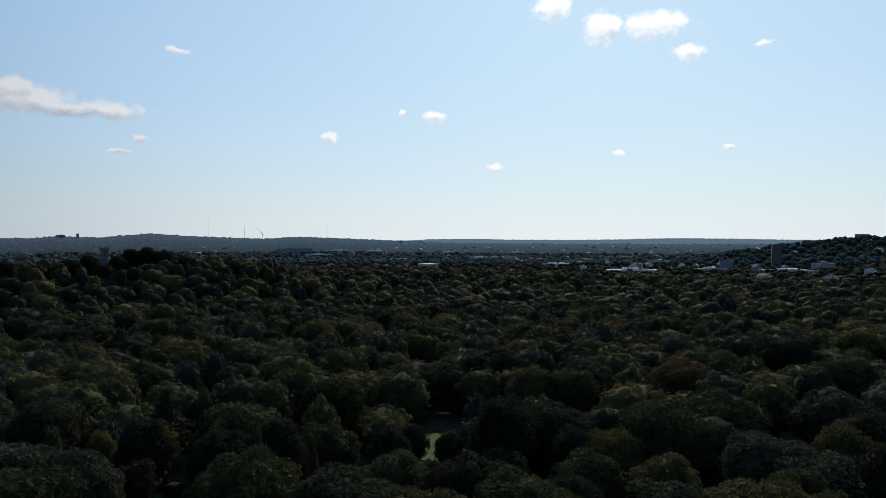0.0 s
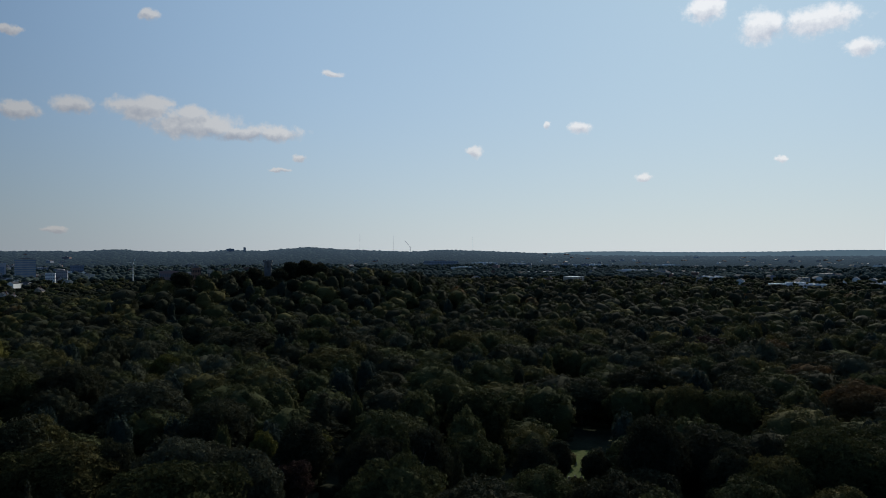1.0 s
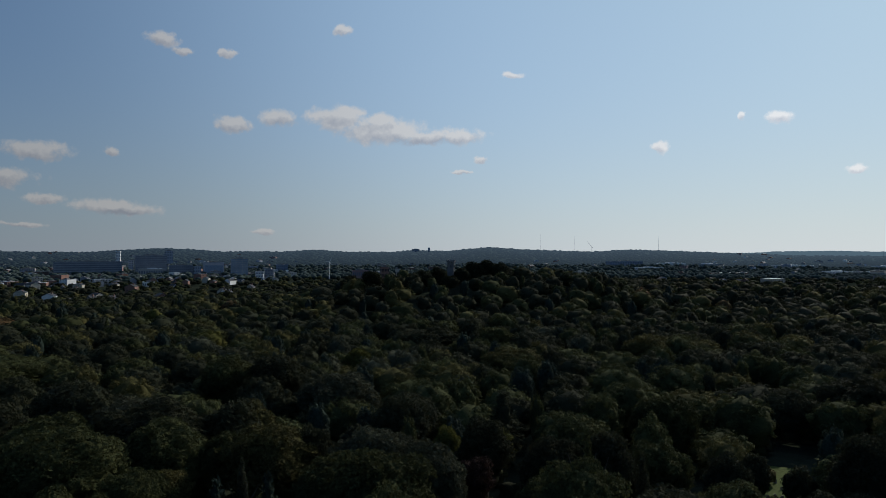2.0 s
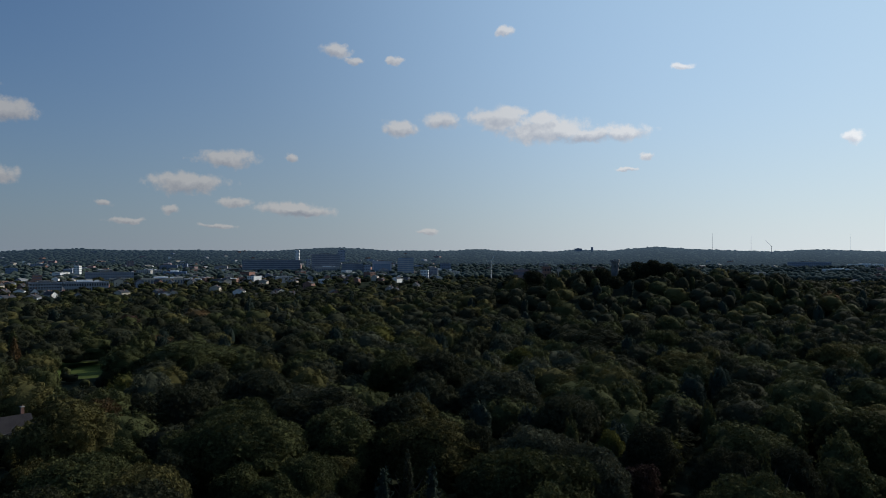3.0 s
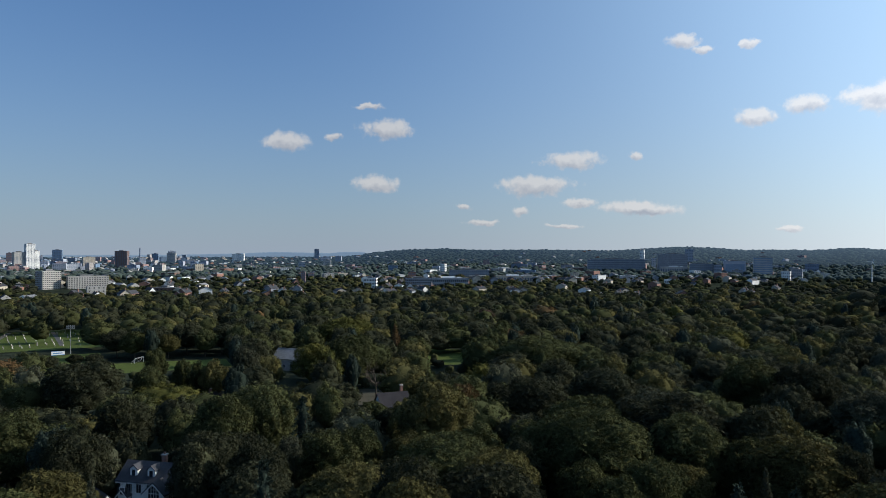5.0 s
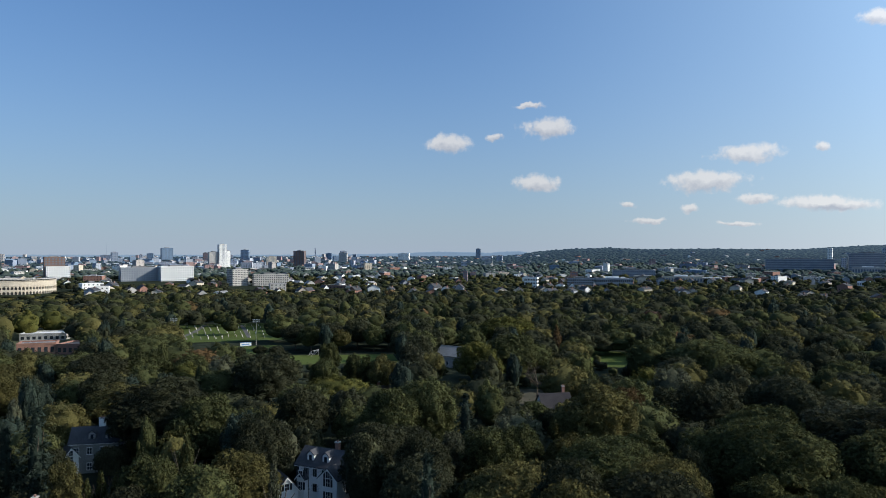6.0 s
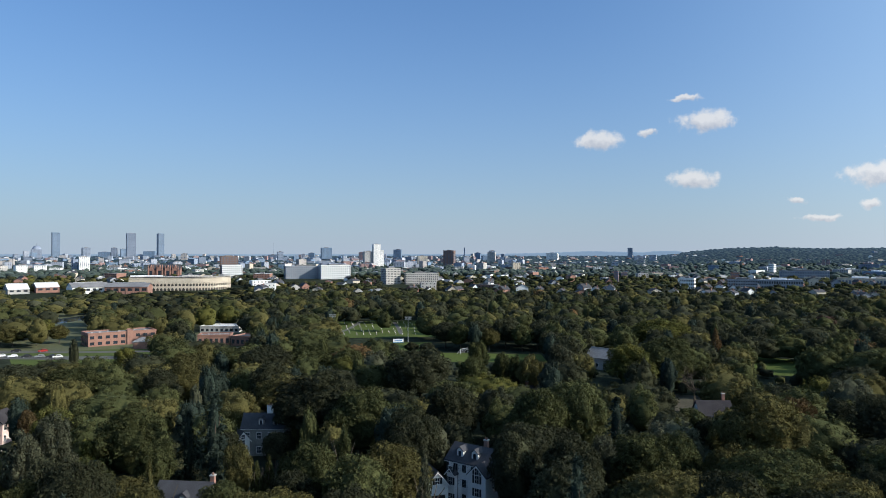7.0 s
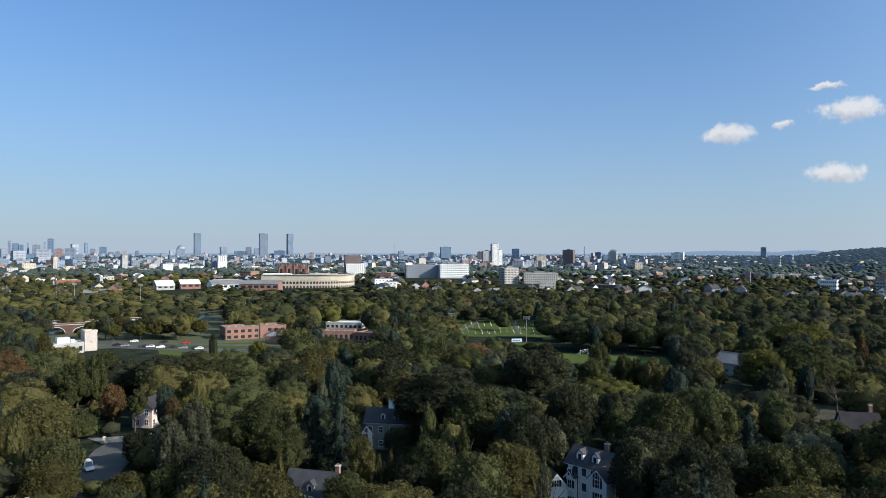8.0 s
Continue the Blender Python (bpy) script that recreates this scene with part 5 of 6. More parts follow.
strip("road", [(128.6, 136), (127.2, 153), (126.1, 170), (125.3, 186), (124.5, 198), (123.6, 205)], 8, ASPHALT, "asphalt cul-de-sac between gardens", "road", 0.08)
sheet("road", [(125.6, 174), (124.2, 173), (123.2, 186), (123.2, 201), (124.4, 206), (125.3, 196)], ASPHALT, "turning place of the cul-de-sac", "road", 0.085)
strip("path", [(98.9, 440), (97.6, 480), (96.8, 526)], 3, ASPHALT, "narrow cemetery path", "path", 0.09)
strip("path", [(93.6, 440), (93.9, 480), (94.2, 520)], 2.4, ASPHALT, "grey cemetery path", "path", 0.09)
strip("path", [(127.9, 233), (126.0, 216), (124.6, 205)], 3, ROOFGREY, "garden path across a lawn", "path", 0.09)

for c in ((83, 91, 338, 352), (91, 94.8, 380, 393), (95.6, 98.4, 448, 495), (92.4, 94, 452, 492), (64, 66.8, 332, 354), (70.6, 71.5, 246, 258), (0.9, 1.6, 160, 168),
          (118.3, 124.6, 388, 424), (122.9, 124.1, 508, 535), (116.9, 117.7, 590, 610), (125.4, 128.4, 474, 492),
          (106.2, 109.0, 450, 476), (125.5, 126.2, 392, 408), (123.6, 126.4, 166, 203), (125.4, 127.2, 222, 238),
          (86.0, 90.6, 122, 152), (103.2, 105.2, 172, 192), (109, 110.6, 130, 146), (118.5, 121.5, 960, 1030),
          (91, 95, 1100, 1170), (98, 102.5, 1330, 1420)):
    clearing(*c)
clearing(76.2, 78.4, 304, 330)
clearing(112.3, 116.5, 414, 436)
clearing(121.5, 122.7, 216, 228)
for c in ((24.9, 25.5, 592, 606), (107, 117.5, 958, 1090), (68.8, 70.8, 209, 222), (105.4, 109.3, 394, 414), (103.5, 105.9, 158, 180), (-5.0, 1.2, 178, 200), (130.8, 133, 130, 146), (106.6, 108, 256, 268), (83, 85, 230, 242), (56, 58, 388, 402),
          (64, 68.5, 1080, 1130), (71, 73, 980, 1020), (112, 119, 930, 1010)):
    clearing(*c, front=False)


# ---------------------------------------------------------------- houses close by
def gable_body(bm, w, l, eave, rise, base=-1.5):
    """Walls of a gabled house: ridge along x, w along x, l along y."""
    prism_x(bm, [(-l / 2, base), (l / 2, base), (l / 2, eave), (0, eave + rise), (-l / 2, eave)], -w / 2, w / 2)


def roof_slabs(w, l, eave, rise, over=0.45, thick=0.22):
    """Two roof planes with thickness and overhang, ridge along x."""
    bm = bmesh.new()
    k = rise / (l / 2)
    for s in (-1, 1):
        y1, z1 = s * (l / 2 + over), eave - k * over
        prism_x(bm, [(0, eave + rise + 0.02), (y1, z1 + 0.02), (y1, z1 + thick), (0, eave + rise + thick + 0.05)][::s], -w / 2 - over, w / 2 + over)
    bmesh.ops.recalc_face_normals(bm, faces=bm.faces[:])
    return bm


def at(ob, m):
    ob.matrix_local = m
    return ob


def window(top, m, w=0.95, h=1.5, shutters=True, frame_mat=None):
    """A sash window: casing, glass, cross bars and, if it has them, shutters; its outer face looks to -y."""
    frame_mat = frame_mat or WHITE
    bm = boxes((-w / 2 - 0.1, -w / 2, -0.07, 0.05, 0, h), (w / 2, w / 2 + 0.1, -0.07, 0.05, 0, h), (-w / 2 - 0.1, w / 2 + 0.1, -0.07, 0.05, h, h + 0.12),
               (-w / 2 - 0.14, w / 2 + 0.14, -0.12, 0.05, -0.1, 0), (-w / 2, w / 2, -0.045, 0.03, h * 0.48, h * 0.52), (-0.025, 0.025, -0.045, 0.03, 0, h))
    win = part("window", bm, frame_mat, top)
    win.matrix_local = m
    part("pane", boxes((-w / 2, w / 2, -0.02, 0.02, 0, h)), PANE, win)
    if shutters:
        for s in (-1, 1):
            c = s * (w / 2 + 0.34)
            part("shutter", boxes((c - 0.22, c + 0.22, -0.06, 0.02, 0, h)), SHUTTER, win)
    return win


def dormer(top, x, y, z, wall, roof, w=1.5, h=1.5, depth=2.6):
    bm = bmesh.new()
    prism(bm, [(-w / 2, 0), (w / 2, 0), (w / 2, h), (0, h + 0.7), (-w / 2, h)], 0, depth)
    d = part("dormer", bm, wall, top)
    d.location = (x, y, z)
    bm = bmesh.new()
    for s in (-1, 1):
        o = [(0, h + 0.72), (s * (w / 2 + 0.2), h - 0.16), (s * (w / 2 + 0.2), h), (0, h + 0.88)]
        prism(bm, o[::-s], -0.2, depth)
    bmesh.ops.recalc_face_normals(bm, faces=bm.faces[:])
    part("dormer_roof", bm, roof, d)
    win = boxes((-0.35, 0.35, -0.05, 0.05, 0.2, h - 0.1))
    part("pane", win, PANE, d)
    part("frame", boxes((-0.45, -0.35, -0.07, 0.03, 0.1, h), (0.35, 0.45, -0.07, 0.03, 0.1, h), (-0.35, 0.35, -0.07, 0.03, h - 0.1, h), (-0.35, 0.35, -0.07, 0.03, 0.1, 0.2)), WHITE, d)


def chimney(top, x, y, z0, z1, mat, w=0.8):
    c = part("chimney", boxes((x - w / 2, x + w / 2, y - w / 2, y + w / 2, z0, z1)), mat, top)
    part("cap", boxes((x - w / 2 - 0.1, x + w / 2 + 0.1, y - w / 2 - 0.1, y + w / 2 + 0.1, z1, z1 + 0.18)), CONCRETE, c)
    part("flue", boxes((x - 0.15, x + 0.15, y - 0.15, y + 0.15, z1 + 0.18, z1 + 0.55)), BRICK, c)


def boards(top, x0, x1, y, z0, z1, mat, step=0.3):
    """Weatherboards on a wall that looks to -y."""
    n = int((z1 - z0) / step)
    for i in range(n):
        part("weatherboard", boxes((x0, x1, y - 0.03, y + 0.01, z0 + i * step, z0 + i * step + step - 0.03)), mat, top)


def house(az, d, turn, w, l, eave, rise, wall, roof, label, dormers=(), floors=2, bays=4, chimneys=(), shutters=True, skip=()):
    top = new("house")
    top.matrix_world = stand(az, d, turn)
    tagged(top, label, "house", "houses in the gardens")
    bm = bmesh.new()
    gable_body(bm, w, l, eave, rise)
    part("wall", bm, wall, top)
    part("roof", roof_slabs(w, l, eave, rise), roof, top)
    part("eave_trim", boxes((-w / 2 - 0.4, w / 2 + 0.4, -l / 2 - 0.45, -l / 2 - 0.38, eave - 0.42, eave - 0.2)), WHITE, top)
    fh = eave / floors
    for s in range(floors):
        for i in range(bays):
            if (s, i) in skip:
                continue
            window(top, pose(-w / 2 + w * (i + 0.5) / bays, -l / 2, s * fh + 0.8), shutters=shutters)
        for i in range(2):
            for side in (-1, 1):
                window(top, pose(side * w / 2, l * (i - 0.5) * 0.45, s * fh + 0.8, 0, 0, 90 * side), shutters=shutters)
    for side in (-1, 1):
        window(top, pose(side * w / 2, 0, eave + 0.4, 0, 0, 90 * side), 0.8, 1.2, False)
    for x, y, z in dormers:
        dormer(top, x, y, z, wall, roof)
    for x, y, z0, z1, mat in chimneys:
        chimney(top, x, y, z0, z1, mat)
    return top


def gable_wing(top, m, w, depth, eave, rise, wall, roof, floors=1, shutters=True, door=False):
    """A wing whose gable end looks to -y; one level of parts under the house."""
    bm = bmesh.new()
    prism(bm, [(-w / 2, -1.5), (w / 2, -1.5), (w / 2, eave), (0, eave + rise), (-w / 2, eave)], 0, depth)
    wing = part("wing", bm, wall, top)
    wing.matrix_local = m
    bm = bmesh.new()
    k = rise / (w / 2)
    for s in (-1, 1):
        o = [(0, eave + rise + 0.02), (s * (w / 2 + 0.35), eave - k * 0.35 + 0.02), (s * (w / 2 + 0.35), eave - k * 0.35 + 0.22), (0, eave + rise + 0.25)]
        prism(bm, o[::-s], -0.35, depth)
    bmesh.ops.recalc_face_normals(bm, faces=bm.faces[:])
    part("wing_roof", bm, roof, wing)
    bm = bmesh.new()
    for s in (-1, 1):
        o = [(0, eave + rise - 0.02), (s * (w / 2 + 0.35), eave - k * 0.35 - 0.02), (s * (w / 2 + 0.35), eave - k * 0.35 - 0.25), (0, eave + rise - 0.25)]
        prism(bm, o[::s], -0.40, -0.34)
    bmesh.ops.recalc_face_normals(bm, faces=bm.faces[:])
    part("bargeboard", bm, WHITE, wing)
    fh = eave / floors
    for s in range(floors):
        z = s * fh + 0.9
        if s == 0 and door:
            part("garage_door", boxes((-w * 0.36, w * 0.36, -0.05, 0.1, 0, 2.3)), SHUTTER, wing)
            continue
        for x in ((0,) if w < 4.2 else (-w * 0.22, w * 0.22)):
            win = window(top, m @ pose(x, 0, z), shutters=shutters)
    window(top, m @ pose(0, 0, eave + 0.05), 0.9, 1.25, shutters)
    return wing


h1 = house(87.5, 143, -34, 10.6, 6.4, 8.7, 2.5, WHITE, SLATE, "large white weatherboard house with black shutters and dormers", dormers=((-2.6, -2.5, 9.1), (1.0, -2.5, 9.1)),
           floors=3, bays=5, chimneys=((1.0, 1.6, 9.5, 12.3, BRICK), (4.6, 1.2, 9.5, 12.0, WHITE)), skip=((0, 4), (1, 4), (2, 4), (0, 3), (0, 0), (1, 0)))
gable_wing(h1, pose(3.4, -5.2, 0), 4.0, 3.0, 7.4, 1.9, WHITE, SLATE, floors=3)
gable_wing(h1, pose(-4.9, -6.9, 0, 0, 0, 58), 4.6, 6.5, 4.4, 2.6, WHITE, SLATE, floors=1, door=True)
gable_wing(h1, pose(-3.6, -4.4, 0, 0, 0, 0), 1.8, 2.4, 6.4, 1.0, WHITE, SLATE, floors=2)
part("downpipe", boxes((-2.6, -2.5, -3.32, -3.22, 0, 8.5)), SHUTTER, h1)
boards(h1, -5.2, 1.4, -3.21, 0.0, 8.4, WHITE)
GREYSHINGLE = material("grey_shingle_wall", (0.24, 0.24, 0.23), rough=0.9, scale=0.5, fine=6.0, second=(0.19, 0.19, 0.185))
h2 = house(104.0, 184, -12, 11, 6.6, 7.0, 2.7, GREYSHINGLE, SLATE, "grey shingled house with a broad white chimney and dormers", dormers=((-1.0, -2.7, 7.3), (2.6, -2.7, 7.3)),
           floors=2, bays=4, chimneys=((0.3, 0.2, 8.0, 11.6, WHITE), (0.9, 0.2, 8.0, 11.6, WHITE)), shutters=False)
gable_wing(h2, pose(-4.6, -5.9, 0, 0, 0, 38), 3.4, 4.0, 4.6, 2.0, WHITE, SLATE, floors=2, shutters=False)
h3 = house(109.9, 138, -25, 9.5, 7, 4.4, 3.8, GREYSHINGLE, SLATE, "house with a steep weathered slate roof", dormers=((0.6, -2.8, 4.9),), floors=2, bays=4,
           chimneys=((4.2, 1.8, 6.0, 9.0, BRICK),), shutters=False)
# lighter roof than the slate: sun on the cross roof, put into its colour
gable_wing(h3, pose(-4.4, -7.2, 0, 0, 0, 0), 4.6, 5.0, 4.2, 2.8, GREYSHINGLE, ROOFGREY, floors=1, shutters=False)
DARKROOF = material("dark_shingle_roof", (0.045, 0.043, 0.046), rough=1.0, spec=0.05, scale=0.4, fine=5.0, second=(0.034, 0.032, 0.036))
house(69.7, 216, 20, 9, 7, 5.0, 3.2, WHITE, DARKROOF, "white house under a dark shingle roof", floors=2, bays=4, chimneys=((3.0, 0.5, 7.0, 10.2, BRICK),))
PINK = material("salmon_paint", (0.66, 0.50, 0.45), rough=0.8, scale=0.4, second=(0.58, 0.44, 0.40), spread=0.1)
house(122.0, 222, 60, 6.5, 6.0, 5.6, 2.4, PINK, DARKROOF, "salmon-pink painted house behind a garden wall", floors=2, bays=3, shutters=False)
house(131.9, 138, 30, 12, 8, 4.5, 3.2, WHITE, ROOFGREY, "house with a pale grey roof and a brick chimney", floors=1, bays=4, chimneys=((-2.0, 0.8, 5.5, 9.4, BRICK),), shutters=False)
house(107.3, 262, 10, 10, 7, 3.4, 2.0, WHITE, ROOFGREY, "white house with a pale roof among pines", floors=1, bays=4)
house(84.0, 236, 25, 10, 7, 3.6, 2.6, WHITE, DARKROOF, "white house half hidden by trees", floors=1, bays=3, chimneys=((2, 0.5, 4, 7.5, BRICK),))
house(57.0, 395, 15, 12, 9, 5.5, 3.0, GREYWALL, SLATE, "grey house deep among the park trees", floors=2, bays=4, shutters=False)


def garden_wall():
    top = new("garden_wall")
    top.matrix_world = stand(123.35, 205, -6)
    tagged(top, "low yellow stone garden wall with piers along the cul-de-sac", "wall")
    part("wall_run", boxes((-5.5, 5.0, -0.25, 0.25, -0.5, 1.3)), TAN, top)
    part("coping", boxes((-5.6, 5.1, -0.32, 0.32, 1.3, 1.42)), CONCRETE, top)
    for x in (-5.8, 0.0, 5.3):
        part("pier", boxes((x - 0.4, x + 0.4, -0.4, 0.4, -0.5, 1.75)), TAN, top)


garden_wall()


def garden_fence():
    top = new("fence")
    top.matrix_world = stand(126.4, 247, 0)
    tagged(top, "brown board fence behind the garden lawn", "fence")
    for i in range(14):
        part("board", boxes((-8 + i * 1.15, -8 + i * 1.15 + 1.09, -0.04, 0.04, 0.05, 1.7)), BARK, top)
    for i in range(8):
        part("post", boxes((-8.06 + i * 2.3, -7.94 + i * 2.3, 0.05, 0.2, -0.4, 1.85)), BARK, top)


garden_fence()


def car(az, d, turn, paint, label, van=False, lift=0.10):
    """A parked car: body, cabin with its glass, four wheels, lamps."""
    top = new("car")
    top.matrix_world = stand(az, d, turn, lift)
    tagged(top, label, "car", "parked cars")
    l, w = (4.9, 1.95) if van else (4.4, 1.8)
    bm = bmesh.new()
    prism_x(bm, [(-l / 2, 0.35), (l / 2, 0.35), (l / 2, 0.80), (l * 0.47, 0.95), (l * 0.22, 1.0), (-l * 0.46, 1.0), (-l / 2, 0.85)], -w / 2, w / 2)
    bmesh.ops.recalc_face_normals(bm, faces=bm.faces[:])
    bmesh.ops.bevel(bm, geom=bm.edges[:], offset=0.06, segments=1, affect="EDGES")
    part("body", bm, paint, top)
    hi = 1.95 if van else 1.48
    bm = bmesh.new()
    prism_x(bm, [(-l * 0.46, 0.98), (l * 0.24, 0.98), (l * 0.08, hi), (-l * (0.44 if van else 0.30), hi)], -w / 2 + 0.1, w / 2 - 0.1)
    bmesh.ops.recalc_face_normals(bm, faces=bm.faces[:])
    cab = part("cabin", bm, paint, top)
    part("side_glass", boxes((-w / 2 + 0.085, w / 2 - 0.085, -l * 0.28, l * 0.08, 1.08, hi - 0.14)), PANE, cab)
    bm = bmesh.new()
    prism_x(bm, [(l * 0.235, 1.03), (l * 0.245, 1.03), (l * 0.10, hi - 0.06), (l * 0.09, hi - 0.06)], -w / 2 + 0.2, w / 2 - 0.2)
    bmesh.ops.recalc_face_normals(bm, faces=bm.faces[:])
    part("windscreen", bm, PANE, cab)
    for x in (-1, 1):
        for y in (-0.31, 0.30):
            bm = bmesh.new()
            tube(bm, (x * (w / 2 - 0.2), y * l, 0.32), (x * (w / 2 + 0.01), y * l, 0.32), 0.33, 0.33, 12)
            wh = part("wheel", bm, SHUTTER, top)
            bm = bmesh.new()
            tube(bm, (x * (w / 2 - 0.02), y * l, 0.32), (x * (w / 2 + 0.025), y * l, 0.32), 0.2, 0.2, 10)
            part("rim", bm, PALEMETAL, wh)
        part("headlight", boxes((x * 0.62 - 0.16, x * 0.62 + 0.16, l / 2 - 0.08, l / 2 + 0.02, 0.62, 0.76)), WHITE, top)


PAINTS = {
    "white": material("car_white", (0.72, 0.72, 0.72), rough=0.3, bump=0.0, spread=0.03, second=(0.7, 0.7, 0.7), spec=0.5),
    "black": material("car_black", (0.02, 0.02, 0.022), rough=0.25, bump=0.0, spread=0.03, second=(0.02, 0.02, 0.022), spec=0.5),
    "silver": material("car_silver", (0.40, 0.41, 0.42), rough=0.3, metal=0.6, bump=0.0, spread=0.03, second=(0.38, 0.39, 0.4)),
    "red": material("car_red", (0.35, 0.03, 0.025), rough=0.3, bump=0.0, spread=0.03, second=(0.33, 0.03, 0.025), spec=0.5)}
car(126.0, 182, 195, PAINTS["white"], "white van parked at the kerb of the cul-de-sac", van=True)
for i, (a, d, p) in enumerate(((124.2, 413, "black"), (123.6, 409, "silver"), (122.4, 402, "black"), (121.9, 400, "white"), (121.2, 396, "white"), (120.4, 392, "black"),
                               (119.6, 389, "silver"), (118.9, 386, "black"), (118.5, 384, "white"), (123.0, 427, "white"), (121.0, 417, "black"), (119.4, 410, "red"))):
    car(a, d, 92 + i % 3 * 4, PAINTS[p], p + " car on the parkway", lift=0.12)


# ---------------------------------------------------------------- sports field and cemetery
def goal():
    top = new("football_goal")
    top.matrix_world = stand(88.6, 356, 60)
    tagged(top, "white football goal with a pale net on the sports field", "goal")
    for x in (-3.66, 3.66):
        bm = bmesh.new()
        tube(bm, (x, 0, 0), (x, 0, 2.44), 0.07, 0.07)
        part("post", bm, WHITE, top)
        bm = bmesh.new()
        tube(bm, (x, 0, 2.4), (x, 2.0, 0.05), 0.03, 0.03)
        part("stay", bm, WHITE, top)
    bm = bmesh.new()
    tube(bm, (-3.73, 0, 2.44), (3.73, 0, 2.44), 0.07, 0.07)
    part("crossbar", bm, WHITE, top)
    bm = bmesh.new()
    for i in range(13):
        x = -3.6 + i * 0.6
        tube(bm, (x, 0.02, 2.4), (x, 2.0, 0.05), 0.012, 0.012, 3)
    for i in range(6):
        t = i / 5
        tube(bm, (-3.6, 2.0 * t, 2.4 - 2.35 * t), (3.6, 2.0 * t, 2.4 - 2.35 * t), 0.012, 0.012, 3)
    part("net", bm, WHITE, top)


goal()


def floodlight(az, d, h):
    top = new("floodlight_mast")
    top.matrix_world = stand(az, d)
    tagged(top, "tall grey floodlight mast with a row of lamps beside the field", "light mast", "floodlight masts")
    bm = bmesh.new()
    tube(bm, (0, 0, -0.5), (0, 0, h), 0.22, 0.12, 8)
    part("mast", bm, PALEMETAL, top)
    for k in range(2):
        part("crossarm", boxes((-1.9, 1.9, -0.08, 0.08, h - 0.2 - k * 1.0, h - 0.05 - k * 1.0)), PALEMETAL, top)
        for i in range(5):
            x = -1.6 + i * 0.8
            part("lamp", boxes((x - 0.28, x + 0.28, -0.35, 0.05, h - 0.05 - k, h + 0.45 - k)), PALEMETAL, top)


floodlight(99.05, 428, 13.2)
floodlight(93.08, 402, 13.8)
floodlight(128.0, 770, 20)
floodlight(126.9, 775, 19)
floodlight(122.6, 700, 20)


def field_sign():
    top = new("sign_board")
    top.matrix_world = stand(93.85, 395, 8)
    tagged(top, "white and blue sponsor board on posts at the field's edge", "sign")
    SIGNBLUE = material("sign_blue", (0.10, 0.25, 0.50), rough=0.5, bump=0.0, second=(0.10, 0.24, 0.48))
    part("board", boxes((-2.9, 2.9, -0.06, 0.06, 0.6, 2.6)), WHITE, top)
    part("blue_border", boxes((-2.9, 2.9, -0.09, -0.064, 0.6, 0.85), (-2.9, 2.9, -0.09, -0.064, 2.4, 2.6)), SIGNBLUE, top)
    part("lettering_bar", boxes((-2.2, 1.9, -0.09, -0.064, 1.35, 1.85)), SIGNBLUE, top)
    for x in (-2.4, 2.4):
        part("post", boxes((x - 0.07, x + 0.07, 0.062, 0.2, -0.3, 2.5)), DARKMETAL, top)


field_sign()


def gravestones():
    """Rows of headstones, singly, on the two cemetery lawns."""
    rng = np.random.default_rng(4)
    meshes = []
    for mat in (GRANITE, GRANITE, CONCRETE):
        bm = bmesh.new()
        prism(bm, [(-0.4, -0.2), (0.4, -0.2), (0.4, 0.95), (0.25, 1.15), (0, 1.22), (-0.25, 1.15), (-0.4, 0.95)], -0.09, 0.09)
        box(bm, -0.5, 0.5, -0.2, 0.2, -0.2, 0.12)
        me = bpy.data.meshes.new("headstone")
        bm.to_mesh(me)
        bm.free()
        me.materials.append(mat)
        meshes.append(me)
    def put(az, d, turn, s):
        m = meshes[int(rng.integers(3))]
        ob = new("headstone", m)
        p = spot(az, d, 0.05)
        ob.matrix_world = pose(p.x, p.y, p.z, 0, 0, az + turn) @ Matrix.Diagonal((s, s, s, 1))
        tagged(ob, "small upright headstone on the cemetery lawn", "headstone", "headstones in rows")
    for row in range(11):
        d = 438 + row * 8
        for i in range(15):
            a = 91.4 + i * 0.52 + row * 0.05
            if rng.random() < 0.8:
                put(a + rng.uniform(-0.05, 0.05), d, 60, rng.uniform(0.6, 1.0))
    for row in range(5):
        for i in range(7):
            if rng.random() < 0.75:
                put(-0.3 + i * 0.46 + rng.uniform(-0.1, 0.1), 149 + row * 6 + rng.uniform(-1, 1), 20, rng.uniform(0.5, 0.85))


gravestones()


def shed():
    top = new("field_house")
    top.matrix_world = stand(77.25, 318, -35)
    tagged(top, "low field house with a broad pale metal roof", "building")
    bm = bmesh.new()
    gable_body(bm, 18, 12, 5.0, 3.4)
    part("wall", bm, CONCRETE, top)
    part("roof", roof_slabs(18, 12, 5.0, 3.4), ROOFGREY, top)
    for i in range(4):
        window(top, pose(-6 + i * 4, -6, 1.2), 1.4, 1.4, False)
    part("ridge_cap", boxes((-9.4, 9.4, -0.2, 0.2, 8.62, 8.75)), PALEMETAL, top)


shed()


DARKBRICK = material("dark_brick", (0.11, 0.065, 0.052), rough=0.9, scale=0.3, fine=8.0, second=(0.085, 0.05, 0.042))


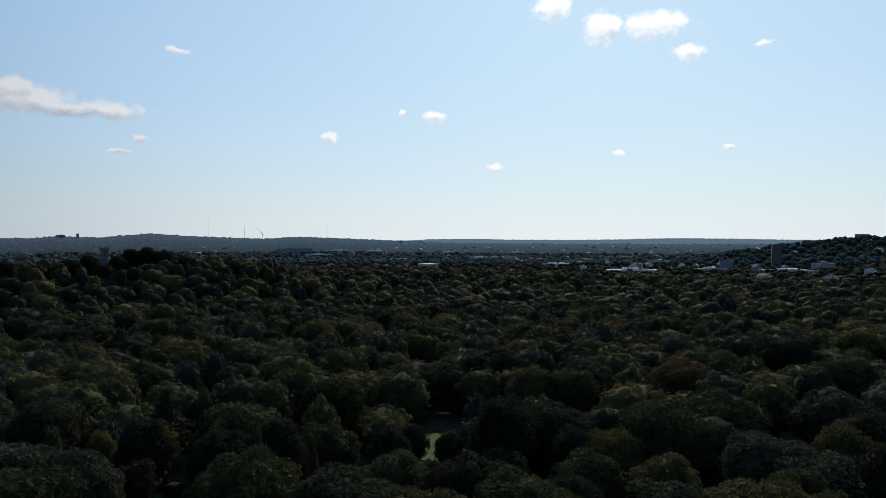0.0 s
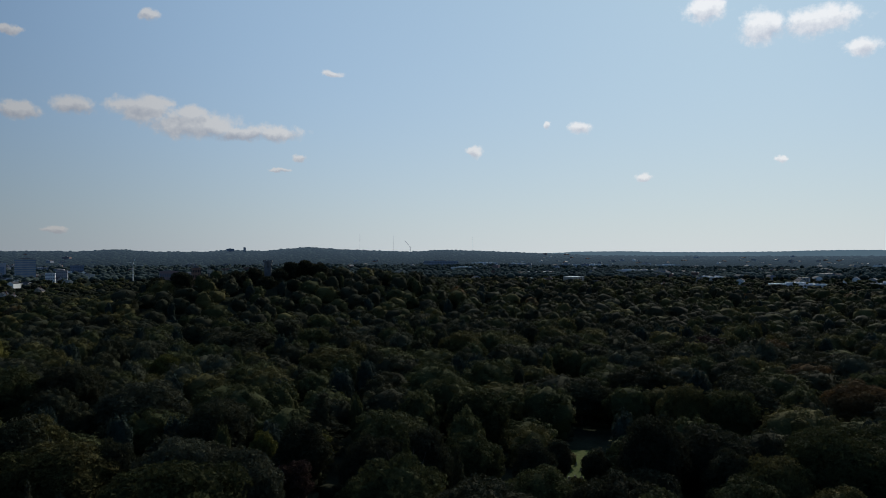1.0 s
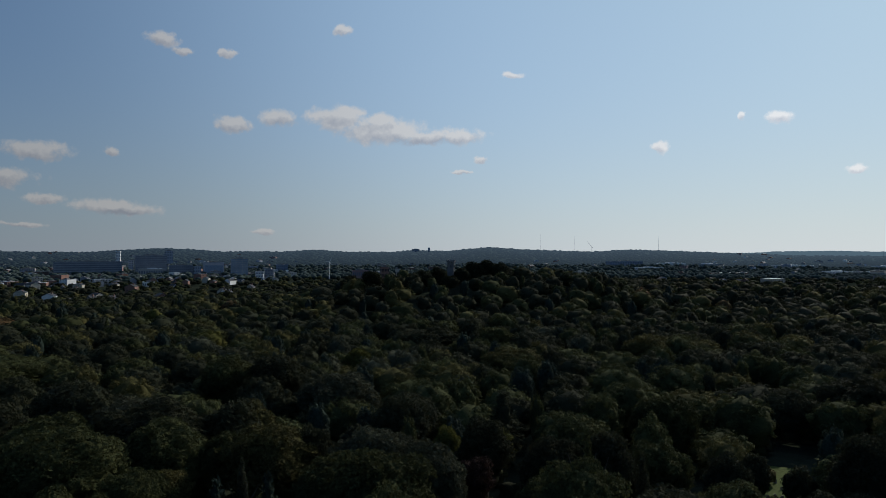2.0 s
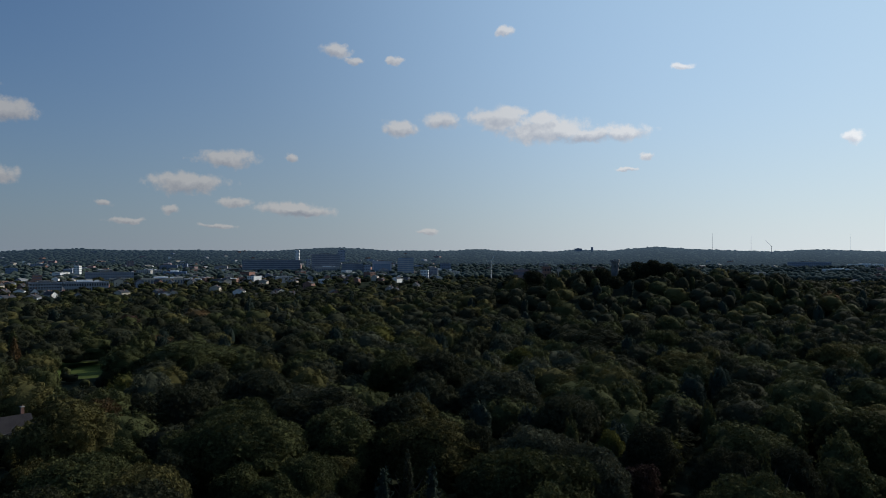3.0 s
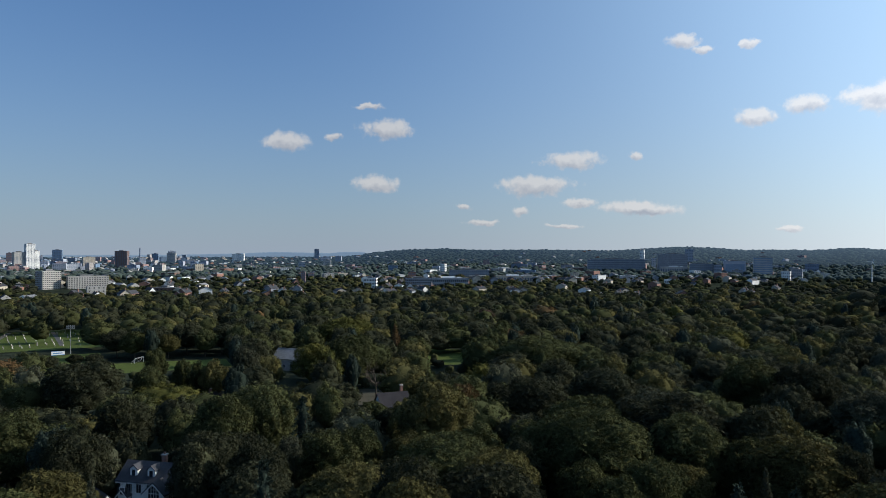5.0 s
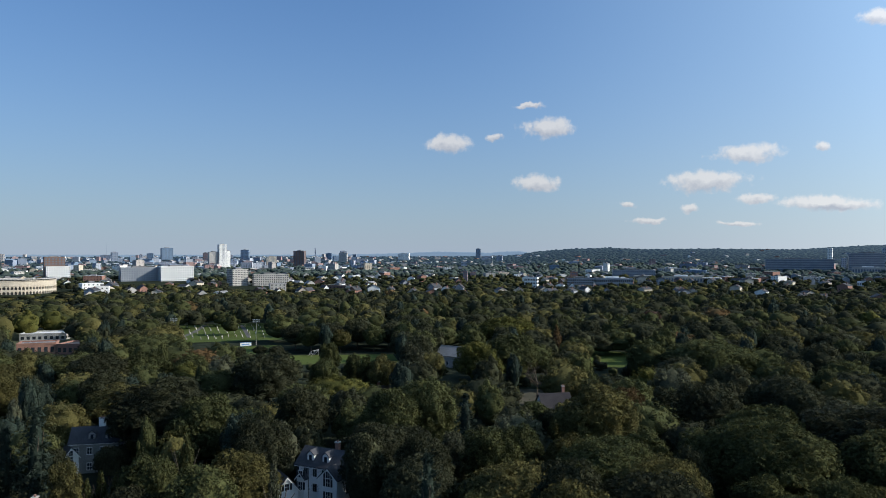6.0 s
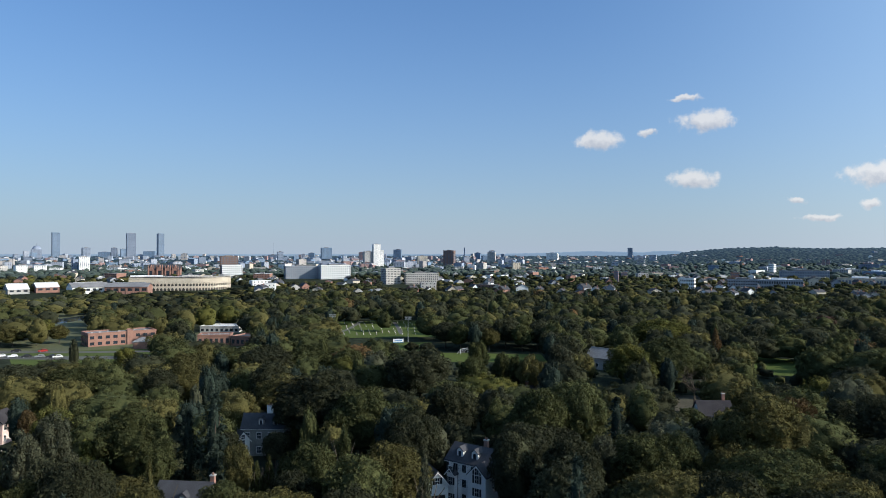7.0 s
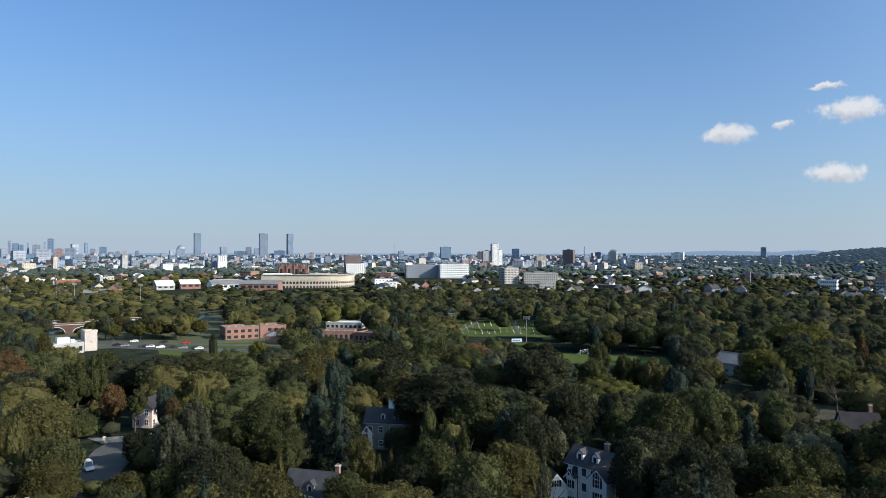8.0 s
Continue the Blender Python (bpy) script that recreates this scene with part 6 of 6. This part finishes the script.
def bridge():
    """Two flat arches of dark brick with pale rims, a parapet on each side, and the long wall of the approach."""
    top = new("bridge")
    top.matrix_world = stand(127.0, 488, 3)
    tagged(top, "dark brick bridge with two flat arches over the river", "bridge")
    deep, z1, spans = 20.0, 5.4, ((-15.0, -4.2), (0.2, 14.8))
    x = -19.0
    for x0, x1 in spans + ((18.5, 18.5),):
        part("pier", boxes((x, x0, 0, deep, -2, z1)), DARKBRICK, top)
        x = x1
    for x0, x1 in spans:
        mid, half = (x0 + x1) / 2, (x1 - x0) / 2
        curve = [(mid - half * math.cos(math.pi * k / 12), 0.6 + 3.6 * math.sin(math.pi * k / 12)) for k in range(13)]
        bm = bmesh.new()
        prism(bm, curve + [(x1, z1), (x0, z1)], 0, deep)
        bmesh.ops.recalc_face_normals(bm, faces=bm.faces[:])
        spandrel = part("arch", bm, DARKBRICK, top)
        bm = bmesh.new()
        outer = [(mid + (px - mid) * 1.05, pz + 0.38) for px, pz in curve]
        prism(bm, curve + outer[::-1], -0.12, 0.3)
        bmesh.ops.recalc_face_normals(bm, faces=bm.faces[:])
        part("arch_rim", bm, CONCRETE, spandrel, "pale stone rim")
    part("deck", boxes((-31, 52, -0.2, deep + 0.2, z1, z1 + 0.35)), CONCRETE, top)
    part("approach_wall", boxes((18.6, 52, 0.1, deep - 0.1, -1.5, z1)), DARKBRICK, top)
    part("approach_wall", boxes((-31, -19.1, 0.1, deep - 0.1, -1.5, z1)), DARKBRICK, top)
    for y in (-0.2, deep - 0.1):
        wall = part("parapet", boxes((-31, 52, y, y + 0.3, z1 + 0.35, z1 + 1.2)), DARKBRICK, top)
        part("coping", boxes((-31, 52, y - 0.06, y + 0.36, z1 + 1.2, z1 + 1.34)), CONCRETE, wall)


bridge()


# dark copy of the concrete: shade inside the arches put into the colour
RECESS = material("shaded_concrete", (0.09, 0.085, 0.08), rough=0.9, scale=0.1, fine=2.0)


def stadium():
    """The horseshoe of pale concrete with two storeys of arches and a colonnade on its rim."""
    top = new("stadium")
    top.matrix_world = stand(112.3, 1005, 0)
    tagged(top, "old concrete stadium with rows of arches round its outer wall", "stadium")
    pts = []
    # outer wall seen from outside: a long side, then the round end, then back
    R = 52.0
    for k in range(0, 17):
        pts.append((-29.8 + k * 4.6, -0.12 * (-29.8 + k * 4.6) + 6))
    cx, cy = pts[-1][0], pts[-1][1]
    ux, uy = 0.9929, -0.1191
    nx, ny = 0.1191, 0.9929
    for k in range(1, 30):
        a = math.pi * k / 40
        pts.append((cx + R * (math.sin(a) * ux + (1 - math.cos(a)) * nx), cy + R * (math.sin(a) * uy + (1 - math.cos(a)) * ny)))
    H = 16.0
    V, F = [], []
    def quadbox(p, q, z0, z1, out0, out1):
        (ax, ay), (bx, by) = p, q
        tx, ty = bx - ax, by - ay
        l = math.hypot(tx, ty)
        ox, oy = ty / l, -tx / l
        n = len(V)
        for (x, y) in (p, q):
            for o in (out0, out1):
                for z in (z0, z1):
                    V.append((x + ox * o, y + oy * o, z))
        for f in ((0, 1, 3, 2), (4, 6, 7, 5), (2, 3, 7, 6), (0, 4, 5, 1), (1, 5, 7, 3), (0, 2, 6, 4)):
            F.append([n + i for i in f])
    def between(p, q, a, b):
        return (p[0] + (q[0] - p[0]) * a, p[1] + (q[1] - p[1]) * a), (p[0] + (q[0] - p[0]) * b, p[1] + (q[1] - p[1]) * b)
    def flush(name, mat, label=""):
        ob = mesh_object(name, list(V), [list(f) for f in F], mat, parent=top)
        if label:
            ob["label"] = label
        V.clear()
        F.clear()
        return ob
    segs = list(zip(pts[:-1], pts[1:]))
    for p, q in segs:
        quadbox(p, q, -3, H - 1, -6.0, -1.6)
    flush("inner_wall", RECESS, "inner wall coloured dark as shade behind the arches")
    for p, q in segs:
        quadbox(*between(p, q, 0.0, 0.28), -3, 10.4, -1.5, 0.0)
        for z in (2.6, 8.4):
            quadbox(*between(p, q, 0.28, 0.46), z, z + 2.0, -1.5, -0.05)
            quadbox(*between(p, q, 0.82, 1.0), z, z + 2.0, -1.5, -0.05)
            quadbox(*between(p, q, 0.46, 0.82), z + 0.9, z + 2.0, -1.5, -0.05)
        quadbox(*between(p, q, 0.28, 1.0), 4.6, 5.8, -1.5, -0.05)
    flush("arcade", TAN, "pale arches in two storeys")
    for p, q in segs:
        quadbox(p, q, 10.4, 10.9, -1.6, 0.4)
        quadbox(p, q, 10.9, H, -1.5, -0.1)
        quadbox(*between(p, q, 0.5, 0.62), 13.0, 13.7, -0.1, 0.02)
        quadbox(p, q, H, H + 0.7, -1.6, 0.6)
    flush("cornice", TAN)
    for p, q in segs:
        quadbox(p, q, H + 0.7, H + 2.2, -7.0, -6.2)
        quadbox(*between(p, q, 0.3, 0.5), H + 0.7, H + 2.2, -1.4, -0.6)
    tagged(flush("colonnade", CONCRETE), kind="stuff")
    for p, q in segs:
        quadbox(p, q, H + 2.2, H + 2.8, -8.0, 0.2)
    flush("colonnade_roof", CONCRETE)
    for i in range(8):
        for p, q in segs:
            quadbox(p, q, H - 1.5 - i * 2.2, H - 0.9 - i * 2.2, -12 - i * 3.6, -8.4 - i * 3.6)
    flush("seat_tiers", CONCRETE)
    bm = boxes((-28, 12, 16, 22, H + 0.7, H + 4.2))
    part("press_box", bm, ROOFWHITE, top)


stadium()
REDROOF = material("red_tile_roof", (0.28, 0.105, 0.075), rough=0.9, scale=0.3, fine=4.0)


def hall(az, d, turn, w, l, eave, rise, wall, roof, label):
    """A large plain hall under a low gable, with buttresses and a band of high windows."""
    top = new("sports_hall")
    top.matrix_world = stand(az, d, turn)
    tagged(top, label, "hall", "halls by the stadium")
    bm = bmesh.new()
    gable_body(bm, w, l, eave, rise)
    part("wall", bm, wall, top)
    part("roof", roof_slabs(w, l, eave, rise, 0.8, 0.4), roof, top)
    n = max(3, int(w / 7))
    for i in range(n + 1):
        x = -w / 2 + w * i / n
        part("buttress", boxes((x - 0.4, x + 0.4, -l / 2 - 0.5, -l / 2 + 0.1, -1, eave - 0.8)), wall, top)
    for i in range(n):
        x = -w / 2 + w * (i + 0.5) / n
        part("window_bay", boxes((x - w / n * 0.3, x + w / n * 0.3, -l / 2 - 0.06, -l / 2 + 0.1, eave * 0.45, eave * 0.8)), PANE, top)
    part("ridge_vent", boxes((-w * 0.4, w * 0.4, -0.6, 0.6, eave + rise + 0.3, eave + rise + 1.1)), PALEMETAL, top)


hall(121.0, 1010, 12, 22, 26, 6, 6, CONCRETE, ROOFWHITE, "white vaulted sports hall with a bright roof")
hall(119.25, 1030, 12, 25, 26, 7, 5, BRICK, ROOFWHITE, "brick sports hall with a white roof")
hall(113.9, 955, -12, 48, 30, 9, 4, BRICK, ROOFGREY, "brick sports hall with a grey roof")
hall(116.6, 985, 15, 42, 30, 8, 5, WHITE, ROOFGREY, "white-walled sports hall with a grey roof")
hall(127.3, 1150, 8, 30, 14, 4, 5, TAN, REDROOF, "boathouse with a steep red tile roof")
hall(125.2, 890, -6, 34, 14, 4, 3, BRICK, ROOFGREY, "brick clubhouse with a grey-blue roof")
building("school", 107.6, 468, 24, 16, 3.4, -14, CONCRETE, "pale flat-roofed school wing with a white roof", "school", 1, 8, roof=ROOFWHITE, plant_room=False)
wing = building("school", 108.0, 404, 17, 12, 5.0, -8, BRICK, "low brick school wing with a grey roof and vents", "school", 1, 6, plant_room=False)
for i in range(5):
    part("roof_vent", boxes((-7 + i * 3, -6.1 + i * 3, 3 + i % 2 * 3, 4 + i % 2 * 3, 4.9, 5.7)), PALEMETAL, wing)
building("school", 105.9, 398, 14, 14, 4.4, -30, BRICK, "low brick hall under a dark grey roof", "school", 1, 5, roof=SLATE, plant_room=False)
building("water_works", 127.4, 392, 16, 10, 4.5, 15, CONCRETE, "low white building among trees", "building", 1, 5, roof=ROOFWHITE)
building("gatehouse", 125.83, 400, 6, 6, 9.5, 20, BEIGE, "windowless beige stucco block among trees", "building", 1, 1, win=(0.05, 0.05), plant_room=False)


# ---------------------------------------------------------------- single trees that stand out
# gardens beside the houses
tree(92.1, 230, 20, 11.7, "round", "dark")
tree(99.5, 179, 22, 13.3, "broad", "dark")
tree(96.8, 168, 19, 8.0, "round", "green")
tree(92.8, 149, 18, 6.6, "round", "dark")
tree(108.0, 151, 22, 5.5, "pine", "pine")
tree(113.7, 162, 18, 7.7, "round", "green")
tree(116.4, 162, 12, 2.6, "tall", "yellow")
tree(101.7, 178, 12.5, 2.6, "cone", "olive")
tree(104.8, 146, 9, 1.8, "cone", "green")
tree(103.9, 147, 10, 1.9, "cone", "green")
tree(103.0, 148, 8, 1.8, "cone", "green")
tree(106.3, 145, 13, 3.5, "open", "olive")
tree(96.8, 123, 16, 6.9, "round", "green")
tree(84.6, 133, 17, 5.4, "tall", "dark")
tree(82.5, 162, 20, 7.7, "round", "green")
tree(79.6, 169, 20, 7.4, "round", "green")
tree(76.7, 160, 19, 5.1, "pine", "pine")
tree(72.7, 149, 15, 5.4, "round", "green")
tree(75.8, 254, 19, 9.1, "open", "yellow")
tree(73.0, 273, 20, 11.3, "round", "green")
tree(73.5, 364, 20, 14.3, "broad", "yellow")
tree(69.5, 331, 18, 4.2, "cone", "rust")
tree(87.5, 277, 16, 4.9, "open", "green")
tree(85.6, 252, 15, 4.0, "open", "green")
tree(84.5, 245, 15, 3.9, "open", "green")
tree(81.0, 265, 17, 6.3, "tall", "grey")
tree(83.1, 240, 16, 5.7, "open", "olive")
tree(106.3, 283, 15, 10.0, "round", "green")
tree(109.8, 269, 15, 8.5, "round", "olive")
tree(100.9, 273, 16, 8.6, "round", "green")
tree(97.7, 264, 15, 7.3, "round", "green")
tree(121.4, 250, 16, 8.9, "round", "dark")
tree(117.4, 242, 16, 8.6, "round", "green")
tree(130.7, 279, 15, 6.6, "tall", "rust")
tree(126.7, 240, 16, 5.7, "open", "green")
tree(125.6, 242, 17, 3.9, "open", "green")
tree(111.5, 232, 15, 7.3, "tall", "dark")
tree(103.6, 226, 17, 8.0, "round", "dark")
tree(107.2, 168, 10, 4.1, "round", "dark")
tree(112.4, 130, 12, 2.7, "round", "dark")
tree(109.8, 154, 18, 4.4, "pine", "pine")
tree(89.7, 176, 18, 8.4, "tall", "dark")
tree(88.0, 243, 15, 5.8, "round", "green")
tree(116.6, 147, 12, 4.7, "round", "green")
tree(126.6, 203, 11, 4.3, "broad", "green")
tree(128.0, 159, 14, 5.6, "round", "green")
tree(128.9, 188, 17, 6.4, "round", "olive")
tree(131.0, 180, 15, 5.6, "round", "olive")
tree(122.9, 211, 12, 3.2, "open", "green", low=0.4)
tree(124.4, 222, 13, 4.2, "round", "rust")
tree(122.6, 186, 5.5, 3.0, "round", "dark", low=0.02)
tree(121.6, 182, 6, 3.4, "round", "dark", low=0.02)
tree(123.2, 139, 11.5, 5.9, "broad", "olive")
tree(120.8, 154, 16, 4.2, "open", "grey")
tree(118.8, 156, 19, 4.9, "open", "grey")
tree(120.3, 205, 11, 2.6, "round", "rust")
tree(114.1, 296, 14, 5.5, "open", "yellow")
tree(110.7, 298, 16, 9.5, "round", "green")
tree(110.2, 241, 15, 7.2, "round", "olive")
tree(101.8, 207, 17, 10.8, "broad", "olive")
tree(104.2, 267, 17, 10.5, "round", "dark")
tree(131.1, 311, 14, 4.4, "round", "rust")
tree(128.8, 326, 17, 3.6, "tall", "olive")
tree(124.9, 450, 14, 5.2, "round", "grey")
tree(122.6, 436, 10, 6.5, "open", "yellow")
tree(121.2, 438, 10.5, 7.5, "open", "olive")
tree(119.8, 440, 10.5, 7.0, "open", "olive")
tree(120.6, 265, 15, 8.3, "round", "dark")
tree(124.9, 274, 15, 8.1, "round", "green")
tree(121.9, 278, 12, 4.7, "round", "olive")
# round the lookout on the mound
tree(26.3, 582, 17, 8.0, "round", "dark")
tree(27.4, 572, 17, 8.5, "broad", "dark")
tree(24.3, 578, 17, 7.5, "broad", "dark")
tree(23.4, 590, 19, 9.0, "round", "dark")
tree(22.4, 596, 20, 8.5, "round", "dark")
tree(21.3, 592, 19, 8.5, "broad", "dark")
tree(25.3, 556, 16, 7.5, "broad", "dark")
tree(33.2, 575, 18, 9.5, "broad", "dark")
tree(31.4, 570, 18, 9.5, "round", "dark")
# behind the white house
tree(66.3, 159, 22, 9.4, "round", "olive")
tree(57.4, 145, 17, 9.2, "round", "green")
tree(64.1, 179, 18, 6.4, "round", "rust")
tree(58.2, 286, 20, 16.8, "broad", "green")
tree(54.4, 164, 19, 9.8, "round", "green")
tree(61.2, 184, 17, 6.6, "round", "dark")
tree(77.5, 146, 14, 4.7, "round", "grey")
# park, middle
tree(53.9, 143, 22, 12.4, "broad", "green")
tree(47.7, 165, 21, 12.4, "broad", "dark")
tree(58.6, 186, 19, 9.5, "round", "dark")
tree(52.7, 200, 19, 11.0, "round", "dark")
tree(47.1, 139, 12, 5.1, "round", "olive")
tree(42.6, 230, 20, 10.0, "round", "green")
tree(38.9, 227, 20, 9.8, "round", "dark")
tree(33.8, 198, 20, 11.7, "broad", "grey")
tree(41.2, 168, 18, 6.7, "round", "olive")
tree(39.2, 143, 18, 10.2, "round", "olive")
tree(31.5, 137, 18, 8.2, "round", "grey")
tree(32.5, 263, 17, 6.2, "round", "yellow")
tree(59.1, 136, 15, 4.9, "tall", "dark")
tree(49.7, 126, 16, 5.6, "round", "green")
tree(67.6, 120, 14, 5.4, "round", "grey")
tree(28.5, 178, 16, 7.8, "round", "dark")
tree(36.1, 142, 17, 5.1, "round", "dark")
# park, towards the mound
tree(25.6, 153, 14, 3.2, "round", "yellow")
tree(23.4, 135, 12, 5.0, "open", "red")
tree(17.1, 123, 13, 6.5, "round", "green")
tree(9.0, 175, 18, 8.3, "round", "green")
tree(13.0, 134, 18, 7.0, "tall", "dark")
tree(0.6, 214, 15, 9.0, "broad", "dark")
tree(-7.1, 186, 18, 7.4, "round", "olive")
tree(-10.3, 186, 18, 7.4, "round", "green")
tree(-8.9, 151, 18, 9.0, "broad", "dark")
tree(20.2, 266, 18, 12.5, "broad", "olive")
tree(21.6, 329, 18, 9.1, "round", "green")
tree(29.1, 167, 18, 7.3, "round", "dark")
tree(21.1, 170, 18, 8.2, "pine", "dark")
tree(39.2, 142, 18, 9.6, "round", "olive")
tree(48.8, 184, 19, 10.2, "broad", "grey")
tree(47.1, 151, 18, 9.0, "round", "green")
tree(42.0, 165, 18, 7.9, "round", "dark")
tree(48.1, 136, 13, 5.5, "round", "green")
tree(4.3, 137, 14, 5.5, "tall", "dark")
tree(-4.1, 130, 13, 6.8, "round", "dark")
# park, towards the sun
tree(-18.5, 217, 18, 9.4, "broad", "rust")
tree(-21.1, 171, 18, 10.1, "broad", "green")
tree(-28.9, 179, 18, 10.6, "broad", "dark")
tree(-30.8, 163, 17, 7.8, "round", "dark")
tree(-24.0, 140, 16, 8.9, "round", "grey")
tree(-27.5, 137, 16, 10.4, "broad", "grey")
tree(-17.3, 127, 14, 6.2, "round", "olive")
tree(-29.6, 228, 18, 9.9, "round", "green")
tree(-30.2, 303, 18, 10.7, "round", "yellow")
tree(10.0, 311, 18, 9.8, "broad", "olive")
tree(-4.4, 227, 18, 11.6, "broad", "dark")
tree(-11.1, 199, 18, 9.4, "round", "dark")
tree(29.7, 137, 17, 8.2, "round", "grey")
tree(-25.3, 262, 19, 11.3, "round", "dark")
tree(26.6, 336, 18, 15.8, "broad", "dark")
tree(71.0, 252, 11, 7, "bare", "dark")

# round the cemetery gap
tree(-0.5, 151, 10, 3.4, "round", "dark")
tree(2.4, 153, 11, 3.6, "tall", "dark")
tree(0.9, 141, 7, 2.6, "open", "olive")
# low bushes before the field's sign
for a, d, h in ((91.6, 356, 5.5), (92.8, 360, 5), (94.4, 352, 6), (95.8, 350, 6.5), (97.0, 345, 6)):
    tree(a, d, h, 4.2, "round", "dark", low=0.02)
# belt behind the sports field
for i, (a, d, h, r, c) in enumerate(((82.8, 372, 15, 7, "dark"), (84.0, 366, 14, 6.5, "green"), (85.3, 376, 16, 8, "dark"), (86.6, 364, 13, 6, "olive"), (87.7, 372, 15, 7.5, "dark"), (88.9, 366, 14, 6.5, "green"), (90.1, 376, 15, 7.5, "dark"))):
    tree(a, d, h, r, "round" if i % 3 else "broad", c)
# pale trees along the parkway and the river
for i, (a, d, h, r) in enumerate(((118.4, 446, 10, 6), (119.1, 468, 11, 6.5), (122.0, 462, 11, 6.5), (123.2, 452, 10, 6), (123.9, 470, 12, 6.5), (124.4, 440, 9, 5), (125.6, 455, 11, 5.5), (128.9, 460, 12, 7), (130.2, 440, 13, 7), (126.2, 436, 8, 4))):
    tree(a, d, h, r, "open" if i % 2 else "round", ("olive", "yellow", "olive", "grey")[i % 4])
# by the turning place
tree(122.5, 180, 9, 4.0, "round", "dark", low=0.05)
tree(107.5, 128, 11, 4.6, "round", "green")
# trees before the grey house
tree(103.4, 170, 9, 3.4, "round", "dark")
tree(102.8, 172, 8, 3.0, "round", "dark")
# low trees before the dark-roofed house
tree(71.2, 201, 9, 4.5, "round", "green")
tree(69.9, 197, 8, 4.0, "round", "dark")
tree(68.6, 202, 9, 4.5, "round", "green")
far_city()
plant()
